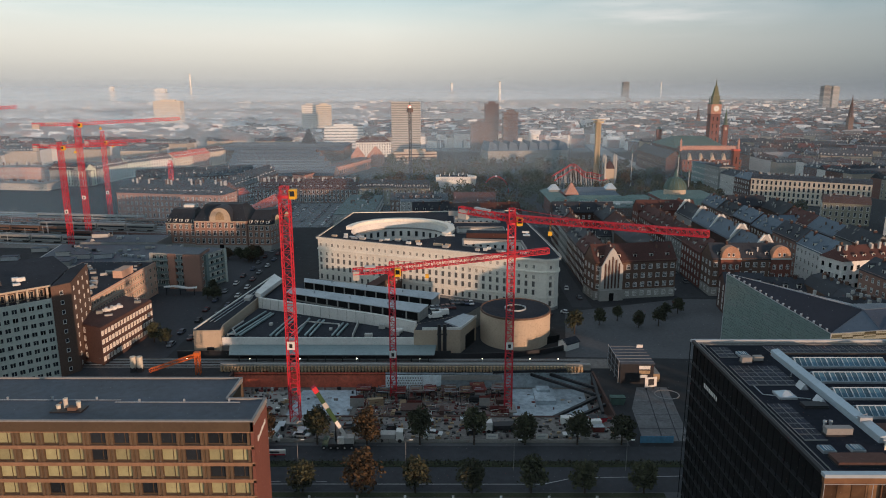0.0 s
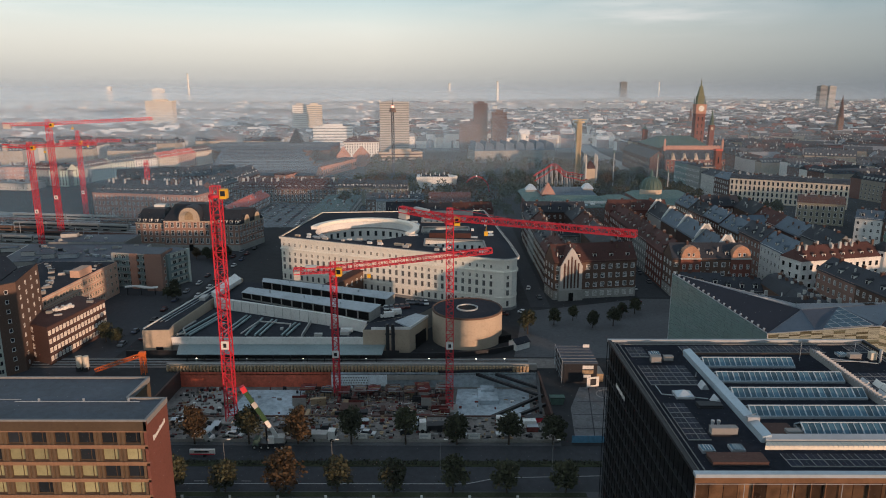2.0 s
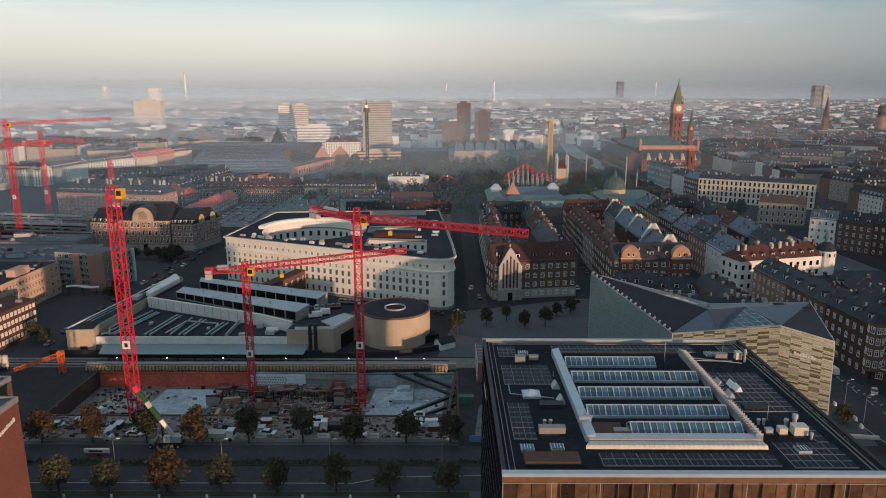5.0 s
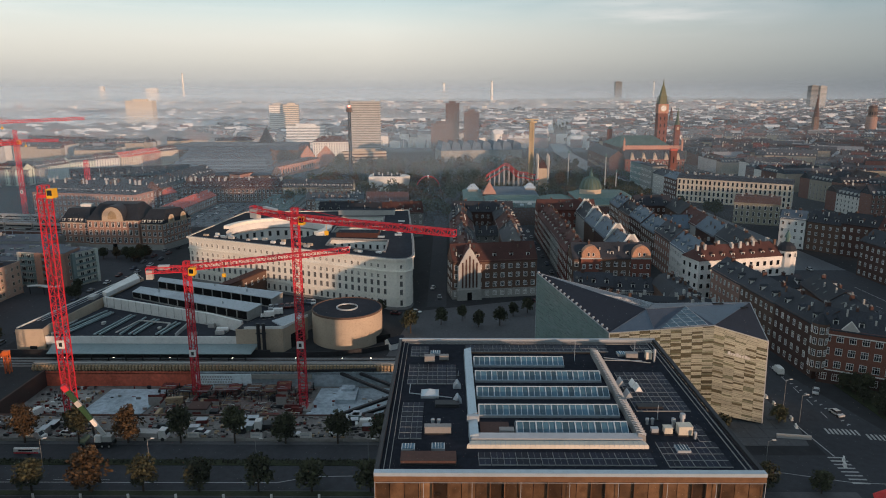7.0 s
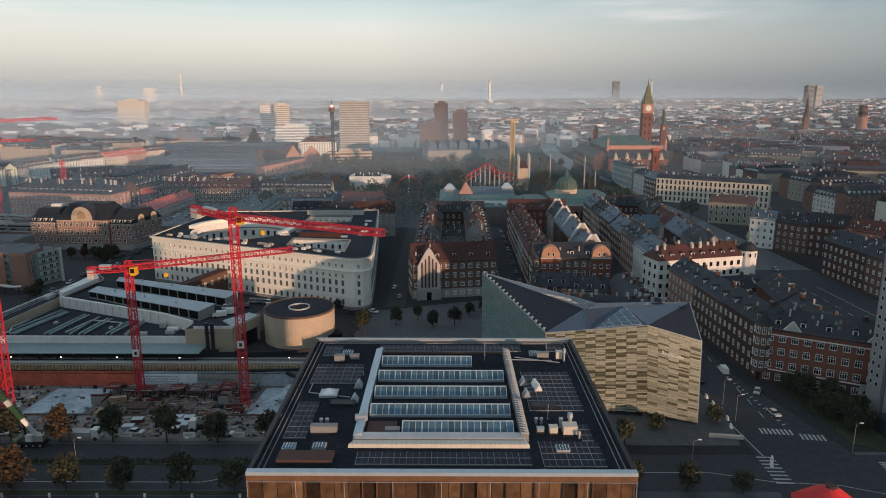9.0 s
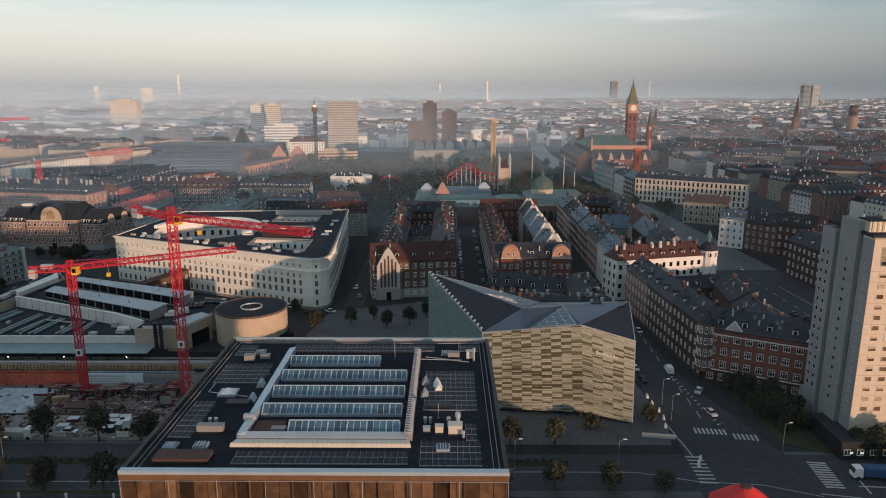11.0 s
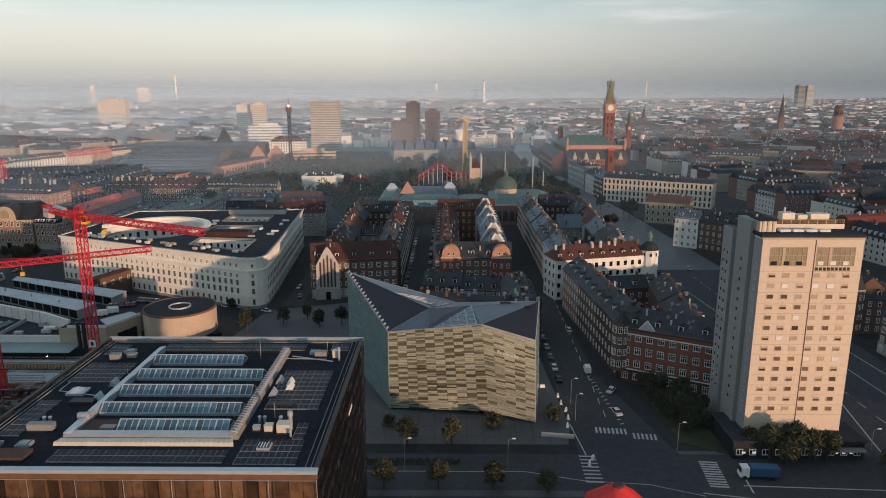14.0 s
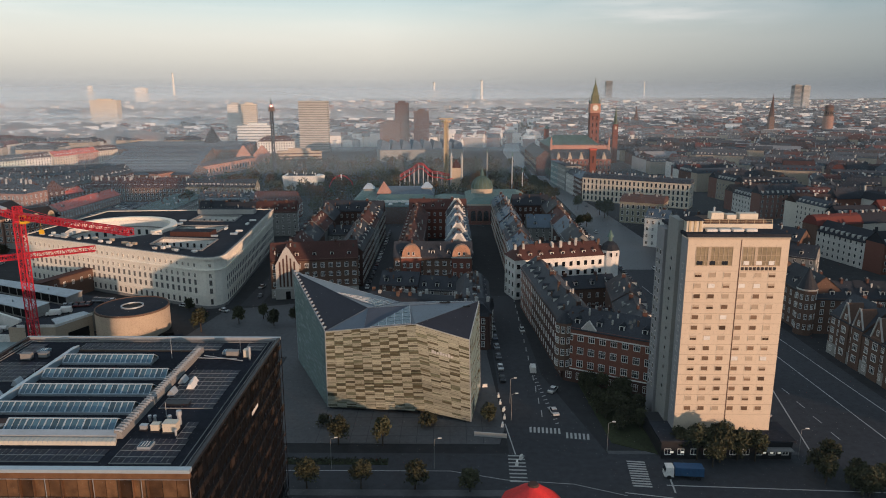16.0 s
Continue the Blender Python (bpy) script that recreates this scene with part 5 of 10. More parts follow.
        for y, xx in ((Y0 + 2.2, X0), (Y1 - 4.0, X0 - 1.0), (Y1 - 1.6, X0 - 1.0)):
            part("side_window", window_mesh(1.2, 1.3, "plain", PALE), None, t, at=turned(xx, y, z - 0.4, -90))
    sg = Shape()
    for i in range(9):
        sg.box(i * 0.92, i * 0.92 + 0.62, -0.12, -0.02, 0, 0.75)
    part("sign", sg, DARK_METAL, t, "row of dark sign strokes", at=turned(X0 + 12.6, Y0, 45.3))
    # podium
    pd = thing("podium", "dark flat-roofed entrance podium with lit canopy", "building")
    part("wall", Shape().box(188, 219, 150.5, 166, 0, 4.6), DARK_METAL, pd)
    part("roof", Shape().box(187.5, 219.5, 150.0, 160, 4.6, 5.0), ROOF_FELT, pd)
    part("canopy", Shape().box(211, 218.6, 148.6, 150.6, 2.9, 3.2), COPING, pd, "grey canopy")
    me = window_mesh(1.6, 1.5, "mullion")
    windows_on(pd, (188, 150.5, 0), (219, 150.5, 0), (1.2,), 10, me)
    gl = Shape().box(-0.4, 0.4, -0.02, 0.0, 0, 0.5).mesh("lit_pane", [ROOM_GLOW])
    for x in (190.5, 193.0, 212.5, 214.2, 216.0):
        part("lit_pane", gl, None, pd, at=turned(x, 150.35, 1.6))


hostel_tower()

# ---- red conical pavilion roof in front ----


def red_pavilion():
    t = thing("pavilion", "pavilion with a faceted bright red tent roof", "building", turned(154.4, 125.2))
    t.scale = (1.14, 1.14, 1.06)
    part("wall", Shape().tube(0, 0, 0, 4.0, 5.6, 5.6, 8), WHITE, t)
    for i in range(8):
        a0, a1, am = (2 * math.pi * k / 8 for k in (i, i + 1, i + 0.5))
        s = Shape()
        rim = 6.4
        p0, p1 = (rim * math.cos(a0), rim * math.sin(a0), 3.6), (rim * math.cos(a1), rim * math.sin(a1), 3.6)
        q = (3.4 * math.cos(am), 3.4 * math.sin(am), 6.2)
        top0, top1 = (1.0 * math.cos(a0), 1.0 * math.sin(a0), 8.0), (1.0 * math.cos(a1), 1.0 * math.sin(a1), 8.0)
        s.face([p0, p1, q])
        s.face([p0, q, top0])
        s.face([q, p1, top1])
        s.face([q, top1, top0])
        s.face([p1, p0, top0, top1])
        part("roof_gore", s, PAVILION_RED, t)
    part("cap", Shape().tube(0, 0, 7.9, 8.3, 1.1, 0.9, 8), BRICK_DARK, t)


red_pavilion()

# ---- construction site ----
rng = random.Random(17)


def pile_wall():
    t = thing("pile_wall", "row of tan concrete bored piles behind the pit", "retaining wall")
    me = Shape().tube(0, 0, -0.9, 1.5, 0.42, 0.42, 8).box(-0.3, 0.3, -0.75, -0.3, 0.2, 0.9).mesh("pile", [TIMBER])
    n = 108
    for i in range(n):
        part("pile", me, None, t, at=turned(PIT[0] - 4 + i * (114.0 / n), 203.7, 0.3))
    part("capping_beam", Shape().box(PIT[0] - 5, PIT[1], 204.9, 206.2, -0.9, 1.9), CONCRETE, t)
    part("waling", Shape().box(PIT[0], PIT[1], 203.0, 204.4, -0.9, -0.65), DARK_METAL, t)


pile_wall()


def blue_panel():
    t = thing("shutter_panel", "pale blue perforated formwork panels on the pit wall", "formwork")
    for xa, xb, h, mat in ((-18.5, -7.0, 3.6, FORM_BLUE), (-7.0, -1.0, 2.6, FORM_BLUE), (-1.0, 18.0, 0.6, CONCRETE)):
        part("panel", Shape().box(xa, xb - 0.1, 202.2, 202.6, -1.6 - h, -0.7), mat, t)
    me = Shape().box(-0.18, 0.18, -0.03, 0.0, -0.18, 0.18).mesh("hole", [DARK_METAL])
    for i in range(14):
        for j in range(4):
            part("hole", me, None, t, at=turned(-17.9 + i * 0.8 + 0.3 * (j % 2), 202.2, -1.5 - j * 0.85))


blue_panel()

for xa, xb, ya, yb, mat, lab in ((-46, -26, 180, 200, SLAB, "pale dusty concrete floor slab in the excavation"), (19, 43, 174, 201, SLAB, "blue-grey concrete base slab in the excavation"), (-60, -47, 184, 199, CONCRETE, "rough concrete slab in the excavation")):
    tagged(part("floor_slab", Shape().prism([(xa, ya), (xb - 2, ya), (xb, yb), (xa + 2, yb)], PIT[4], PIT[4] + 0.35), mat), lab, "concrete slab", "slabs in the excavation")
s = Shape().box(27, 33, 190, 199, -4.65, -3.4).box(28, 32, 196, 199, -3.4, -2.6)
tagged(part("concrete_block", s, SLAB), "stepped pale concrete block on the base slab", "concrete block")

tagged(part("floor_slab", Shape().prism([(-25.5, 175), (18.2, 175), (18.6, 201), (-24.5, 201)], PIT[4], PIT[4] + 0.12), DECK_DUST), "dusty brown reinforcement mats over the pit floor", "rebar mat", "slabs in the excavation")
# half-built core walls, formwork, rebar and materials in the middle of the pit
for i in range(46):
    x, y = rng.uniform(-27, 18), rng.uniform(176, 200)
    w, d, h = rng.uniform(1.2, 5.0), rng.uniform(0.4, 2.2), rng.uniform(0.6, 2.6)
    mat, nm, lab, cat = rng.choice(((REBAR, "rebar_cage", "rust-red bundle of reinforcing bars", "rebar"), (REBAR, "rebar_cage", "rust-red reinforcement cage in the pit", "rebar"), (TIMBER, "formwork_stack", "stack of timber formwork boards", "formwork"), (CONCRETE, "wall_stub", "half-cast grey concrete wall stub", "concrete wall"), (DARK_METAL, "steel_stack", "stack of dark steel props", "steel stack"), (BRICK_DARK, "formwork_stack", "stack of dark red formwork panels", "formwork")))
    t = thing(nm, lab, cat, turned(x, y, PIT[4], rng.choice((0, 0, 90, 12))), "materials in the excavation")
    if nm == "wall_stub":
        part("wall", Shape().box(-w / 2, w / 2, -0.25, 0.25, 0, h + 1), mat, t)
        part("starter_bar", Shape().box(-w / 2, w / 2, -0.05, 0.05, h + 1, h + 1.7), REBAR, t)
    else:
        for k in range(4):
            a = k / 4
            part("layer", Shape().box(-w / 2 + rng.uniform(-0.3, 0.3), w / 2, -d / 2, d / 2 + rng.uniform(-0.3, 0.3), h * a, h * (a + 0.22)), mat, t)
deck_rng = random.Random(14)
for x in range(-24, 18, 5):
    t = thing("deck_bay", "raised dark red formwork deck on props", "formwork", turned(x + deck_rng.uniform(-0.8, 0.8), 196.5 + deck_rng.uniform(-1.8, 1.2), PIT[4], deck_rng.uniform(-7, 7)), "formwork decks in the excavation")
    part("deck", Shape().box(-deck_rng.uniform(1.6, 2.4), 2.2, -deck_rng.uniform(2.0, 3.2), deck_rng.uniform(1.2, 3.0), 2.7, 2.95), deck_rng.choice((REBAR, BRICK_DARK, DARK_METAL, DECK_DUST)), t)
    for k in range(5):
        part("beam", Shape().box(-deck_rng.uniform(0.5, 2.4), deck_rng.uniform(0.4, 2.4), -2.6 + k * 1.1, -2.48 + k * 1.1, 2.96, 3.12), deck_rng.choice((TIMBER, METAL, REBAR)), t)
    for a in (-2, 0, 2):
        for b in (-2.8, 2.6):
            part("prop", Shape().box(a - 0.1, a + 0.1, b - 0.1, b + 0.1, 0, 2.7), DARK_METAL, t)
bits = Shape()
for i in range(1500):
    x, y = rng.uniform(-64, 45), rng.uniform(174, 201)
    if 19 < x < 43 and rng.random() < 0.93 or -46 < x < -26 and rng.random() < 0.95:
        continue
    w, d, h = rng.uniform(0.2, 1.3), rng.uniform(0.1, 0.7), rng.uniform(0.1, 0.8)
    bits.box(x, x + w, y, y + d, PIT[4], PIT[4] + h + (0.35 if (19 < x < 43 or -60 < x < -26) else 0), rng.choice((0, 0, 0, 1, 2, 3, 3, 3, 5, 5, 4 if rng.random() < 0.5 else 3)))
for i in range(420):
    x, y, a = deck_rng.uniform(-26, 18), deck_rng.uniform(174.5, 201), deck_rng.choice((0, 0.2, 1.5, -0.3)) + deck_rng.uniform(-0.15, 0.15)
    l, z = deck_rng.uniform(1.0, 3.2), PIT[4] + deck_rng.uniform(0.2, 1.6)
    bits.bar((x, y, z), (x + l * math.cos(a), y + l * math.sin(a), z + deck_rng.uniform(-0.1, 0.3)), 0.14, h=0.14, mi=deck_rng.choice((2, 2, 3, 1, 4, 0)))
tagged(part("site_debris", bits, [REBAR, TIMBER, CONCRETE, DARK_METAL, WHITE, EARTH]), "scattered timber, steel and rubble", "debris", kind="stuff")
hut = thing("core_hut", "small roofed concrete stair core", "concrete core", turned(-9.5, 180, PIT[4]))
part("wall", Shape().box(-2.5, 2.5, -2, 2, 0, 4.2), CONCRETE, hut)
part("roof", Shape().box(-2.8, 2.8, -2.3, 2.3, 4.2, 4.6), BRICK_DARK, hut)
part("door", Shape().box(-1.4, 1.0, -2.06, -2.0, 0.2, 3.4), REBAR, hut)

for p, q in (((46, 203, -0.4), (43.5, 176, -0.4)), ((27, 203, -0.6), (45.5, 187, -0.6)), ((33, 203, -0.6), (45.5, 192.5, -0.6)), ((29, 173.5, -0.8), (45.5, 188, -0.8)), ((35, 173.5, -0.8), (45.5, 182, -0.8)), ((15, 203, 0.2), (38, 203, 0.9))):
    tagged(part("steel_strut", Shape().bar(p, q, 0.8), DARK_METAL), "dark tubular steel strut bracing the pit", "strut", "struts across the pit corner")
for i in range(8):
    x = 25 + i * 1.6
    t = thing("wrapped_pallet", "pallet wrapped in pale blue plastic", "pallet", turned(x, 175.6 + (i % 2) * 1.4, PIT[4] + 0.35, 10 * i), "wrapped pallets")
    part("load", Shape().solid([(-0.6, -0.5, 0.2), (0.6, -0.5, 0.2), (0.6, 0.5, 0.2), (-0.6, 0.5, 0.2)], [(-0.5, -0.42, 1.3), (0.5, -0.42, 1.4), (0.5, 0.42, 1.3), (-0.5, 0.42, 1.25)]), METAL_BLUE, t)
    part("base", Shape().box(-0.65, 0.65, -0.55, 0.55, 0, 0.2), TIMBER, t)


def tower_crane(label, x, y, z0, top, jib=None, counter=None, head=4.5, w=1.9, mat=None, cab=True, sign=True, base=True):
    """A lattice tower crane: mast, slewing ring, cab, jib with hook, counter-jib with ballast."""
    mat = mat or CRANE_RED
    t = thing("tower_crane", label, "crane", turned(x, y, z0), "tower cranes")
    H = top - z0
    part("mast", lattice(Shape(), (0, 0, 0), (0, 0, H - 1), w, w * 0.95, 0.16), mat, t)
    if base:
        part("foot", Shape().box(-2.4, 2.4, -2.4, 2.4, 0, 0.7), CONCRETE, t)
    part("slewing_ring", Shape().tube(0, 0, H - 1.2, H - 0.5, w * 0.75, w * 0.75, 12), mat, t)
    if cab:
        c = part("cab", Shape().box(w * 0.6, w * 0.6 + 1.6, -1.6, 0.6, H - 1.4, H + 0.9), YELLOW, t, "yellow operator's cab")
        part("cab_window", Shape().box(w * 0.6 + 0.2, w * 0.6 + 1.4, -1.66, -1.6, H - 0.7, H + 0.6), GLASS, c)
    part("tower_head", lattice(Shape(), (0, 0, H - 0.5), (0, 0, H + head), w * 0.8, 1.2, 0.14), mat, t)
    if sign:
        sg = part("sign", Shape().box(-1.0, 1.0, -w / 2 - 0.15, -w / 2 - 0.05, H * 0.34, H * 0.34 + 2.2), WHITE, t, "white square sign")
        part("mark", Shape().box(-0.4, 0.4, -w / 2 - 0.18, -w / 2 - 0.15, H * 0.34 + 0.5, H * 0.34 + 1.6), DARK_METAL, sg)
    if jib:
        j = Vector(jib) - Vector((x, y, z0))
        part("jib", lattice(Shape(), (0, 0, H + 0.6), j, 1.5, 1.6, 0.15), mat, t)
        m = Vector((0, 0, H + 0.6)).lerp(j, 0.22)
        hk = Shape().bar(m, m - Vector((0, 0, 3.2)), 0.08).box(m.x - 0.5, m.x + 0.5, m.y - 0.4, m.y + 0.4, m.z - 4.0, m.z - 2.9)
        part("hook", hk, YELLOW, t, "yellow hook block")
        tie = Shape().bar((0, 0, H + head), Vector((0, 0, H + 0.6)).lerp(j, 0.6), 0.09)
        part("tie", tie, mat, t)
    if counter:
        k = Vector(counter) - Vector((x, y, z0))
        part("counter_jib", lattice(Shape(), (0, 0, H + 0.4), k, 1.6, 1.6, 0.16), mat, t)
        part("ballast", Shape().bar(k - Vector((0, 0, 1.2)), k.lerp(Vector((0, 0, H)), 0.16) - Vector((0, 0, 1.2)), 1.8, h=2.6), PALE, t, "grey concrete ballast")
        e = k.lerp(Vector((0, 0, H)), 0.3)
        part("winch", Shape().bar(e + Vector((0, 0, 0.9)), e.lerp(Vector((0, 0, H)), 0.4) + Vector((0, 0, 0.9)), 1.3), METAL, t)
    return t


tower_crane("tall red lattice crane mast with yellow cab", -39.6, 169.6, 0.0, 61.5, head=1.6, w=2.4)
tower_crane("red tower crane standing in the excavation", -15.4, 194.3, PIT[4], 35.2, (31, 201.5, 39.6), (-26.4, 192.6, 35.4), head=2.6, w=1.7)
tower_crane("tall red tower crane with a long jib", 18.4, 187.0, PIT[4], 51.5, (62.0, 159.8, 53.2), (4.3, 195.7, 53.0), head=3.2, w=2.0)
tower_crane("distant red tower crane in morning mist", -212, 384, 0, 55.5, (-176, 386, 57.5), (-226, 383, 56.5), head=3, w=2.2)
tower_crane("distant red tower crane in morning mist", -216, 412, 0, 66.5, (-162, 430, 69.4), (-238, 405, 67), head=3, w=2.4)
tower_crane("distant red tower crane in morning mist", -228, 466, 0, 52.5, (-200, 467, 53.5), (-240, 466, 53), head=7.5, w=2.2)
tower_crane("distant red tower crane mast", -190, 480, 0, 37.5, None, None, head=1.5, w=2.4, cab=False)
tower_crane("distant red tower crane in morning mist", -268, 405, 0, 75, (-245.5, 404, 77), (-280, 406, 76), head=3, w=2.4)
oc = thing("luffing_crane", "small orange lattice crane with lowered jib", "crane", turned(-76.6, 201.6))
part("mast", lattice(Shape(), (0, 0, 0), (0, 0, 6.4), 1.3, 1.3, 0.14), CRANE_ORANGE, oc)
part("jib", lattice(Shape(), (0, 0, 6.4), (-15.5, 1.0, -0.2 + 1.0), 1.0, 1.2, 0.12), CRANE_ORANGE, oc)
part("head", Shape().box(-0.9, 0.9, -0.7, 0.7, 6.2, 7.3), CRANE_ORANGE, oc)
for x in (-95.5, -97.6):
    t = thing("silo", "cream cylindrical cement silo", "silo", turned(x, 203.5), "cement silos")
    part("tank", Shape().tube(0, 0, 1.5, 5.0, 0.9, 0.9, 14), CREAM_METAL, t)
    part("cone", Shape().tube(0, 0, 0.3, 1.5, 0.3, 0.9, 14), METAL, t)
    part("leg", Shape().box(-0.8, 0.8, -0.8, -0.65, 0, 1.6).box(-0.8, 0.8, 0.65, 0.8, 0, 1.6), DARK_METAL, t)


def mobile_crane():
    t = thing("mobile_crane", "mobile crane with a raised green telescopic boom", "crane", turned(-25.6, 156.0, 0.2))
    part("chassis", Shape().box(-3.0, 3.2, -1.3, 1.3, 0.7, 1.5), DARK_METAL, t)
    part("driver_cab", Shape().solid([(-4.6, -1.25, 0.8), (-3.0, -1.25, 0.8), (-3.0, 1.25, 0.8), (-4.6, 1.25, 0.8)], [(-4.2, -1.2, 2.5), (-3.1, -1.2, 2.5), (-3.1, 1.2, 2.5), (-4.2, 1.2, 2.5)]), COPPER_OLD, t)
    part("superstructure", Shape().box(0.0, 3.4, -1.1, 1.1, 1.5, 3.0), PALE, t)
    part("operator_cab", Shape().box(-0.6, 0.9, -1.5, -0.5, 1.6, 3.3), WHITE, t)
    for i in range(5):
        for y in (-1.3, 1.3):
            w = part("wheel", Shape().tube(0, 0, -0.2, 0.2, 0.55, 0.55, 14), RUBBER, t, at=pose(-4.0 + i * 1.7, y, 0.55, 90))
            part("hub", Shape().tube(0, 0, -0.23, 0.23, 0.25, 0.25, 10), PALE, w)
    b = Vector((1.4, 0, 2.6))
    tip = Vector((-5.6, -3.2, 17.4))
    part("boom_base", Shape().bar(b, b.lerp(tip, 0.36), 0.9), WHITE, t)
    part("boom", Shape().bar(b.lerp(tip, 0.34), b.lerp(tip, 0.9), 1.05), LIME, t, "dark green boom section")
    part("boom_mark", Shape().bar(b.lerp(tip, 0.60), b.lerp(tip, 0.70), 1.1), PALE, t)
    part("boom_head", Shape().bar(b.lerp(tip, 0.9), tip, 1.2), CRANE_RED, t)
    part("lift_ram", Shape().bar((-1.2, 0, 1.6), b.lerp(tip, 0.34), 0.35), DARK_METAL, t)


mobile_crane()

# ---- vehicles ----


def box_van_mesh():
    s = Shape()
    s.solid([(-2.4, -0.95, 0.45), (2.4, -0.95, 0.45), (2.4, 0.95, 0.45), (-2.4, 0.95, 0.45)], [(-2.3, -0.93, 1.25), (2.4, -0.93, 1.25), (2.4, 0.93, 1.25), (-2.3, 0.93, 1.25)])
    s.solid([(-1.7, -0.93, 1.25), (2.4, -0.93, 1.25), (2.4, 0.93, 1.25), (-1.7, 0.93, 1.25)], [(-1.0, -0.8, 2.25), (2.35, -0.8, 2.25), (2.35, 0.8, 2.25), (-1.0, 0.8, 2.25)])
    return s


def car_shapes():
    b = Shape()
    b.solid([(-2.1, -0.85, 0.35), (2.1, -0.85, 0.35), (2.1, 0.85, 0.35), (-2.1, 0.85, 0.35)], [(-2.15, -0.87, 0.85), (2.15, -0.87, 0.9), (2.15, 0.87, 0.9), (-2.15, 0.87, 0.85)])
    c = Shape()
    c.solid([(-1.1, -0.82, 0.86), (1.7, -0.82, 0.9), (1.7, 0.82, 0.9), (-1.1, 0.82, 0.86)], [(-0.5, -0.66, 1.4), (1.15, -0.66, 1.42), (1.15, 0.66, 1.42), (-0.5, 0.66, 1.4)])
    b.box(-0.45, 1.1, -0.64, 0.64, 1.40, 1.46)
    return b.mesh("body", [PAINTS]), c.mesh("cabin", [GLASS]), Shape().tube(0, 0, -0.1, 0.1, 0.33, 0.33, 10).mesh("wheel", [RUBBER])


CAR = car_shapes()
far_body = Shape().solid([(-2.1, -0.85, 0.35), (2.1, -0.85, 0.35), (2.1, 0.85, 0.35), (-2.1, 0.85, 0.35)], [(-2.15, -0.87, 0.85), (2.15, -0.87, 0.9), (2.15, 0.87, 0.9), (-2.15, 0.87, 0.85)])
far_body.box(-0.45, 1.1, -0.64, 0.64, 1.40, 1.46).box(-1.7, -1.0, -0.86, 0.86, 0.0, 0.5, 1).box(1.0, 1.7, -0.86, 0.86, 0.0, 0.5, 1)
CAR_FAR = far_body.mesh("body", [PAINTS, RUBBER])
VAN_BODY = box_van_mesh().mesh("body", [WHITE])
VAN_GLASS = Shape().solid([(-1.66, -0.8, 1.32), (-1.6, -0.8, 1.32), (-1.6, 0.8, 1.32), (-1.66, 0.8, 1.32)], [(-1.12, -0.7, 2.12), (-1.06, -0.7, 2.12), (-1.06, 0.7, 2.12), (-1.12, 0.7, 2.12)]).mesh("windscreen", [GLASS])


def car(x, y, deg, z=0.0, label="parked passenger car", group="parked cars"):
    t = thing("car", label, "car", turned(x, y, z + 0.02, deg), group)
    part("body", CAR_FAR if y > 255 else CAR[0], None, t)
    part("cabin", CAR[1], None, t)
    if y > 255:
        return t
    for a in (-1.35, 1.35):
        for b in (-0.82, 0.82):
            part("wheel", CAR[2], None, t, at=pose(a, b, 0.33, 90))
    return t


def van(x, y, deg, z=0.0, label="white panel van parked up"):
    t = thing("van", label, "van", turned(x, y, z + 0.02, deg), "white vans")
    part("body", VAN_BODY, None, t)
    part("windscreen", VAN_GLASS, None, t)
    for a in (-1.5, 1.5):
        for b in (-0.88, 0.88):
            part("wheel", CAR[2], None, t, at=pose(a, b, 0.33, 90))
    return t


def truck(x, y, deg, label, load, L=6.0, H=2.0):
    t = thing("truck", label, "truck", turned(x, y, 0.02, deg), "trucks")
    part("cab", Shape().solid([(-4.3, -1.2, 0.6), (-2.3, -1.2, 0.6), (-2.3, 1.2, 0.6), (-4.3, 1.2, 0.6)], [(-4.0, -1.1, 2.8), (-2.3, -1.1, 2.9), (-2.3, 1.1, 2.9), (-4.0, 1.1, 2.8)]), WHITE, t)
    part("windscreen", Shape().solid([(-4.26, -1.0, 1.6), (-4.2, -1.0, 1.6), (-4.2, 1.0, 1.6), (-4.26, 1.0, 1.6)], [(-4.1, -0.95, 2.6), (-4.0, -0.95, 2.6), (-4.0, 0.95, 2.6), (-4.1, 0.95, 2.6)]), GLASS, t)
    part("chassis", Shape().box(-2.3, L - 2.0, -0.9, 0.9, 0.6, 0.95), DARK_METAL, t)
    part("load_body", Shape().solid([(-2.0, -1.2, 0.95), (L - 2, -1.2, 0.95), (L - 2, 1.2, 0.95), (-2.0, 1.2, 0.95)], [(-2.0, -1.25, 0.95 + H), (L - 2.1, -1.25, 0.95 + H), (L - 2.1, 1.25, 0.95 + H), (-2.0, 1.25, 0.95 + H)]), load, t)
    for a in (-3.3, L - 4.6, L - 3.2):
        for b in (-1.1, 1.1):
            part("wheel", Shape().tube(0, 0, -0.15, 0.15, 0.5, 0.5, 12), RUBBER, t, at=pose(a, b, 0.5, 90))
    return t


truck(190.6, 142.4, -4, "truck with a blue tarpaulin-covered body", TRUCK_BLUE, 6.4, 2.0)
truck(-14.5, 159.8, 178, "white tipper truck beside the site", PALE, 6.0, 1.2)
truck(14.5, 165.0, 5, "dark flatbed truck on the site road", DARK_METAL, 6.0, 1.0)
van(163.6, 203, -93, label="white delivery van in the side street")
van(-43.5, 159.6, 172)
van(-51.5, 171.5, 60)
van(33.0, 168.5, 178)
van(38.5, 166.5, 5)
car(222.5, 173.5, -65, label="white car at the kerb")
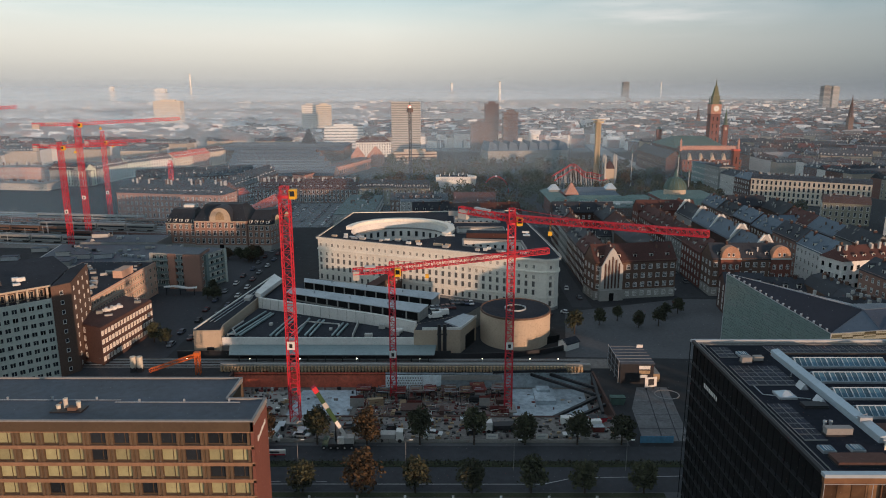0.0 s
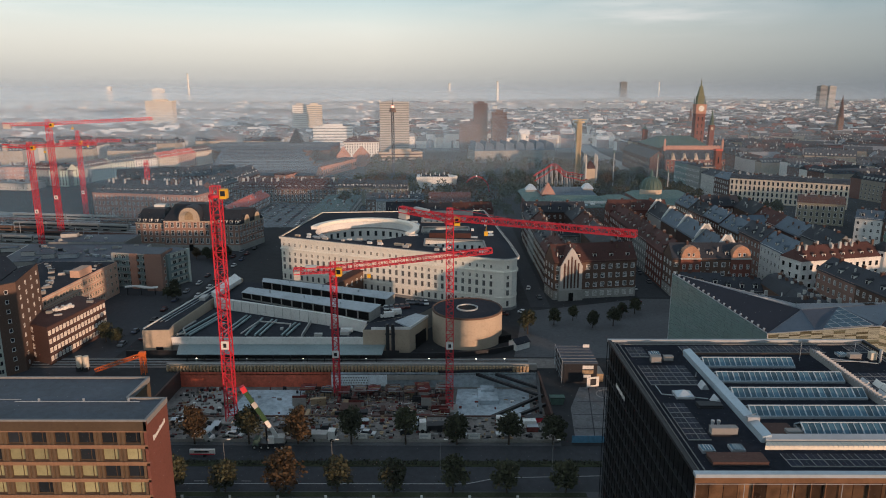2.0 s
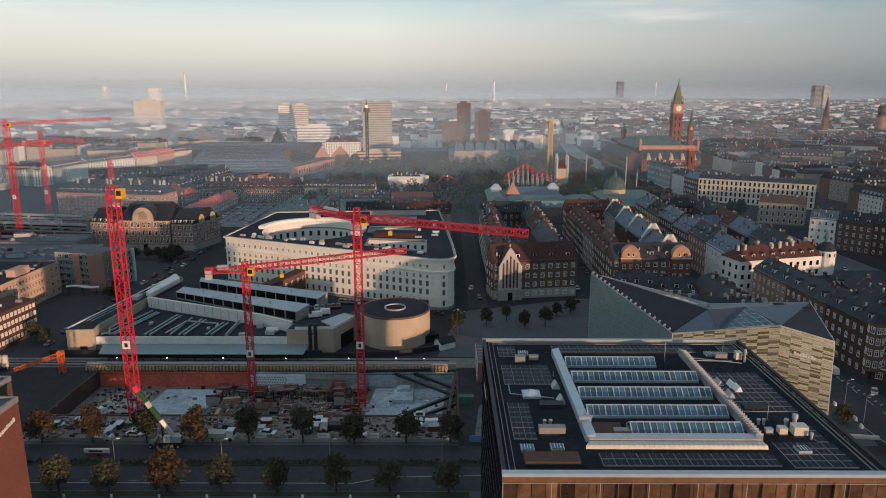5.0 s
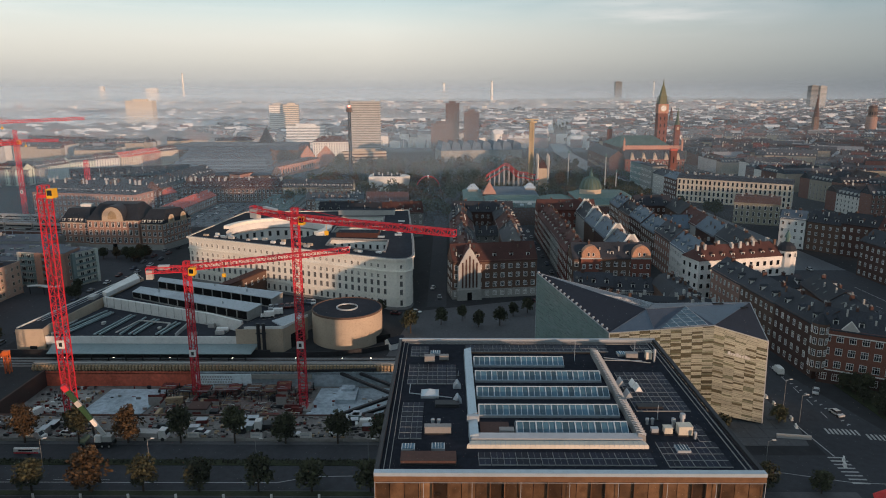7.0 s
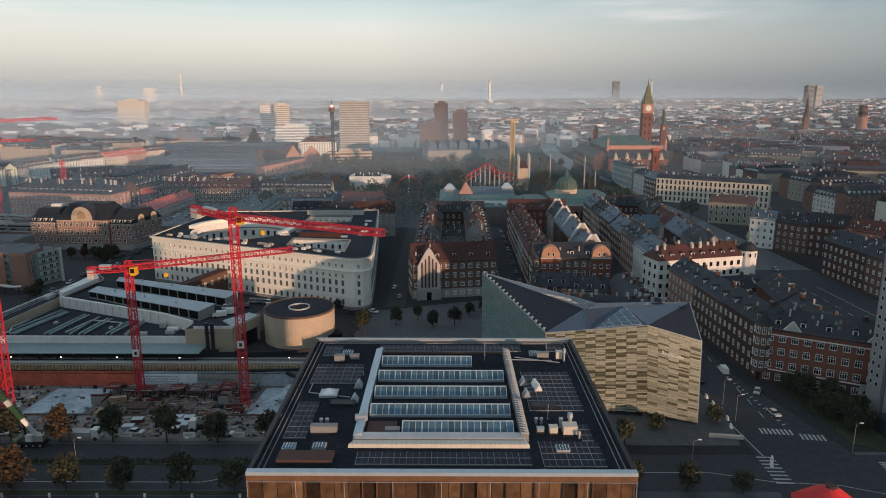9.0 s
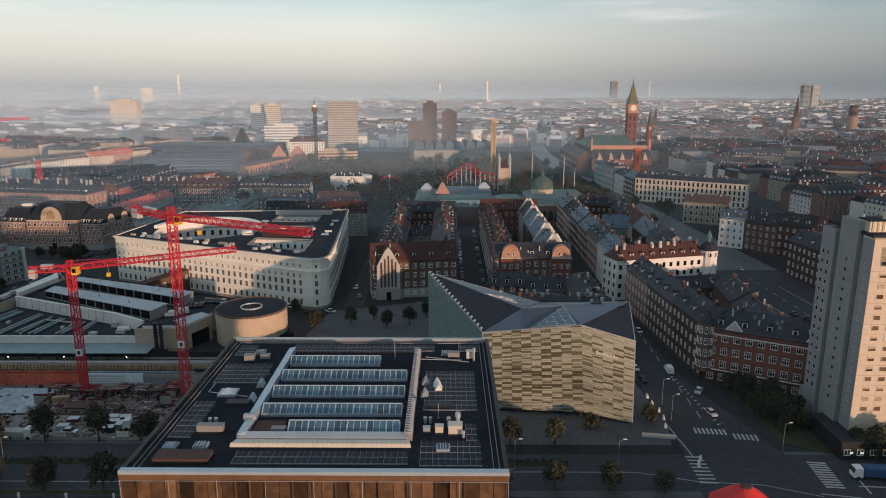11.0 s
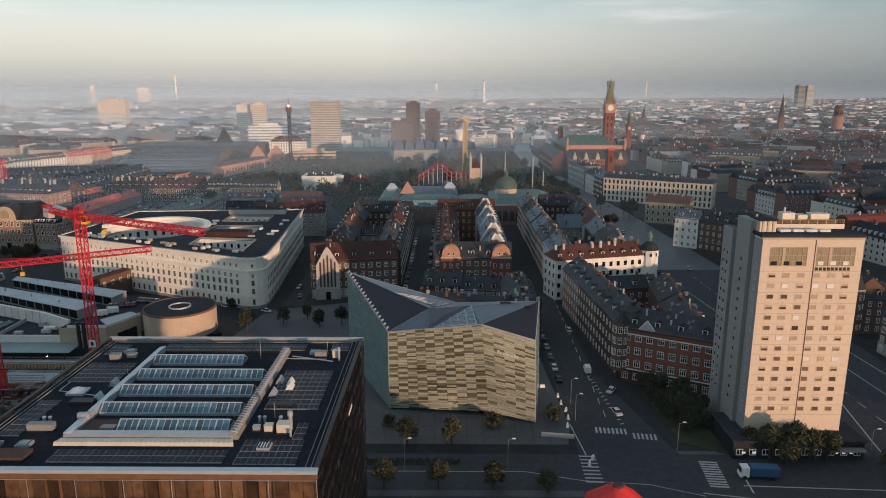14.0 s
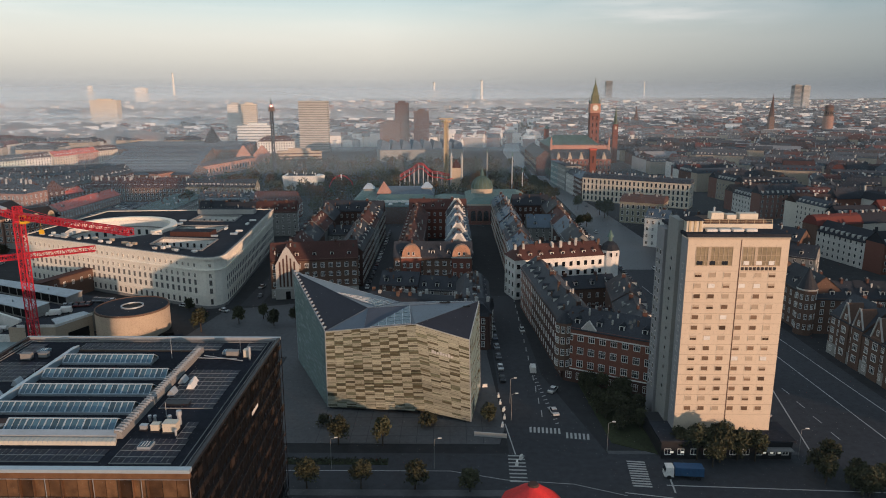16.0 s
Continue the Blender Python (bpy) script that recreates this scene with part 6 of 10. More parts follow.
for i in range(9):
    car(-58 + i * 11.3 + rng.uniform(-2, 2), 160.5 + rng.uniform(0, 6), rng.choice((0, 180, 5, 170)), label="site worker's parked car")
for x in (39.5, 42.0):
    t = thing("skip_container", "red steel waste skip on the yard", "skip", turned(x, 170.0), "red skips")
    part("tub", Shape().solid([(-0.8, -0.8, 0), (0.8, -0.8, 0), (0.8, 0.8, 0), (-0.8, 0.8, 0)], [(-1.1, -1.0, 1.5), (1.1, -1.0, 1.5), (1.1, 1.0, 1.5), (-1.1, 1.0, 1.5)]), CRANE_RED, t)
    part("rim", Shape().box(-1.15, 1.15, -1.05, 1.05, 1.5, 1.6), DARK_METAL, t)
for x in (-4.0, 12.0, 24.5):
    t = thing("site_sign", "white site hoarding sign with grey writing bars", "sign", turned(x, 160.0), "site hoarding signs")
    part("board", Shape().box(-1.5, 1.5, -0.05, 0.05, 0.3, 1.7), WHITE, t)
    part("writing", Shape().box(-1.1, 0.9, -0.07, -0.05, 0.9, 1.2), METAL, t)
    part("post", Shape().box(-1.3, -1.2, 0.05, 0.12, 0, 1.6).box(1.2, 1.3, 0.05, 0.12, 0, 1.6), DARK_METAL, t)
t = thing("trailer_sign", "white and red trailer with writing bars", "trailer", turned(-41.3, 151.6))
part("board", Shape().box(-3.0, 3.0, -0.3, 0.3, 0.6, 1.9), WHITE, t)
part("stripe", Shape().box(-3.0, 3.0, -0.34, -0.3, 0.6, 0.95), CRANE_RED, t)
part("writing", Shape().box(-1.8, 1.6, -0.34, -0.3, 1.2, 1.6), DARK_METAL, t)
part("wheel", Shape().tube(0, 0, -0.3, 0.3, 0.35, 0.35, 10), RUBBER, t, at=pose(0.5, 0, 0.35, 90))
hoard = thing("hoarding", "low grey site fence along the pavement", "fence")
me = Shape().box(0, 3.9, 0, 0.08, 0, 0.9).box(0, 0.12, 0.08, 0.3, 0, 0.9).mesh("hoarding_panel", [CONCRETE])
for i in range(26):
    part("hoarding_panel", me, None, hoard, at=turned(-58 + i * 4.0, 158.6))
for i in range(16):
    x, y = rng.uniform(-60, 44), rng.uniform(162, 171.5)
    t = thing("site_cabin", rng.choice(("small grey site store box", "dark steel site store box")), "container", turned(x, y, 0, rng.choice((0, 90, 5))), "site store boxes")
    part("box", Shape().box(-1.4, 1.4, -0.9, 0.9, 0.1, 1.5), rng.choice((DARK_METAL, CONCRETE, TEAL_WALL, REBAR, METAL)), t)
    part("lid", Shape().box(-1.45, 1.45, -0.95, 0.95, 1.5, 1.6), METAL, t)
bits = Shape()
for i in range(700):
    x, y = rng.uniform(-64, 45), rng.uniform(159.5, 172)
    w, d, h = rng.uniform(0.2, 1.4), rng.uniform(0.1, 0.8), rng.uniform(0.1, 0.7)
    bits.box(x, x + w, y, y + d, 0.0, h, rng.choice((0, 1, 2, 3, 3, 5, 5)))
tagged(part("yard_debris", bits, [REBAR, TIMBER, CONCRETE, DARK_METAL, WHITE, EARTH]), "scattered building materials on the site yard", "debris", kind="stuff")
tagged(part("site_yard", Shape().box(PIT[0], PIT[1], 158.0, PIT[2] - 0.6, 0.0, 0.03), EARTH), "muddy site yard with tracks", "ground", kind="structure")
t = thing("spool_ring", "pale concrete pipe ring lying on the yard", "pipe", turned(-37.5, 165.6))
ring = Shape()
for i in range(16):
    a0, a1 = 2 * math.pi * i / 16, 2 * math.pi * (i + 1) / 16
    ring.bar((1.1 * math.cos(a0), 0, 1.2 + 1.1 * math.sin(a0)), (1.1 * math.cos(a1), 0, 1.2 + 1.1 * math.sin(a1)), 0.3)
part("ring", ring, PALE, t)
# site office stack and billboard beside the cube
t = thing("site_office", "dark two-storey site office with white notice boards", "site office", turned(57.7, 202.2))
part("wall", Shape().box(-5.0, 5.0, -7.4, 7.4, 0, 6.2), DARK_METAL, t)
part("roof", Shape().box(-5.2, 5.2, -7.6, 7.6, 6.2, 6.5), ROOF_FELT_BLUE, t)
for i in range(6):
    part("roof_rib", Shape().box(-5.2, 5.2, -6.4 + i * 2.6, -6.28 + i * 2.6, 6.5, 6.6), COPING, t)
for i in range(4):
    part("scaffold_post", Shape().box(-5.5, -5.35, -7.0 + i * 4.6, -6.85 + i * 4.6, 0, 7.2), METAL, t)
for z in (1.2, 3.1, 5.0, 7.0):
    part("scaffold_rail", Shape().bar((-5.43, -7.2, z), (-5.43, 7.2, z), 0.1), METAL, t)
part("notice", Shape().box(0.6, 3.9, -7.5, -7.42, 4.6, 5.7), WHITE, t)
part("notice", Shape().box(0.6, 3.9, -7.5, -7.42, 3.1, 4.2), TIMBER, t)
part("notice", Shape().box(0.9, 3.2, -7.5, -7.42, 1.9, 2.8), WHITE, t)
part("light_board", Shape().box(3.0, 5.0, 5.0, 5.1, 6.7, 7.7), WHITE, t)
t = thing("site_container", "rust-red container beside the site office", "container", turned(63.9, 199))
part("body", Shape().box(-1.1, 1.1, -3.0, 3.0, 0, 2.5), TIMBER, t)
part("roof", Shape().box(-1.15, 1.15, -3.05, 3.05, 2.5, 2.6), CONCRETE, t)
t = thing("billboard", "white billboard with a dark square print", "billboard", turned(60.6, 190.2, 0, 14))
part("board", Shape().box(-1.9, 1.9, -0.1, 0.1, 1.0, 4.0), WHITE, t)
part("print", Shape().box(-0.9, 1.0, -0.13, -0.1, 1.5, 3.5), DARK_METAL, t)
part("post", Shape().box(-1.2, -1.0, 0.1, 0.25, 0, 4.0).box(1.0, 1.2, 0.1, 0.25, 0, 4.0), DARK_METAL, t)
t = thing("site_hoarding", "low blue site hoarding along the pavement", "fence", turned(52.8, 158.4))
for i in range(4):
    part("panel", Shape().box(-4.0 + i * 2.1, -1.95 + i * 2.1, -0.06, 0.06, 0.15, 2.0), BLUE_SHEET, t)
part("rail", Shape().box(-4.0, 4.4, 0.06, 0.14, 1.7, 1.85), DARK_METAL, t)
pave = sheet("pavement_site", "pale concrete slabs beside the glass office", "pavement", Shape().prism([(50, 159.5), (62, 159.5), (66, 192), (57, 192), (52, 178)], 0, 0.05), SITE_SLAB)
for a, b in (((51, 166), (62.5, 166)), ((52, 174), (63.5, 174)), ((54.5, 182), (64.5, 182)), ((55, 159.6), (59.6, 191.5)), ((59, 159.6), (63.6, 191.5))):
    part("slab_joint", Shape().bar((*a, 0.04), (*b, 0.04), 0.3, h=0.05), ASPHALT, pave)
ring = Shape()
for i in range(32):
    a0, a1 = 2 * math.pi * i / 32, 2 * math.pi * (i + 1) / 32
    ring.prism([(3.3 * math.cos(a0), 2.9 * math.sin(a0)), (3.6 * math.cos(a0), 3.2 * math.sin(a0)), (3.6 * math.cos(a1), 3.2 * math.sin(a1)), (3.3 * math.cos(a1), 2.9 * math.sin(a1))], 0, 0.12)
part("ring_kerb", ring, COPING, pave, at=turned(64.5, 187))
t = thing("green_skip", "green steel skip at the pit edge", "skip", turned(48.6, 181))
part("body", Shape().solid([(-1.6, -1.0, 0), (1.6, -1.0, 0), (1.6, 1.0, 0), (-1.6, 1.0, 0)], [(-2.1, -1.2, 2.2), (2.1, -1.2, 2.2), (2.1, 1.2, 2.2), (-2.1, 1.2, 2.2)]), COPPER_OLD, t)
part("rim", Shape().bar((-2.1, -1.2, 2.2), (2.1, -1.2, 2.2), 0.15).bar((-2.1, 1.2, 2.2), (2.1, 1.2, 2.2), 0.15), DARK_METAL, t)

# ---- railway cutting, postal sheds and drum ----
tr = Shape().box(-140, 60, 206.4, 214.5, 0.0, 0.06)
tagged(part("track_bed", tr, EARTH), "dark railway ballast behind the pit", "railway", kind="structure")
for k in range(6):
    y = 207.6 + k * 1.1
    tagged(part("rail", Shape().box(-140, 44, y, y + 0.09, 0.06, 0.26), METAL if k % 2 else DARK_METAL), "steel rail on dark ballast", "rail", "rails in the cutting", kind="structure")
w = Shape().box(-88, 2, 214.6, 215.0, 0, 2.6)
tagged(part("wall_cutting", w, DARK_METAL), "dark low wall beside the tracks", "wall", kind="structure")
cv = Shape()
n = 20
for i in range(n):
    a0, a1 = i / n, (i + 1) / n
    p0, p1 = (2 + 42 * a0, 214.8 + 10 * a0 ** 3), (2 + 42 * a1, 214.8 + 10 * a1 ** 3)
    cv.bar((*p0, 0.9), (*p1, 0.9), 0.35, h=1.8)
tagged(part("wall_curved", cv, DARK_METAL), "dark curved wall beside the tracks", "wall", kind="structure")
lampm = (Shape().tube(0, 0, 0, 4.2, 0.08, 0.06, 8).mesh("pole", [METAL]), Shape().box(-0.25, 0.25, -0.15, 0.15, 4.2, 4.4).mesh("lantern", [LAMP_GLOW]))


def street_lamp(x, y, label="lit lamp on a short pole", s=1.0):
    t = thing("street_lamp", label, "lamp", turned(x, y), "street lamps")
    t.scale = (s, s, s)
    part("pole", lampm[0], None, t)
    part("lantern", lampm[1], None, t)


for x in (-82, -62, -46, -28, -8, 12, 27, 36):
    street_lamp(x, 206.9, s=0.7)


def postal_sheds():
    t = thing("postal_hall", "low sprawling postal hall with strip skylights", "building")
    # west wing with bare brick end
    wing = [(-83.5, 217.8), (-74.5, 218.4), (-75.2, 224), (-71.5, 258), (-68.5, 283), (-73.5, 289)]
    part("west_wing", Shape().prism(wing, 0, 8.4), SANDSTONE, t)
    part("west_roof", Shape().prism([(-83.2, 218.2), (-74.9, 218.8), (-75.6, 224), (-71.9, 258), (-68.9, 282.6), (-73.4, 288.2)], 8.4, 8.5), ROOF_FELT, t)
    part("roof_edge", Shape().bar((-83.5, 219.0, 8.6), (-73.5, 289, 8.6), 0.45), WHITE, t, "white roof edge")
    for o in (2.0, 3.6):
        part("roof_pipe", Shape().bar((-82.6 + o, 226, 8.75), (-75.6 + o, 272, 8.75), 0.18), METAL, t)
    part("roof_house", Shape().prism([(-73.2, 257), (-70.4, 254.5), (-67.4, 277), (-72.4, 284.6)], 8.5, 10.2), WHITE, t, "long white box on the roof")
    part("roof_plant", Shape().box(-76.0, -73.8, 251, 255.5, 8.5, 9.7), PALE, t)
    part("gate", Shape().box(-79.4, -77.0, 217.98, 218.1, 0, 2.6), DARK_METAL, t)
    # courtyard roof with air ducts
    yard = [(-74.5, 219.4), (-10.4, 219.4), (-10.4, 226), (-35.4, 237.2), (-71.0, 252.6), (-74.6, 228)]
    part("yard_wall", Shape().prism(yard, 0, 5.2), CONCRETE, t)
    part("yard_roof", Shape().prism([(-74.3, 219.9), (-10.6, 219.9), (-10.6, 226), (-35.6, 236.9), (-70.9, 252.4), (-74.4, 228)], 5.2, 5.3), ROOF_FELT, t)
    part("white_front", Shape().box(-74.4, -10.4, 218.9, 219.4, 2.9, 5.7), WHITE, t, "long white parapet wall")
    part("canopy", Shape().solid([(-69.9, 211.0, 2.5), (-3.4, 211.0, 2.5), (-2.8, 218.9, 3.0), (-72, 218.9, 3.0)], [(-69.9, 211.0, 2.7), (-3.4, 211.0, 2.7), (-2.8, 218.9, 3.2), (-72, 218.9, 3.2)]), SHEET_TEAL, t, "teal-grey sheet canopy")
    for i in range(12):
        part("canopy_post", Shape().box(-67 + i * 5.6, -66.7 + i * 5.6, 211.4, 211.7, 0, 2.55), DARK_METAL, t)
    for p, q in (((-73, 220.4), (-66.6, 246.4)), ((-70.3, 220.6), (-64.4, 245)), ((-68.9, 220.6), (-63.2, 244.2)), ((-58.6, 220.4), (-55.4, 241.6)), ((-56.8, 220.4), (-53.8, 240.8)), ((-50, 220.6), (-48.9, 238.6)), ((-47, 220.6), (-44.9, 237)), ((-45.3, 220.6), (-43.3, 236.4)), ((-37.9, 220.7), (-35.9, 233.4)), ((-36.2, 220.7), (-34.2, 232.6))):
        d = part("air_duct", Shape().bar((*p, 5.85), (*q, 5.85), 0.6, h=0.5), SHEET_TEAL, t, "pale teal metal air duct")
        a, b = Vector((*p, 0)), Vector((*q, 0))
        for k in range(4):
            c = a.lerp(b, 0.1 + 0.27 * k)
            part("foot", Shape().box(c.x - 0.4, c.x + 0.4, c.y - 0.1, c.y + 0.1, 5.3, 5.62), DARK_METAL, d)
    for p, q in (((-48.8, 233.6), (-37, 230.8)), ((-37, 230.8), (-36.6, 227)), ((-70.3, 220.6), (-73, 226)), ((-73, 226), (-71.4, 234)), ((-51.6, 221), (-48.9, 233.6)), ((-73, 220.4), (-70.3, 220.6))):
        part("pipe", Shape().bar((*p, 6.35), (*q, 6.35), 0.42, h=0.35), PALE, t, "pale lagged pipe")
    part("ramp_wall", Shape().bar((-30.9, 219.6, 5.8), (-30.6, 234, 6.0), 0.35, h=1.4), PALE, t)
    for x, y, w, h in ((-27, 220.8, 2.6, 0.9), (-62, 232, 1.2, 0.8), (-40, 227, 1.0, 0.7), (-18.4, 222, 3.0, 1.2), (-23, 228.6, 2.2, 1.6)):
        part("roof_unit", Shape().box(x, x + w, y, y + 1.4, 5.3, 5.3 + h), PALE, t)
    # high white wall across, then the saw of skylight roofs
    part("long_wall", Shape().prism([(-71.0, 252.8), (-23.3, 232.4), (-9.9, 224.2), (-9.6, 225.2), (-23.0, 233.4), (-70.7, 253.8)], 0, 9.2), WHITE, t, "long white panelled wall")
    jt = Shape()
    for i in range(14):
        p = Vector((-71.0, 252.8, 0)).lerp(Vector((-23.3, 232.4, 0)), (i + 0.5) / 14)
        jt.box(p.x - 0.06, p.x + 0.06, p.y - 0.1, p.y, 5.4, 9.2)
    part("panel_joint", jt, CONCRETE, t)
    hall = [(-70.6, 253.9), (-23.0, 233.5), (-9.7, 225.4), (6.4, 236.2), (15, 251), (4, 256), (-56, 278), (-68, 281.5)]
    part("hall", Shape().prism(hall, 0, 7.5), CONCRETE, t)
    part("hall_roof", Shape().prism(hall, 7.5, 7.6), ROOF_FELT, t)
    for (p, zp), (q, zq), p2, q2 in ((((-61.3, 256.5), 10.2), ((-9.1, 229.2), 11.1), (-59.8, 260.6), (-6.0, 236.2)), (((-56.7, 269.6), 10.8), ((-4.7, 245.0), 11.0), (-57.6, 274.2), (-1.9, 251.0))):
        back = 11.6
        sl = Shape().solid([(*p, 7.6), (*q, 7.6), (*q2, 7.6), (*p2, 7.6)], [(*p, zp), (*q, zq), (*q2, back), (*p2, back - 0.6)])
        o = part("roof_monitor", sl, CONCRETE, t, "long skylight roof")
        part("sheet_roof", Shape().solid([(p[0], p[1] - 0.35, zp + 0.02), (q[0] + 0.3, q[1] - 0.35, zq + 0.02), (q2[0] + 0.3, q2[1], back + 0.02), (*p2, back - 0.58)], [(p[0], p[1] - 0.35, zp + 0.2), (q[0] + 0.3, q[1] - 0.35, zq + 0.2), (q2[0] + 0.3, q2[1], back + 0.2), (*p2, back - 0.4)]), SHEET_PALE, o, "pale sheet roof")
        a, b = Vector((*p, 0)), Vector((*q, 0))
        off = Vector((b.y - a.y, a.x - b.x, 0)).normalized() * 0.08
        for k in range(12):
            c, d = a.lerp(b, k / 12 + 0.006) + off, a.lerp(b, (k + 1) / 12 - 0.006) + off
            z = zp + (zq - zp) * k / 12
            part("monitor_glass", Shape().bar((c.x, c.y, (8.1 + z) / 2), (d.x, d.y, (8.1 + z) / 2), 0.1, h=z - 8.3), SKIN_DARK, o)
        for k in range(3):
            c = a.lerp(b, 0.2 + 0.28 * k) + Vector((1.2, 2.6, 0))
            part("monitor_vent", Shape().tube(0, 0, 10.9, 12.2, 0.3, 0.25, 8), METAL, o, at=turned(c.x, c.y))
    # plant block and gate, with a pale slab for a roof
    block = [(-10.3, 218.7), (5.2, 219.4), (11, 232.4), (6.5, 235.9), (-9.5, 225.2)]
    part("plant_block", Shape().prism(block, 0, 8.3), SANDSTONE, t)
    part("plant_roof", Shape().prism([(-9.9, 219.1), (4.9, 219.9), (10.4, 232.4), (6.5, 235.4), (-9.2, 225.0)], 8.3, 8.4), ROOF_FELT, t)
    part("gate_roof", Shape().prism([(-0.1, 226.6), (5.0, 220.6), (10.6, 232.6), (6.6, 235.3)], 8.4, 8.8), SHEET_PALE, t)
    for p, q in (((-7.5, 219.0), (5.3, 219.5)), ((5.3, 219.5), (11.1, 232.5))):
        part("fascia", Shape().bar((*p, 8.75), (*q, 8.75), 0.3, h=0.9), WHITE, t, "white roof edge")
    part("doorway", Shape().prism([(7.0, 223.3), (10.3, 230.7), (10.2, 230.75), (6.9, 223.35)], 0, 5.0), SKIN_DARK, t, at=turned(0.12, -0.05))
    for i in range(5):
        car(-4.6 + 1.9 * i, 243.4 + 0.55 * i, 100, 7.62, "pale car on the parking deck", "cars on the parking deck")
        car(3.0 + 1.7 * i, 251.2 - 0.35 * i, 100, 7.62, "pale car on the parking deck", "cars on the parking deck")
    for i in range(2):
        van(-3.4 + i * 2.4, 233.6 + i * 3.0, 15, 7.62)
    ch = thing("twin_chimney", "pair of black steel chimneys beside the hall", "chimney", turned(-0.9, 215.4))
    for x in (-0.9, 0.9):
        part("stack", Shape().tube(0, 0, 0, 11.6, 0.6, 0.6, 12), DARK_METAL, ch, at=turned(x, 0))
    part("collar", Shape().box(-1.7, 1.7, -0.3, 0.3, 8.0, 8.3), DARK_METAL, ch)
    tk = thing("tank", "white horizontal tank on the roof yard", "tank", turned(-16.5, 224.6, 5.3))
    part("shell", Shape().tube(0, 0, -2.0, 2.0, 0.8, 0.8, 14), WHITE, tk, at=pose(0, 0, 1.0, 0, 90))
    part("saddle", Shape().box(-1.5, -1.1, -0.6, 0.6, 0, 0.7).box(1.1, 1.5, -0.6, 0.6, 0, 0.7), METAL, tk)


postal_sheds()


def drum():
    t = thing("drum_building", "round windowless concrete drum with black roof", "building", turned(24.9, 234.0))
    R, H = 12.3, 11.0
    part("shell", Shape().tube(0, 0, 2.6, H, R, R, 64), SANDSTONE, t, "sunlit concrete shell")
    part("base", Shape().tube(0, 0, 0, 2.6, R - 0.05, R - 0.05, 64), SANDSTONE, t)
    part("recess", Shape().box(0, 9.6, -12.6, -4, 0.0, 2.6), SKIN_DARK, t, at=turned(1.0, 3.2, 0, 28))
    part("roof", Shape().tube(0, 0, H, H + 0.12, R - 0.4, R - 0.4, 64), ROOF_FELT, t)
    rim = Shape()
    for i in range(64):
        a0, a1 = 2 * math.pi * i / 64, 2 * math.pi * (i + 1) / 64
        rim.prism([((R - 0.45) * math.cos(a0), (R - 0.45) * math.sin(a0)), (R * 1.004 * math.cos(a0), R * 1.004 * math.sin(a0)), (R * 1.004 * math.cos(a1), R * 1.004 * math.sin(a1)), ((R - 0.45) * math.cos(a1), (R - 0.45) * math.sin(a1))], H - 0.3, H + 0.35)
    part("rim", rim, BRICK_BROWN, t)
    lan = Shape()
    for i in range(32):
        a0, a1 = 2 * math.pi * i / 32, 2 * math.pi * (i + 1) / 32
        lan.prism([(3.45 * math.cos(a0), 3.45 * math.sin(a0)), (3.8 * math.cos(a0), 3.8 * math.sin(a0)), (3.8 * math.cos(a1), 3.8 * math.sin(a1)), (3.45 * math.cos(a1), 3.45 * math.sin(a1))], H + 0.1, H + 0.6)
    part("roof_ring", lan, METAL, t, "pale metal ring round an opening")
    # flush near-black disc paints the shade inside the opening
    part("roof_well", Shape().tube(0, 0, H + 0.12, H + 0.2, 3.45, 3.45, 32), SKIN_DARK, t)


drum()
t = thing("kiosk", "small gabled white kiosk with dark roof", "kiosk", turned(42.5, 224.5, 0, 35))
part("wall", Shape().box(-3, 3, -2, 2, 0, 2.6), WHITE, t)
part("roof", gable_roof(Shape(), 6, 4, 2.6, 1.2, 0.3), [ROOF_FELT, WHITE], t)


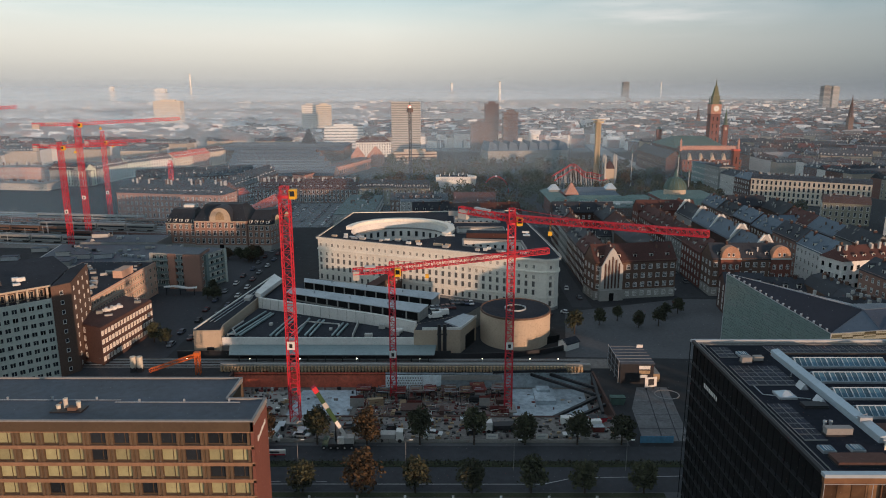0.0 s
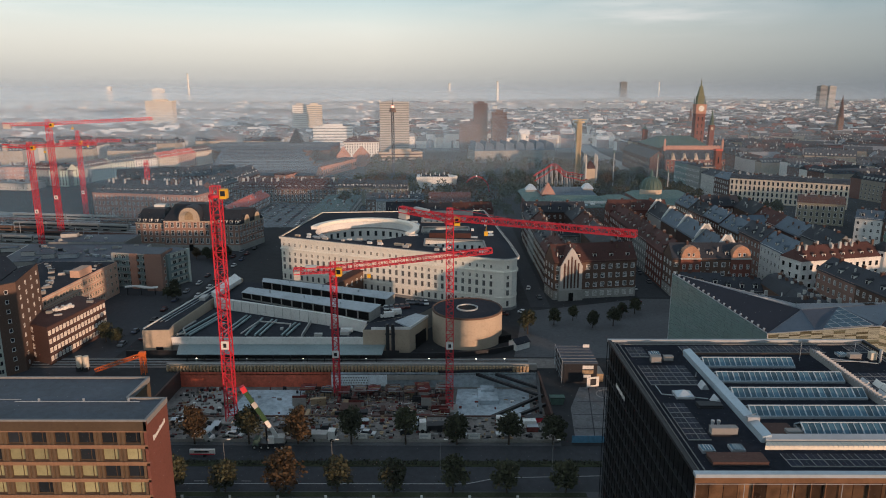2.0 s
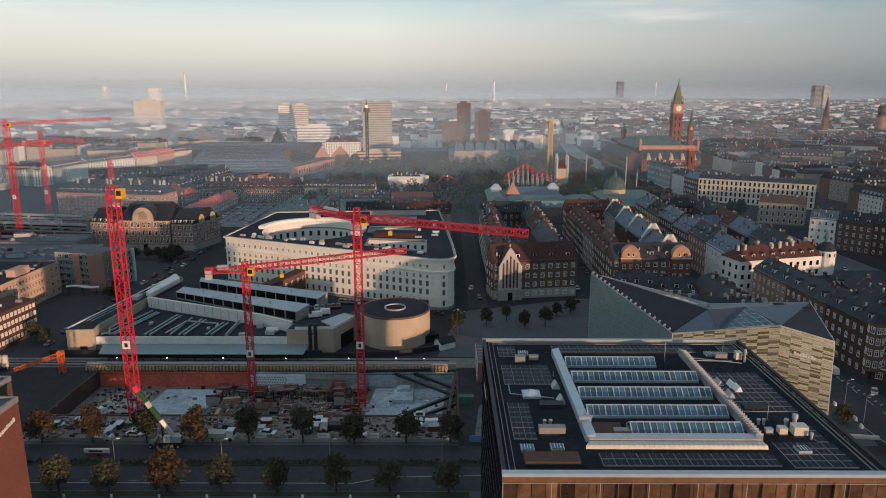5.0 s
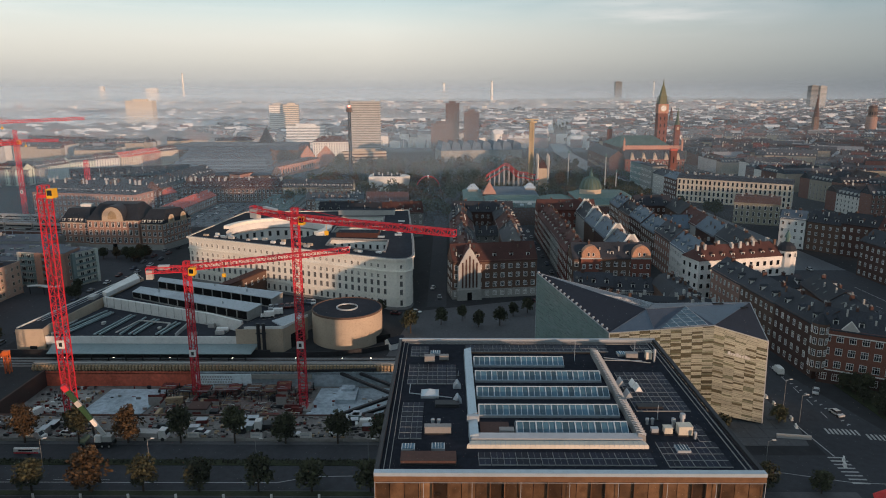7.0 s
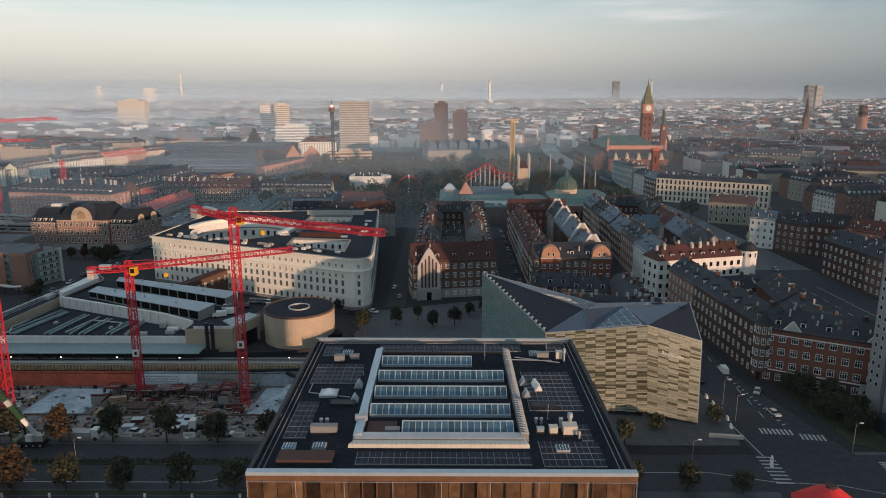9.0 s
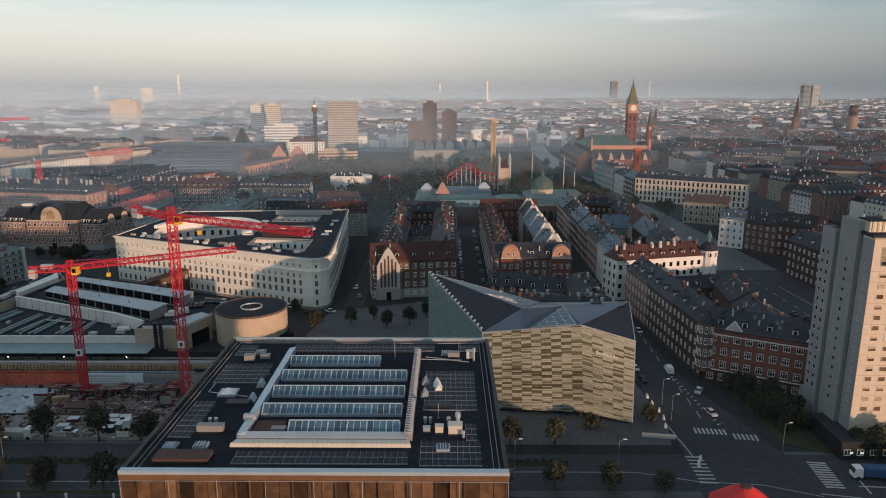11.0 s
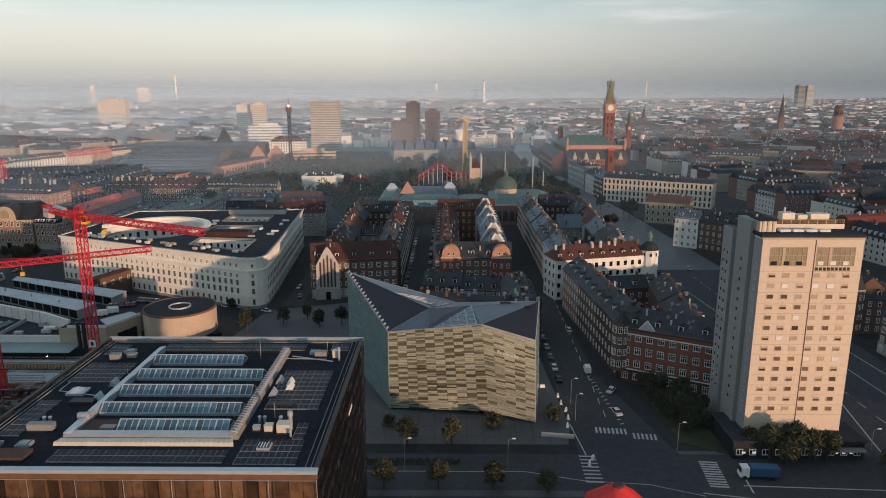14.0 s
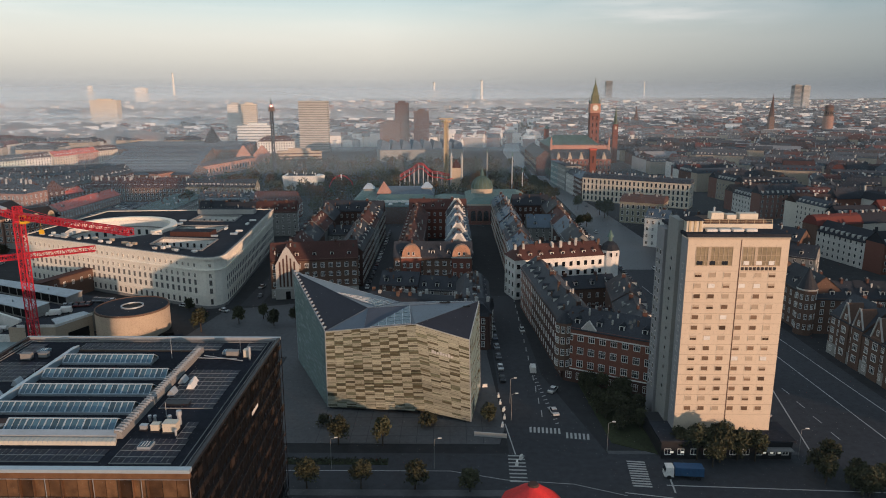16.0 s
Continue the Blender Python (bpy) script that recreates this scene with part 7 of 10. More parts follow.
def police_hq():
    """Pale stone blocks round a circular court, with a long front, a rounded corner and two light wells."""
    t = thing("police_headquarters", "pale stone office block round a circular court", "building")
    H = 20.8
    A, D, F = Vector((-58, 309.4, 0)), Vector((38.5, 381, 0)), Vector((-50, 374, 0))
    bend = [Vector((x, y, 0)) for x, y in ((36.8, 266.8), (40.4, 265.9), (43.6, 266.6), (45.6, 268.9), (46.2, 272.4))]
    mid = Vector((44.8, 298, 0))
    outline = [A] + bend + [mid, D, F]
    centre, R = Vector((-21.5, 325.5, 0)), 23.2
    n = 72
    ring = [centre + Vector((math.cos(2 * math.pi * i / n), math.sin(2 * math.pi * i / n), 0)) * R for i in range(n)]
    wells = [[Vector((x, y, 0)) for x, y in q] for q in (((8, 291.5), (34.5, 278.8), (34.0, 301.5), (8, 305.5)), ((6, 319), (28.5, 317.5), (28.5, 333), (6, 333)), ((5, 346), (28, 345), (27, 362), (5, 363)))]
    roof, flat = Shape(), [p for loop in [outline, ring] + wells for p in loop]
    for tri in geometry.tessellate_polygon([outline, ring] + wells):
        p, q, r = (flat[i] for i in tri)
        if (q - p).cross(r - p).z < 0:
            q, r = r, q
        roof.face([(v.x, v.y, H) for v in (p, q, r)])
    part("roof", roof, ROOF_FELT, t, "dark felt roof")
    low = Shape()
    up = Vector((0, 0, H))
    for i in range(len(outline)):
        p, q = outline[i], outline[(i + 1) % len(outline)]
        low.face([p, q, q + up, p + up])
    part("wall", low, LIMESTONE, t, "pale stone walls")
    court = Shape()
    for loop in [ring] + wells:
        for i in range(len(loop)):
            p, q = loop[i], loop[(i + 1) % len(loop)]
            court.face([q, p, p + up, q + up])
    part("court_wall", court, WHITE, t, "white plastered court walls")
    for loop in wells:
        m = sum(loop, Vector()) / 4
        part("court_floor", Shape().prism([(p.x, p.y) for p in loop], 3.0, 3.2), PAVING, t)
        lip = Shape()
        for i in range(4):
            lip.bar(loop[i] + up, loop[(i + 1) % 4] + up, 0.7, h=0.9)
        part("well_coping", lip, COPING, t)
        for i in range(4):
            p, q = loop[i], loop[(i + 1) % 4]
            k = int((q - p).length / 3)
            joined_windows(t, [(q, p, k)], (9.6, 13.2, 16.8), 1.1, 1.9, "plain", COPING)
    # raised white gallery round the circular court
    gal, gtop = Shape(), Shape()
    for i in range(n):
        p, q = ring[i], ring[(i + 1) % n]
        po, qo = centre + (p - centre) * 1.13, centre + (q - centre) * 1.13
        if math.sin(2 * math.pi * i / n + 0.35) > -0.25:
            gal.prism([(p.x, p.y), (po.x, po.y), (qo.x, qo.y), (q.x, q.y)], H - 0.2, H + 1.5)
        pi, qi = centre + (p - centre) * 0.985, centre + (q - centre) * 0.985
        gtop.prism([(pi.x, pi.y), (p.x, p.y), (q.x, q.y), (qi.x, qi.y)], H - 3.6, H - 3.0)
    part("court_rim", gal, LIMESTONE, t, "broad pale rim of the round court")
    part("court_cornice", gtop, COPING, t)
    for i in range(n):
        if i % 2 == 0:
            p = ring[i].lerp(ring[(i + 1) % n], 0.5)
            a = math.degrees(math.atan2(p.y - centre.y, p.x - centre.x))
            for z in (8.8, 13.4):
                part("court_window", window_mesh(1.5, 2.6, "plain", COPING), None, t, at=turned(p.x, p.y, z, a - 90))
    # cornices, the dark string course and the plinth follow the outline
    for name, z0, z1, k, mat in (("eave", H - 0.45, H + 0.35, 0.9, LIMESTONE), ("parapet_edge", H + 0.35, H + 0.5, 0.7, COPING), ("string_course", H - 5.3, H - 4.9, 0.55, LIMESTONE), ("plinth", 0.0, 1.1, 0.25, COPING), ("lower_band", 5.0, 5.25, 0.2, LIMESTONE)):
        co = Shape()
        rim = []
        for i, p in enumerate(outline):
            e0, e1 = (p - outline[i - 1]).normalized(), (outline[(i + 1) % len(outline)] - p).normalized()
            o = (Vector((e0.y, -e0.x, 0)) + Vector((e1.y, -e1.x, 0))).normalized()
            rim.append((p + o * k, p - o * 0.05))
        for i in range(len(rim)):
            (a, b), (c, d) = rim[i], rim[(i + 1) % len(rim)]
            co.prism([(a.x, a.y), (c.x, c.y), (d.x, d.y), (b.x, b.y)], z0, z1)
        part(name, co, mat, t)
    sides = [(A, bend[0], 34), (bend[1], bend[2], 1), (bend[4], mid, 8), (mid, D, 26)]
    for levels, w, h in (((1.7,), 1.0, 2.2), ((6.2, 9.6), 1.15, 2.1), ((12.7,), 1.1, 1.7), ((17.0,), 1.0, 1.5)):
        joined_windows(t, sides, levels, w, h, "mullion" if h < 2.2 else "plain", LIMESTONE if h < 1.8 else COPING, GLASS_PALE)
    rg = random.Random(9)
    for i in range(26):
        u = A.lerp(bend[0], rg.uniform(0.06, 0.97)) + Vector((rg.uniform(1, 3), rg.uniform(4, 9), 0))
        part("roof_unit", Shape().box(-rg.uniform(0.5, 1.8), rg.uniform(0.5, 1.8), -0.6, 0.6, 0, rg.uniform(0.5, 1.3)), rg.choice((WHITE, METAL, SANDSTONE, PALE)), t, at=turned(u.x, u.y, H, -24))
    for i in range(14):
        part("roof_light", Shape().box(-1.6, 1.6, -0.6, 0.6, 0, 0.7), rg.choice((WHITE, METAL_BLUE)), t, at=turned(rg.choice((2.5, 37.5, 31)) + rg.uniform(-1, 1), rg.uniform(308, 372), H, rg.choice((0, 90))))
    part("roof_house", Shape().box(8, 27, -3.5, 3.5, H, H + 2.2, 0, 1), [TILE, ROOF_FELT], t, "long low brown roof house", at=turned(2, 312.5, 0, -3))
    part("rear_house", Shape().box(0, 30, -3.0, 3.0, H, H + 2.6, 0, 1), [PALE, ROOF_FELT], t, "pale roof storey", at=turned(2, 369, 0, 1))
    # low link wing running out from the front
    part("annexe", Shape().prism([(-31.5, 269), (-27.5, 268), (-18.5, 292), (-22.0, 294)], 0, 9.6), BRICK_BROWN, t, "low brown link wing")
    part("annexe_roof", Shape().prism([(-31.9, 268.7), (-27.2, 267.7), (-18.1, 292), (-22.3, 294)], 9.6, 10.0), TILE, t)
    windows_on(t, (-27.5, 268, 0), (-18.5, 292, 0), (5.8,), 6, window_mesh(1.2, 1.9, "mullion", WHITE_FRAME))


police_hq()

# ---- offices along the western street ----


def slab_block(name, label, poly, H, wall, roof, floors, sides, win, style="plain", z0=1.2, band=None, frame_mat=None, roofstuff=0, seed=1):
    """A flat-roofed office block on a counter-clockwise outline; sides are (corner index, bays)."""
    t = thing(name, label, "building")
    part("wall", Shape().prism(poly, 0, H), wall, t)
    cx, cy = sum(p[0] for p in poly) / len(poly), sum(p[1] for p in poly) / len(poly)
    part("roof", Shape().prism([(cx + (p[0] - cx) * 0.97, cy + (p[1] - cy) * 0.97) for p in poly], H, H + 0.15), roof, t)
    fh = (H - z0) / floors
    me = window_mesh(win[0], win[1], style, frame_mat)
    for i, bays in sides:
        p, q = poly[i], poly[(i + 1) % len(poly)]
        windows_on(t, (*p, 0), (*q, 0), [z0 + fh * k for k in range(floors)], bays, me)
        if band:
            d = Vector((q[0] - p[0], q[1] - p[1], 0)).normalized()
            o = Vector((d.y, -d.x, 0)) * 0.07
            for k in range(floors):
                a, b = Vector((*p, z0 + fh * k + win[1] / 2)) + o, Vector((*q, z0 + fh * k + win[1] / 2)) + o
                part("window_band", Shape().bar(a, b, 0.12, h=win[1] + 0.5), band, t)
    rg = random.Random(seed)
    for i in range(roofstuff):
        p = poly[rg.randrange(len(poly))]
        u = rg.uniform(0.1, 0.8)
        part("roof_unit", Shape().box(-rg.uniform(0.4, 1.7), rg.uniform(0.4, 1.7), -0.5, 0.5, 0, rg.uniform(0.4, 1.3)), rg.choice((PALE, METAL, GREY_WALL, CONCRETE, DARK_METAL)), t, at=turned(cx + (p[0] - cx) * u, cy + (p[1] - cy) * u, H + 0.15, rg.choice((0, 20, 70))))
    return t


slab_block("office_slab", "grey-green office slab with even rows of windows", [(-142, 176), (-118, 199), (-124, 222), (-139, 240), (-170, 215)], 25.2, GREEN_GREY, ROOF_FELT, 9, ((0, 15),), (1.6, 1.5), "mullion", frame_mat=GREEN_GREY, roofstuff=0)
slab_block("brick_stair_block", "brown brick stair end of the office slab", [(-118, 199.2), (-114.5, 204), (-121.5, 228), (-124, 222)], 28.8, BRICK_BROWN, ROOF_FELT, 9, ((0, 1), (1, 4)), (1.0, 1.2), roofstuff=0)
bo = slab_block("banded_office", "dark brown office with rows of pale windows", [(-121.5, 214.2), (-109.2, 208.2), (-105.8, 239.3), (-118, 244)], 12.6, BRICK_DARK, TILE, 4, (), (1.0, 1.0), roofstuff=3, seed=4)
# cream panes: the light on the windows is put into their colour
me = window_mesh(1.2, 1.45, "mullion", WHITE_FRAME, CREAM_STONE)
windows_on(bo, (-109.2, 208.2, 0), (-105.8, 239.3, 0), [1.4 + 2.85 * k for k in range(4)], 17, me)
windows_on(bo, (-119.8, 213.4, 0), (-114.8, 211.0, 0), [1.6 + 2.85 * k for k in range(4)], 2, window_mesh(0.9, 1.7, "mullion", WHITE_FRAME, CREAM_STONE))
for x, y, r in ((-115.4, 225.4, 20), (-114.0, 227.2, 60), (-113.0, 229.4, 10)):
    part("roof_cowl", Shape().box(-1.3, 1.3, -0.5, 0.5, 0, 0.8).box(-0.4, 0.4, -0.9, 0.9, 0, 1.3), WHITE, bo, "white roof cowl", at=turned(x, y, 12.75, r))
part("mast", Shape().tube(0, 0, 0, 3.4, 0.12, 0.08, 8).bar((-1.0, 0, 1.2), (1.0, 0, 1.2), 0.15), PALE, bo, at=turned(-109.4, 236.2, 12.75))
lo = slab_block("long_office", "salmon long office with dark roof plant", [(-156, 234), (-126.3, 234), (-125.6, 279), (-124.8, 290), (-156, 290)], 14.0, SALMON_PALE, ROOF_FELT, 4, ((0, 6),), (1.7, 1.5), "mullion", frame_mat=WHITE_FRAME, roofstuff=44, seed=5)
me = window_mesh(1.25, 1.5, "mullion", CREAM_STONE)
windows_on(lo, (-126.3, 234, 0), (-125.6, 279, 0), [1.6 + 3.1 * k for k in range(4)], 22, me)
windows_on(lo, (-125.6, 279.4, 0), (-124.8, 290, 0), [1.6 + 3.1 * k for k in range(4)], 3, me)
for k in range(5):
    part("string_course", Shape().bar((-126.2, 234, 1.0 + 3.1 * k), (-125.5, 279, 1.0 + 3.1 * k), 0.2, h=0.3), CREAM_STONE, lo)
part("roof_house", Shape().prism([(-130.5, 263), (-126.8, 263), (-126.4, 272), (-130.2, 272)], 14.15, 17.0), SALMON_PALE, lo)
def balcony_block(label, p, q, D, H, wall, piers, floors=5):
    """A flat-roofed block with open balconies between piers, its front on the line from p to q."""
    a, b = Vector((*p, 0)), Vector((*q, 0))
    d = (b - a).normalized()
    c = a.lerp(b, 0.5) + Vector((-d.y, d.x, 0)) * D / 2
    L = (b - a).length
    t = thing("balcony_office", label, "building", turned(c.x, c.y, 0, math.degrees(math.atan2(d.y, d.x))), "offices in the western street")
    part("wall", Shape().box(-L / 2, L / 2, -D / 2, D / 2, 0, H), wall, t)
    part("roof", Shape().box(-L / 2 - 0.2, L / 2 + 0.2, -D / 2 - 0.4, D / 2 + 0.2, H, H + 0.3), ROOF_FELT_BLUE, t)
    part("coping", Shape().box(-L / 2 - 0.25, L / 2 + 0.25, -D / 2 - 0.5, -D / 2 - 0.4, H - 0.1, H + 0.4), PALE, t)
    fh = (H - 1.0) / floors
    for u0, u1, mat in piers:
        part("pier", Shape().box(-L / 2 + L * u0, -L / 2 + L * u1, -D / 2 - 1.2, -D / 2, 0, H + 0.4), mat, t)
    me = window_mesh(2.0, 1.7, "mullion")
    n = max(2, int(L / 3))
    for k in range(floors):
        bal = part("balcony", Shape().box(-L / 2, L / 2, -D / 2 - 1.0, -D / 2, 1.0 + fh * k, 1.2 + fh * k), PALE, t)
        part("rail", Shape().box(-L / 2, L / 2, -D / 2 - 1.0, -D / 2 - 0.92, 1.2 + fh * k, 2.1 + fh * k), TEAL_WALL, bal)
        for i in range(n):
            part("window", me, None, t, at=turned(-L / 2 + L * (i + 0.5) / n, -D / 2, 1.6 + fh * k))
        for i in range(3):
            part("end_window", me, None, t, at=turned(L / 2, -D / 2 + D * (i + 0.5) / 3, 1.6 + fh * k, 90))
    return t


balcony_block("teal office block with balconies and brown brick piers", (-131, 300), (-114, 296.4), 14, 15.5, TEAL_WALL, ((0.0, 0.06, PALE), (0.52, 0.72, SALMON), (0.94, 1.0, BRICK_WARM)))
slab_block("corner_tower", "grey-brown stair tower block", [(-113.8, 292.8), (-106.6, 292.6), (-106.6, 306), (-113.8, 306)], 16.6, BRICK_WARM, ROOF_FELT_BLUE, 5, ((1, 2),), (1.3, 1.4), seed=6)
balcony_block("pale office block with open teal balconies", (-106.4, 297.0), (-101.2, 309.5), 9, 15.2, GREEN_GREY, ((0.0, 0.12, TEAL_WALL), (0.9, 1.0, GREEN_GREY)))
t = thing("entrance_canopy", "curved white canopy in front of the offices", "canopy", turned(-114, 287))
cv = Shape()
for i in range(12):
    x = -7 + i * 1.2
    cv.bar((x, 1.2 * math.sin(i * 0.5), 3.6), (x + 1.2, 1.2 * math.sin((i + 1) * 0.5), 3.6), 2.4, h=0.3)
part("slab", cv, WHITE, t)
for x in (-6, 0, 6):
    part("column", Shape().tube(x, 0, 0, 3.5, 0.2, 0.2, 10), DARK_METAL, t)
slab_block("low_works", "low white-edged works sheds", [(-190, 300), (-136, 318), (-136, 352), (-200, 352)], 8.0, PALE, ROOF_FELT_BLUE, 2, ((0, 12),), (1.6, 1.2), roofstuff=34, seed=8)
slab_block("low_works", "flat grey works hall beside the tracks", [(-190, 352.5), (-150, 352.5), (-150, 372), (-190, 372)], 9.0, GREY_WALL, ROOF_FELT_BLUE, 2, ((0, 9),), (1.6, 1.2), roofstuff=8, seed=9)
slab_block("grey_shed", "grey shed with a flat roof", [(-215, 260), (-160, 262), (-172, 298), (-215, 298)], 9.0, GREY_WALL, ROOF_FELT, 2, ((1, 8),), (1.6, 1.2), roofstuff=14, seed=10)


up = thing("terrace_storey", "set-back top storey with sunlit yellow columns", "building")
inset = [(-142.6, 179.0), (-120.5, 200.2), (-126, 221), (-139, 237), (-166, 214)]
part("wall", Shape().prism(inset, 25.35, 28.6), BRICK_BROWN, up)
part("roof", Shape().prism([(-143.4, 177.6), (-118.8, 201.0), (-124.6, 222), (-139, 239), (-168, 214.6)], 28.6, 28.9), ROOF_FELT, up)
part("eave", Shape().bar((-143.4, 177.4, 28.75), (-118.8, 200.8, 28.75), 0.5), SANDSTONE, up)
for i in range(13):
    c0 = Vector((-142.0, 177.4, 25.35)).lerp(Vector((-119.2, 199.4, 25.35)), i / 12)
    part("column", Shape().box(-0.3, 0.3, -0.3, 0.3, 0, 3.25), SANDSTONE, up, at=turned(c0.x, c0.y, c0.z, 43.8))
    if i < 12:
        part("window", window_mesh(1.9, 2.2, "mullion", SANDSTONE), None, up, at=turned(*(Vector((-142.6, 179.0, 25.7)).lerp(Vector((-120.5, 200.2, 25.7)), (i + 0.5) / 12)), 43.8))
part("railing", Shape().bar((-141.7, 176.5, 26.2), (-118.4, 199.0, 26.2), 0.12), DARK_METAL, up)
ug = random.Random(12)
for i in range(16):
    c0 = Vector((-141.5, 182, 29.1)).lerp(Vector((-124, 200, 29.1)), ug.random()) + Vector((-ug.uniform(0, 7), ug.uniform(0, 7), 0))
    part("roof_unit", Shape().box(-ug.uniform(0.5, 1.6), ug.uniform(0.5, 1.6), -0.6, 0.6, 0, ug.uniform(0.6, 1.6)), ug.choice((WHITE, WHITE, METAL, DARK_METAL)), up, at=turned(c0.x, c0.y, c0.z, 43.8))


def bank():
    """Brown brick block of three wings with slate roofs and curved stone gables."""
    t = thing("gabled_office", "brown brick block with curved stone gable", "building")

    def wing(name, P, H, rise, bays, sides):
        w = part(name, Shape().prism(P, 0, H), BRICK_WARM, t)
        cx, cy = sum(p[0] for p in P) / len(P), sum(p[1] for p in P) / len(P)
        low = [(cx + (p[0] - cx) * 1.02, cy + (p[1] - cy) * 1.03, H) for p in P]
        top = [(cx + (p[0] - cx) * 0.72, cy + (p[1] - cy) * 0.34, H + rise) for p in P]
        part("roof", Shape().solid(low, top), SLATE, w, "dark slate hipped roof")
        for i in sides:
            p, q = P[i], P[(i + 1) % len(P)]
            part("cornice", Shape().bar(Vector((*p, H - 0.2)), Vector((*q, H - 0.2)), 0.6), SANDSTONE, w)
            part("plinth", Shape().bar(Vector((*p, 1.6)), Vector((*q, 1.6)), 0.5, h=3.2), CONCRETE, w)
            c = bays[i]
            fh = (H - 3.6) / 3
            windows_on(w, (*p, 0), (*q, 0), [4.2 + fh * k for k in range(3)], c, window_mesh(1.7, fh * 0.66, "cross"))
            windows_on(w, (*p, 0), (*q, 0), (0.8,), c, window_mesh(1.4, 1.8, "plain"))
        return w
    west = wing("west_wing", [(-155.0, 378.0), (-137.5, 375.0), (-137.5, 396), (-153, 398)], 14.6, 7.0, {0: 5, 3: 6}, (0, 3))
    mid = wing("centre_wing", [(-137.2, 372.6), (-108.4, 371.6), (-108.4, 398), (-137.2, 398)], 16.6, 8.0, {0: 9}, (0,))
    east = wing("east_wing", [(-108.0, 372.6), (-95.4, 371.2), (-88.2, 394), (-100, 400)], 14.6, 7.0, {0: 4, 1: 8}, (0, 1))
    for w, p, q, c, H in ((west, (-155.0, 378.0), (-137.5, 375.0), 5, 14.6), (east, (-108.0, 372.6), (-95.4, 371.2), 4, 14.6), (east, (-95.4, 371.2), (-88.2, 394), 8, 14.6)):
        a, b = Vector((*p, 0)), Vector((*q, 0))
        deg = math.degrees(math.atan2(b.y - a.y, b.x - a.x))
        o = Vector((math.sin(radians(deg)), -math.cos(radians(deg)), 0))
        for i in range(c):
            if c == 8 and i in (2, 3, 5, 6):
                continue
            k = a.lerp(b, (i + 0.5) / c) - o * 0.7
            part("dormer", dormer_mesh(WHITE, SLATE), None, w, at=turned(k.x, k.y, H + 0.5, deg))

    def bow(parent, w, h, x0, y0, deg, deep, H):
        """A curved stone gable with its slate hood."""
        n = 14
        pts = [(-w * math.cos(math.pi * i / n), h * math.sin(math.pi * i / n) ** 0.8) for i in range(n + 1)]
        big = [(x * 1.14, z * 1.10) for x, z in pts]
        g = part("curved_gable", Shape().solid([(x, -0.6, H + z) for x, z in pts], [(x, 0.4, H + z) for x, z in pts]).solid([(x, -0.3, H + z) for x, z in big], [(x, deep, H + z) for x, z in big], 1).solid([(x * 0.42, -0.75, H + 0.8 + z * 0.6) for x, z in pts], [(x * 0.42, -0.6, H + 0.8 + z * 0.6) for x, z in pts], 2), [SANDSTONE, SLATE, TIMBER], parent, "curved pale stone gable", at=turned(x0, y0, 0, deg))
        return g
    bow(mid, 5.8, 7.4, -122.5, 371.9, -2.0, 9.0, 16.6)
    for u in (0.3, 0.72):
        c = Vector((-95.4, 371.2, 0)).lerp(Vector((-88.2, 394, 0)), u)
        bow(east, 2.5, 4.6, c.x, c.y, 72.5, 5.0, 14.6)
    part("lantern", Shape().box(-148, -142, 388, 392, 19, 23), WHITE, t)
    part("door", Shape().box(-123.6, -121.4, 371.4, 371.7, 0, 3.6), SKIN_DARK, t)


bank()

# ---- rail yard ----
yard = Shape().prism([(-620, 400), (-152, 374), (-152, 476), (-236, 484), (-620, 560)], 0.0, 0.05)
tagged(part("rail_yard", yard, EARTH), "broad railway yard with brown ballast", "railway", kind="structure")
for k in range(15):
    y = 378 + k * 6.6
    ob = tagged(part("yard_track", Shape().box(-300, 90, -0.75, -0.55, 0.05, 0.3).box(-300, 90, 0.55, 0.75, 0.05, 0.3), METAL, at=turned(-245, y + 12, 0, -8.5)), "pair of steel rails on brown ballast", "rail", "tracks of the rail yard", kind="structure")
for k, (x, y, n) in enumerate(((-290, 402, 5), (-215, 405, 4), (-320, 432, 5), (-250, 436, 4), (-345, 462, 6), (-200, 447, 3), (-270, 468, 4))):
    t = thing("train", "parked grey train on the yard tracks", "train", turned(x, y, 0.3, -8.5), "trains in the rail yard")
    for i in range(n):
        cr_ = part("carriage", Shape().box(-9.6, 9.6, -1.4, 1.4, 0.9, 3.6).solid([(-9.6, -1.4, 3.6), (9.6, -1.4, 3.6), (9.6, 1.4, 3.6), (-9.6, 1.4, 3.6)], [(-9.6, -0.8, 4.1), (9.6, -0.8, 4.1), (9.6, 0.8, 4.1), (-9.6, 0.8, 4.1)]), (GREY_WALL, BRICK_DARK, BRICK_BROWN)[k % 3], t, at=turned(i * 20, 0))
        part("window_strip", Shape().box(-9.0, 9.0, -1.45, -1.4, 2.0, 2.9), GLASS, cr_)
        part("bogie", Shape().box(-7.5, -4.5, -1.1, 1.1, 0, 0.9).box(4.5, 7.5, -1.1, 1.1, 0, 0.9), DARK_METAL, cr_)
yr = random.Random(4)
for i in range(26):
    x, y = yr.uniform(-330, -160), yr.uniform(378, 470)
    t = thing("catenary_mast", "thin grey railway mast with arm", "mast", turned(x, y), "railway masts")
    part("pole", Shape().tube(0, 0, 0, 8, 0.16, 0.12, 6), METAL, t)
    part("arm", Shape().bar((0, 0, 7.2), (3.0, 0, 7.5), 0.12), METAL, t)
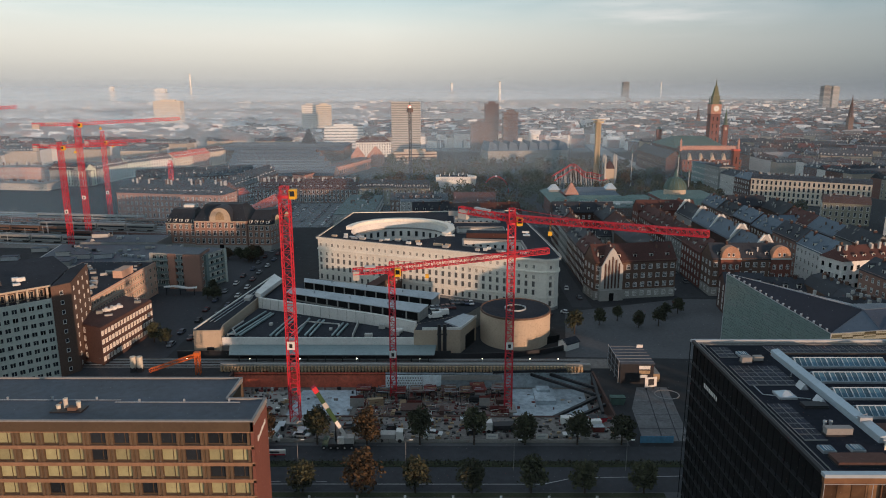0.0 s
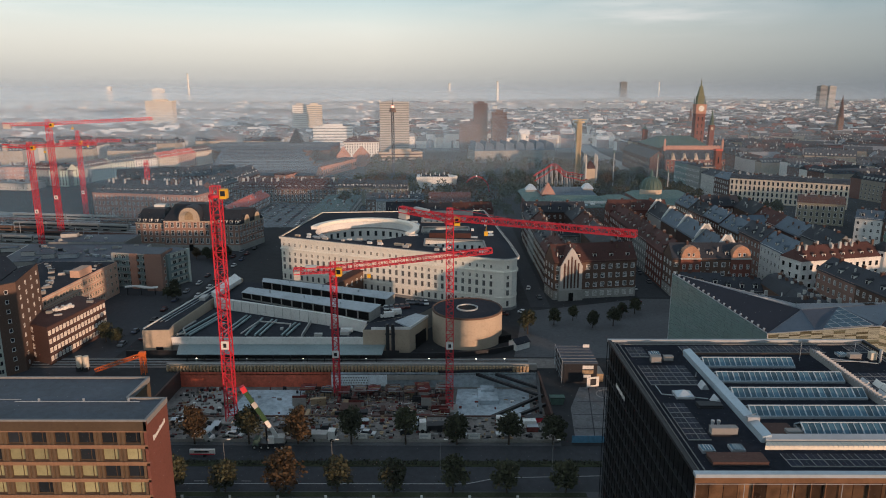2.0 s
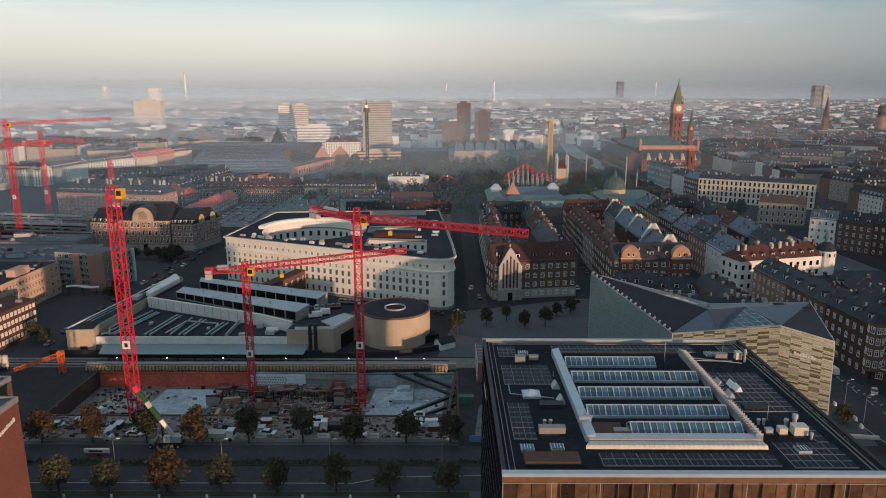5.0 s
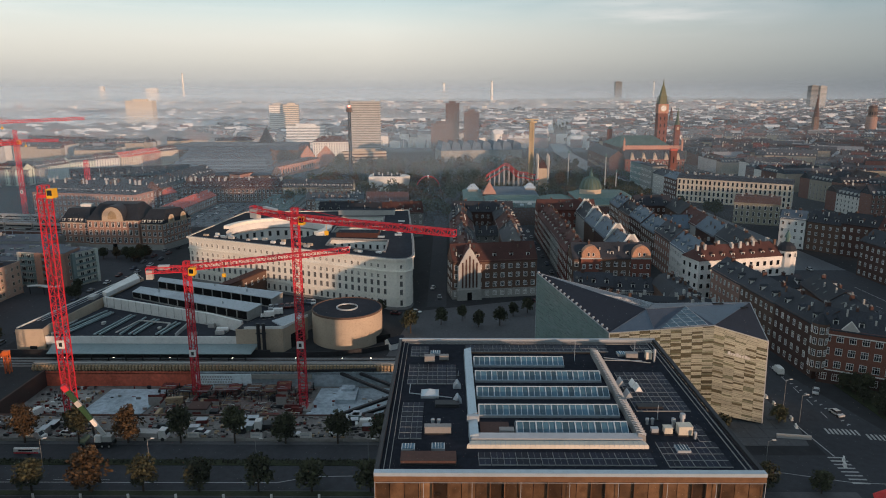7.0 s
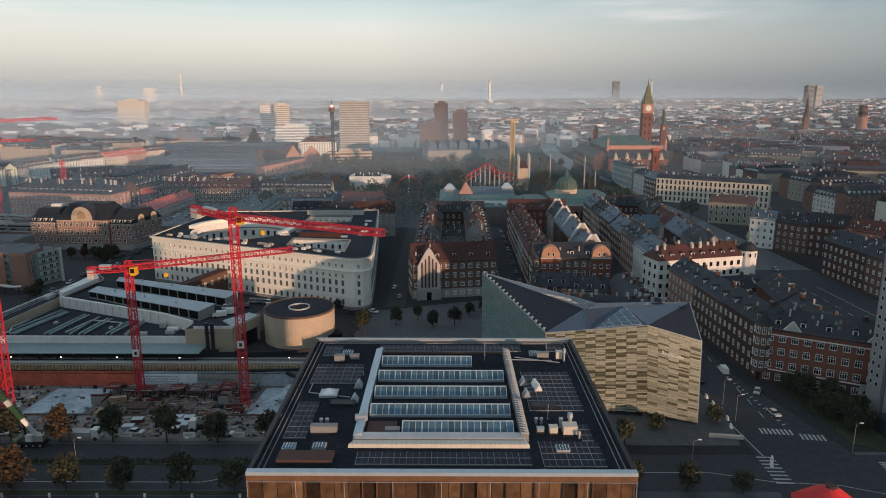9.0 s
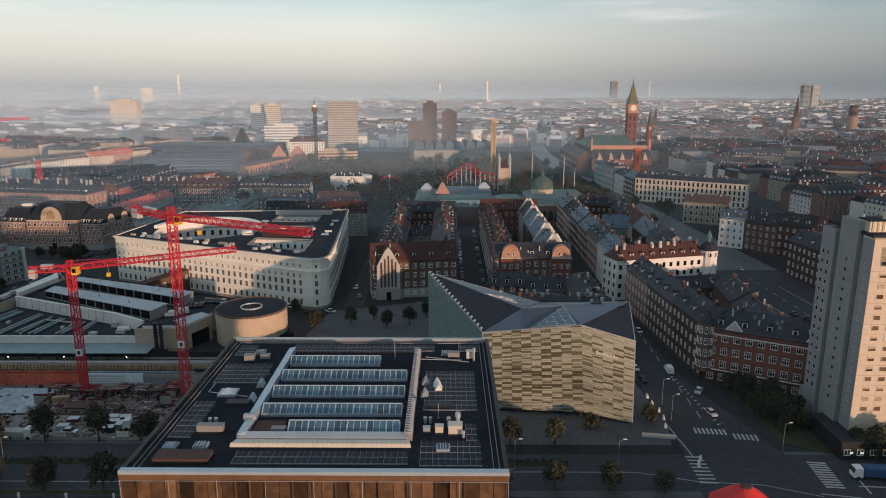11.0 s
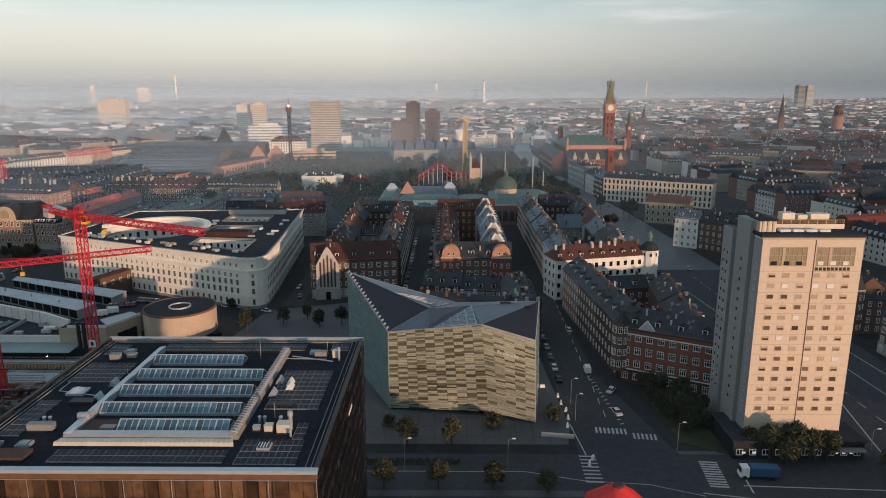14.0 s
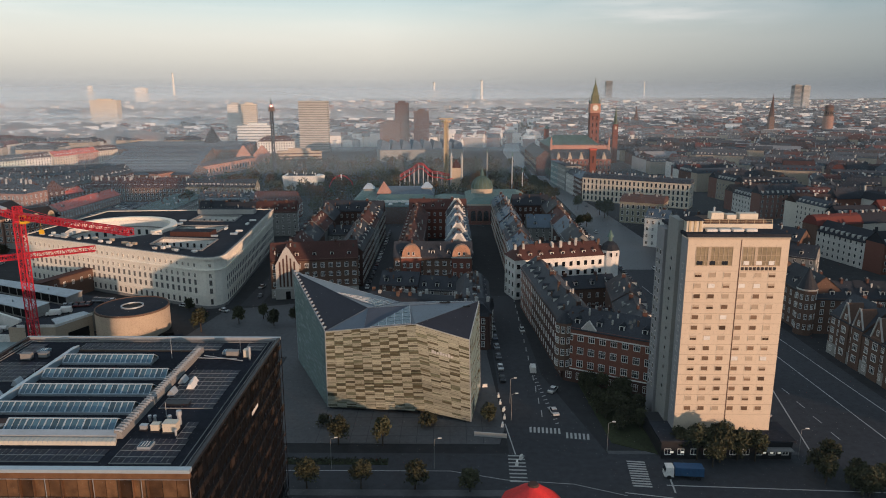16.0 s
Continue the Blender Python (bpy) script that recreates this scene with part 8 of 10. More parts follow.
for i in range(18):
    x, y = yr.uniform(-230, -150), yr.uniform(302, 372)
    t = thing("yard_hut", yr.choice(("pale flat-roofed railway hut", "low grey railway shed")), "shed", turned(x, y, 9.15 if y > 352 and x > -190 else 8.15 if x > -190 else 0, 12), "railway huts")
    part("wall", Shape().box(-4, 4, -2, 2, 0, 2.0), yr.choice((PALE, GREY_WALL, METAL)), t)
    part("roof", Shape().box(-4.2, 4.2, -2.2, 2.2, 2.0, 2.2), ROOF_FELT_BLUE, t)

# ---- old town blocks beside the square ----
rt = random.Random(31)


def row(p, q, D, H, cuts, walls, roofs, rise=5.5, style="gable", labels=None, dormers=4, floors=4, win=(1.25, 1.9), single=True, wins="cross", base=None, back=False, each=None):
    """Houses in a row with their fronts on the line from p to q, the street to the right of it."""
    a, b = Vector((*p, 0)), Vector((*q, 0))
    d = (b - a).normalized()
    inward = Vector((-d.y, d.x, 0))
    deg = math.degrees(math.atan2(d.y, d.x))
    total = (b - a).length
    for i in range(cuts):
        u0, u1 = i / cuts, (i + 1) / cuts
        c = a + d * total * (u0 + u1) / 2 + inward * D / 2
        L = total / cuts
        h = H + (rt.uniform(-0.9, 0.9) if cuts > 1 else 0)
        town_house(labels[i % len(labels)], c.x, c.y, deg, L - 0.03, D + (i % 2) * 0.06, h, walls[i % len(walls)], roofs[i % len(roofs)], rise, style, floors, None, True, back, (i == 0, i == cuts - 1), dormers, 2, win, wins, rng=rt, base=base, each_window=(max(p[1], q[1]) < 256) if each is None else each)


brick_l, grey_l, white_l = "brick street house with white-framed windows", "grey rendered street house with slate roof", "white rendered corner house with dormers"
# block beside the police headquarters
row((62.5, 280.2), (98.5, 286.5), 12, 16.6, 1, [BRICK_BROWN], [TILE], 6.2, labels=["dark brick house with a red tile roof"], dormers=5, base=CONCRETE, wins="triple", win=(1.7, 2.0))
row((62.0, 396), (62.0, 292.5), 12, 16.5, 4, [BRICK_DARK, GREY_WALL, BRICK_BROWN, BRICK_DARK], [SLATE, TILE, SLATE, TILE], labels=[brick_l, grey_l], dormers=3)
row((98.8, 299), (98.8, 398), 12, 16.5, 4, [BRICK_DARK, BRICK_BROWN, GREY_WALL, BRICK_DARK], [SLATE, SLATE, TILE, SLATE], labels=[brick_l, grey_l], dormers=3)
row((74.5, 352), (86.5, 352), 10, 13, 1, [GREY_WALL], [SLATE], 4, labels=["low courtyard house with slate roof"], dormers=2)
row((63, 398.5), (98.8, 398.5), 12, 17.5, 1, [BRICK_DARK], [SLATE], 5, labels=[brick_l], dormers=6)
gb = thing("gabled_bay", "tall stone-fronted gabled bay of the brick house", "building", turned(69.4, 281.0, 0, 9.9))
part("wall", Shape().box(-4.8, 4.8, -1.6, 8, 0, 15.0), PALE, gb)
part("base_storey", Shape().box(-5.2, 5.2, -1.9, 7, 0, 4.6), CONCRETE, gb)
for i in range(5):
    part("window_strip", Shape().box(-0.34, 0.34, -0.14, 0.0, 5.4, (16.2, 17.6, 19.0, 17.6, 16.2)[i]), BRICK_DARK, gb, at=turned(-3.0 + 1.5 * i, -1.6))
    part("mullion", Shape().box(-0.1, 0.1, -0.32, 0.0, 4.6, (15.4, 16.8, 18.2, 18.2)[i]), PALE, gb, at=turned(-2.25 + 1.5 * i, -1.6)) if i < 4 else None
part("gable", Shape().solid([(-4.6, -1.7, 15.0), (4.6, -1.7, 15.0), (1.2, -1.7, 21.2), (0, -1.7, 22.6), (-1.2, -1.7, 21.2)], [(-4.6, -1.0, 15.0), (4.6, -1.0, 15.0), (1.2, -1.0, 21.2), (0, -1.0, 22.6), (-1.2, -1.0, 21.2)]), PALE, gb, "pale stone crow gable")
part("roof", Shape().solid([(-5.2, -0.9, 14.8), (5.2, -0.9, 14.8), (5.2, 9, 14.8), (-5.2, 9, 14.8)], [(-0.2, -0.9, 22.4), (0.2, -0.9, 22.4), (0.2, 9, 22.4), (-0.2, 9, 22.4)]), TILE, gb)
part("door", Shape().box(-1.0, 1.0, -2.0, -1.9, 0, 3.4), SKIN_DARK, gb)

# block with the two round orange gables
row((113.6, 286.5), (147.2, 286.5), 12, 16.8, 1, [BRICK_BROWN], [SLATE], 5.4, labels=["brown brick house between two round gables"], dormers=5, base=CONCRETE, wins="triple", win=(1.7, 2.0))
row((113.4, 400), (113.4, 299), 11.5, 16.8, 4, [BRICK, BRICK_DARK, GREY_WALL, BRICK], [TILE, TILE, TILE, TILE], labels=[brick_l], dormers=3)
row((147.4, 299), (147.4, 402), 11.5, 16.8, 4, [GREY_WALL, BRICK_DARK, BRICK_BROWN, PALE], [SLATE_BLUE, SLATE_BLUE, SLATE_BLUE, SLATE], 6, labels=["brick street house with blue slate roof"], dormers=3)
row((113.6, 402.5), (147.4, 402.5), 12, 18.0, 1, [BRICK], [TILE], 5, labels=["red brick house with red tile roof"], dormers=6)
for k in range(5):
    t = thing("fire_wall", "stepped white-capped fire wall between roofs", "wall", turned(141.6, 299.4 + k * 25.6, 0, 0), "fire walls on the slate roofs")
    part("wall", Shape().solid([(-6.4, -0.3, 15), (6.4, -0.3, 15), (6.4, 0.3, 15), (-6.4, 0.3, 15)], [(-0.8, -0.3, 24.2), (0.8, -0.3, 24.2), (0.8, 0.3, 24.2), (-0.8, 0.3, 24.2)]), PALE, t)
    part("cap", Shape().bar((-6.2, 0, 15.6), (-0.8, 0, 24.3), 0.8).bar((6.2, 0, 15.6), (0.8, 0, 24.3), 0.8), WHITE, t)
for x in (121.2, 142.6):
    g2 = thing("round_gable", "round orange brick gable with pale trim", "gable", turned(x, 286.2), "round gables of the brick house")
    pts = [(-4.0 * math.cos(math.pi * i / 12), 5.4 * math.sin(math.pi * i / 12) ** 0.9) for i in range(13)]
    part("gable_wall", Shape().solid([(a, -0.5, 16.6 + b) for a, b in pts], [(a, 3.0, 16.6 + b) for a, b in pts]), GABLE_BRICK, g2)
    part("bay", Shape().box(-4.2, 4.2, -0.7, 0.2, 0, 16.6), BRICK, g2)
    part("trim", Shape().bar((-4.4, -0.7, 16.6), (4.4, -0.7, 16.6), 0.5), PALE, g2)
    windows_on(g2, (-4.2, -0.7, 0), (4.2, -0.7, 0), (4.4, 8.2, 12.2), 3, window_mesh(1.3, 1.9, "cross"))
    windows_on(g2, (-2.0, -0.5, 0), (2.0, -0.5, 0), (17.6,), 2, window_mesh(0.9, 1.4, "plain"))

# white corner house and its block
row((164.6, 279.0), (207.0, 290.6), 12, 17.0, 1, [WHITE], [TILE], 5.2, "hip", labels=[white_l], dormers=9, wins="plain", win=(1.7, 2.2))
row((164.4, 440), (164.4, 292), 12, 17.0, 6, [BRICK_BROWN, BRICK_WARM, BRICK_DARK, BRICK_BROWN, BRICK_WARM, WHITE], [SLATE_BLUE, SLATE, SLATE_BLUE, SLATE_BLUE, SLATE, SLATE_BLUE], labels=["street house with blue slate roof", grey_l], dormers=3)
row((203.5, 306), (206.0, 420), 12, 16.5, 4, [GREY_WALL, BRICK_DARK, PALE, BRICK_BROWN], [SLATE, SLATE_BLUE, TILE, SLATE], labels=[grey_l, brick_l], dormers=1)
row((176.5, 424), (199, 424), 12, 17, 1, [BRICK_DARK], [SLATE], labels=[brick_l], dormers=3)
row((178, 330), (196, 330), 10, 12, 1, [PALE], [ROOF_FELT], 2, "flat", labels=["low flat courtyard building with pale walls"], dormers=0)
row((180, 372), (198, 372), 14, 13, 1, [GREY_WALL], [SLATE_BLUE], 6, labels=["courtyard house with steep slate roof"], dormers=2)
ct = thing("corner_turret", "white corner turret with a dark dome", "tower", turned(206.8, 292.4))
part("wall", Shape().tube(0, 0, 0, 19.0, 4.0, 4.0, 12), WHITE, ct)
part("dome", Shape().tube(0, 0, 19, 21.2, 4.2, 3.0, 12).tube(0, 0, 21.2, 22.6, 3.0, 1.1, 12), SLATE, ct)
part("lantern", Shape().tube(0, 0, 22.6, 24.4, 0.9, 0.8, 8).tube(0, 0, 24.4, 27.5, 1.5, 0.1, 8), COPPER, ct)
for k in range(5):
    a = radians(-170 + k * 38)
    part("window", window_mesh(1.1, 1.8, "plain"), None, ct, at=turned(4.0 * math.cos(a), 4.0 * math.sin(a), 16.4, math.degrees(a) + 90))

# dark brick block next to the hostel
row((172.0, 196.6), (201.0, 180.6), 12, 17.4, 1, [BRICK_RED_STREET], [SLATE], 4.6, labels=["red brick corner block with white window trims"], dormers=5, wins="triple", win=(1.9, 2.1), base=BRICK_DARK)
row((166.4, 270), (171.6, 198.5), 12, 16.4, 3, [BRICK_WARM, BRICK_BROWN, BRICK_DARK], [SLATE, SLATE, SLATE], 4.5, labels=[brick_l, brick_l, "dark brick bay-fronted street house"], dormers=3)
row((201.5, 186), (211, 262), 12, 12.5, 3, [BRICK_DARK, BRICK_BROWN, BRICK_BROWN], [SLATE, SLATE, SLATE], 4.0, labels=[brick_l, grey_l], dormers=2)
row((178, 262), (205, 268), 12, 9.5, 1, [BRICK_BROWN], [SLATE], 3.5, labels=["low brick rear wing with slate roof"], dormers=4, floors=2)
row((184, 232), (197, 229), 9, 9, 1, [PALE], [ROOF_FELT], 1, "flat", labels=["low pale courtyard building"], dormers=0)
row((182, 216), (196, 213), 8, 11, 1, [GREY_WALL], [SLATE], 3, labels=["grey courtyard house with slate roof"], dormers=2)
tt = thing("corner_oriel", "brick corner oriel with a low slate roof", "tower", turned(171.8, 197.2))
part("wall", Shape().tube(0, 0, 3.6, 18.6, 2.4, 2.4, 8), BRICK_BROWN, tt)
part("spire", Shape().tube(0, 0, 18.6, 21.4, 2.7, 0.4, 8), SLATE, tt)
for k in range(5):
    a = radians(-190 + k * 42)
    for z in (5.0, 8.6, 12.2, 15.6):
        part("window", window_mesh(1.2, 2.0, "cross"), None, tt, at=turned(2.3 * math.cos(a), 2.3 * math.sin(a), z, math.degrees(a) + 90))
for u in (0.22, 0.86):
    c = Vector((172.0, 196.6, 0)).lerp(Vector((201.0, 180.6, 0)), u)
    gg = thing("small_gable", "small pale triangular gable on the brick front", "gable", turned(c.x, c.y, 0, -28.9), "gables on the brick front")
    part("face", Shape().solid([(-2.2, -0.3, 17.2), (2.2, -0.3, 17.2), (0, -0.3, 20.0)], [(-2.2, 0.4, 17.2), (2.2, 0.4, 17.2), (0, 0.4, 20.0)]), PALE, gg)
    part("coping", Shape().bar((-2.3, 0, 17.2), (0, 0, 20.1), 0.35).bar((2.3, 0, 17.2), (0, 0, 20.1), 0.35), WHITE, gg)
bands = thing("stone_band", "white stone bands across the brick front", "trim", turned(186.5, 188.6, 0, -28.9))
for z in (4.2, 15.2, 16.8):
    part("band", Shape().box(-16.4, 16.4, -0.25, 0.1, z, z + 0.3), WHITE, bands)
an = thing("arched_annexe", "low white annexe with arched windows", "building", turned(199.2, 182.0, 0, -28.9))
part("wall", Shape().box(-5, 5, -1.5, 4, 0, 5.2), PALE, an)
part("roof", Shape().box(-5.2, 5.2, -1.7, 4.2, 5.2, 5.5), ROOF_FELT, an)
for x in (-2.6, 2.2):
    pts = [(-1.5 * math.cos(math.pi * i / 10), 1.5 * math.sin(math.pi * i / 10)) for i in range(11)]
    part("arched_window", Shape().solid([(x + a, -1.56, 2.2 + b) for a, b in pts], [(x + a, -1.5, 2.2 + b) for a, b in pts]), GLASS, an)

# dark roofs behind the crystal
row((108, 230), (150.5, 221), 12, 12.0, 1, [BRICK_DARK], [SLATE], 4.6, "mansard", labels=["dark mansard-roofed block with white skylights"], dormers=9)
row((151.5, 222), (152.5, 262), 12, 12.5, 2, [BRICK_DARK, BRICK_BROWN], [SLATE, SLATE], 4.0, "mansard", labels=["dark brick street house with mansard roof"], dormers=3)
row((110, 262), (140, 258), 11, 11.0, 2, [BRICK_DARK, GREY_WALL], [SLATE, SLATE], 4.0, labels=["dark courtyard row with slate roof"], dormers=3)
row((122, 246), (140, 243), 7, 8.0, 1, [BRICK_DARK], [TILE], 3.0, labels=["low brick courtyard house with red roof"], dormers=2)
ob = thing("obelisk_gable", "white pointed garden obelisk", "monument", turned(138.5, 240.5))
part("shaft", Shape().solid([(-0.9, -0.9, 0), (0.9, -0.9, 0), (0.9, 0.9, 0), (-0.9, 0.9, 0)], [(-0.1, -0.1, 15), (0.1, -0.1, 15), (0.1, 0.1, 15), (-0.1, 0.1, 15)]), WHITE, ob)

# east of the avenue
row((264.5, 221), (266.5, 186), 14, 13.5, 2, [BRICK_BROWN, BRICK_BROWN], [SLATE, SLATE], 6.5, labels=["brown brick avenue house with stone gables"], dormers=2, wins="triple", win=(1.7, 2.0), base=CONCRETE, each=True)
row((264.5, 262), (265, 240), 14, 15.0, 1, [BRICK_BROWN], [SLATE], 6.0, labels=["brown brick avenue house with a round turret"], dormers=3, each=True)
row((266, 239), (300, 236), 12, 13.0, 2, [BRICK_BROWN, BRICK_DARK], [SLATE, SLATE], 5.0, labels=["brown brick side street house with white windows"], dormers=3, each=True)
for y in (213, 206.5, 197.5, 190):
    g3 = thing("stone_gable", "pointed brick gable with pale stone coping", "gable", turned(264.9 + (221 - y) * 0.057, y, 0, -90 + 3.3), "pointed gables on the avenue front")
    part("face", Shape().solid([(-2.6, -0.5, 13.0), (2.6, -0.5, 13.0), (0.3, -0.5, 19.6), (-0.3, -0.5, 19.6)], [(-2.6, 4.5, 13.0), (2.6, 4.5, 13.0), (0.3, 4.5, 19.6), (-0.3, 4.5, 19.6)]), BRICK_BROWN, g3)
    part("bay", Shape().box(-2.4, 2.4, -0.8, 0.2, 0, 13.2), BRICK_BROWN, g3)
    for sx in (-1, 1):
        part("coping", Shape().bar((sx * 2.7, -0.6, 13.0), (sx * 0.2, -0.6, 19.8), 0.4), PALE, g3)
    windows_on(g3, (-1.8, -0.8, 0), (1.8, -0.8, 0), (2.2, 6.0, 9.6), 1, window_mesh(2.2, 2.2, "triple"))
    windows_on(g3, (-1.2, -0.5, 0), (1.2, -0.5, 0), (14.2,), 1, window_mesh(1.1, 1.7, "cross"))
tu = thing("round_turret", "round brick turret with a slate cone roof", "tower", turned(265.6, 239.6))
part("wall", Shape().tube(0, 0, 0, 16.5, 3.2, 3.2, 16), BRICK_BROWN, tu)
part("cornice", Shape().tube(0, 0, 16.5, 17.1, 3.5, 3.5, 16), PALE, tu)
part("cone_roof", Shape().tube(0, 0, 17.1, 24.5, 3.5, 0.12, 16), SLATE, tu)
for k in range(6):
    a = radians(-215 + k * 34)
    for z in (2.2, 6.0, 9.8, 13.2):
        part("window", window_mesh(1.0, 1.9, "cross"), None, tu, at=turned(3.15 * math.cos(a), 3.15 * math.sin(a), z, math.degrees(a) + 90))
row((247.0, 383.6), (257.6, 375.8), 9, 17.0, 1, [WHITE], [SLATE_BLUE], 4, labels=["white avenue house with tall windows"], dormers=2)
row((258.0, 375.4), (303, 322), 13, 17.0, 4, [BRICK_BROWN, BRICK_DARK, BRICK_WARM, BRICK_BROWN], [SLATE, SLATE, TILE], 5, labels=[grey_l, brick_l], dormers=3)
row((256, 322), (262.5, 265), 13, 17.0, 2, [BRICK_DARK, BRICK_BROWN], [SLATE, SLATE], 5, labels=[brick_l, grey_l], dormers=3)
row((270, 322), (300, 300), 11, 13.0, 1, [GREY_WALL], [SLATE], 5, labels=[grey_l], dormers=3)
# long yellow colonnaded front
row((243.0, 549), (314.0, 507.5), 14, 18.5, 1, [CREAM_STONE], [SLATE], 3.4, "mansard", labels=["long cream classical front with tall arched windows"], dormers=0, win=(1.7, 3.3), wins="plain", floors=4)
row((238.5, 600), (242.8, 551), 14, 17.0, 2, [PALE, BRICK_DARK], [SLATE, SLATE_BLUE], 4, labels=[grey_l, "glass-fronted teal office on the avenue"], dormers=0)
row((250.5, 455.5), (275.5, 443.5), 22, 14.0, 1, [OCHRE], [BRICK_DARK], 4.0, "mansard", labels=["square cream hall with hipped roof"], dormers=0, floors=3, win=(1.5, 2.8), wins="plain", each=True)
row((233, 655), (238, 603), 14, 21.0, 2, [TEAL_WALL, GREY_WALL], [SLATE_BLUE, SLATE], 2, "flat", labels=["glass-fronted teal office on the avenue"], dormers=0)

# ---- museum with copper roofs and dome ----


def museum():
    t = thing("museum", "brick museum with green copper roofs and a dome", "building")
    part("front_wall", Shape().box(72, 126, 447, 462, 0, 11.5), BRICK_DARK, t)
    part("front_terrace", Shape().box(71.6, 126.4, 446.6, 462, 11.5, 12.0), GREEN_FELT, t, "flat grey-green terrace roof")
    part("white_parapet", Shape().box(88, 126.4, 462.0, 462.6, 11.5, 13.6), WHITE, t, "thin white parapet")
    part("hall_wall", Shape().box(74, 126, 462.6, 522, 0, 12.5), BRICK, t)
    part("copper_roof", Shape().solid([(86, 463, 12.5), (126.4, 463, 12.5), (126.4, 492, 12.5), (86, 492, 12.5)], [(90, 474, 15.4), (122, 474, 15.4), (122, 478, 15.4), (90, 478, 15.4)]), COPPER, t)
    part("rear_roof", Shape().solid([(88, 494, 12.5), (126.4, 494, 12.5), (126.4, 522, 12.5), (88, 522, 12.5)], [(92, 506, 16.8), (122, 506, 16.8), (122, 510, 16.8), (92, 510, 16.8)]), SLATE_BLUE, t, "blue-grey glazed hall roof")
    part("west_roof", Shape().solid([(71.6, 463, 12.5), (85.8, 463, 12.5), (85.8, 522, 12.5), (71.6, 522, 12.5)], [(76, 470, 15.0), (81, 470, 15.0), (81, 516, 15.0), (76, 516, 15.0)]), COPPER, t)
    part("link_wall", Shape().box(126.6, 148.6, 452, 498, 0, 11.5), BRICK_DARK, t)
    part("link_roof", Shape().solid([(126.6, 451.6, 11.5), (148.6, 451.6, 11.5), (148.6, 498, 11.5), (126.6, 498, 11.5)], [(133, 460, 14.0), (142, 460, 14.0), (142, 490, 14.0), (133, 490, 14.0)]), COPPER, t)
    for x, y in ((79, 500), (121, 506)):
        part("corner_pavilion", Shape().box(-3.6, 3.6, -3.6, 3.6, 12, 16.5).solid([(-4.2, -4.2, 16.5), (4.2, -4.2, 16.5), (4.2, 4.2, 16.5), (-4.2, 4.2, 16.5)], [(-1.2, -1.2, 20), (1.2, -1.2, 20), (1.2, 1.2, 20), (-1.2, 1.2, 20)], 1), [GREY_WALL, METAL_BLUE], t, at=turned(x, y))
    for i in range(9):
        part("terrace_light", Shape().box(-1.2, 1.2, -1.6, 1.6, 0, 0.9), (METAL_BLUE, WHITE, COPPER)[i % 3], t, at=turned(76 + i * 5.6, 453 + (i % 2) * 4, 12.0))
    part("east_wall", Shape().box(149, 190, 446, 505, 0, 13.5), BRICK, t)
    part("east_roof", Shape().solid([(148.5, 445.5, 13.5), (190.5, 445.5, 13.5), (190.5, 505, 13.5), (148.5, 505, 13.5)], [(154, 455, 16.5), (184, 455, 16.5), (184, 496, 16.5), (154, 496, 16.5)]), COPPER, t)
    part("cornice", Shape().box(148.6, 190.4, 445.4, 446.0, 12.6, 13.6), SANDSTONE, t)
    for i in range(9):
        pts = [(-1.5 * math.cos(math.pi * k / 8), 1.7 * math.sin(math.pi * k / 8)) for k in range(9)]
        x = 153 + i * 4.2
        part("arch_window", Shape().solid([(a, -0.1, 7.5 + b) for a, b in pts] + [(1.7, -0.1, 2.5), (-1.7, -0.1, 2.5)], [(a, 0, 7.5 + b) for a, b in pts] + [(1.7, 0, 2.5), (-1.7, 0, 2.5)]), SKIN_DARK, t, at=turned(x, 445.99))
    part("drum", Shape().tube(0, 0, 15, 19.5, 7.4, 7.4, 24), SANDSTONE, t, at=turned(160, 480))
    d = part("dome", Shape(), COPPER_DARK, t, "green glazed copper dome", at=turned(160, 480))
    s = Shape()
    prev = None
    for k in range(7):
        a = math.pi / 2 * k / 6.6
        r, z = 7.5 * math.cos(a), 19.5 + 8.4 * math.sin(a)
        if prev:
            s.tube(0, 0, prev[1], z, prev[0], r, 24)
        prev = (r, z)
    d.data = s.mesh("dome", [COPPER_DARK])
    rb = Shape()
    for i in range(16):
        a = 2 * math.pi * i / 16
        p = None
        for k in range(7):
            b = math.pi / 2 * k / 6.6
            q = Vector((7.65 * math.cos(b) * math.cos(a), 7.65 * math.cos(b) * math.sin(a), 19.5 + 8.5 * math.sin(b)))
            if p:
                rb.bar(p, q, 0.3)
            p = q
    part("rib", rb, COPPER, d)
    part("finial", Shape().tube(0, 0, 27.4, 29.6, 1.5, 1.1, 10).tube(0, 0, 29.6, 33.2, 1.3, 0.1, 10), COPPER, d)
    part("pavilion", Shape().box(86, 95, 489.5, 498.5, 0, 14).solid([(85.5, 489, 14), (95.5, 489, 14), (95.5, 499, 14), (85.5, 499, 14)], [(90.2, 493.7, 22), (90.8, 493.7, 22), (90.8, 494.3, 22), (90.2, 494.3, 22)], 1), [BRICK, SALMON], t, "square pavilion with a pointed orange roof")


museum()

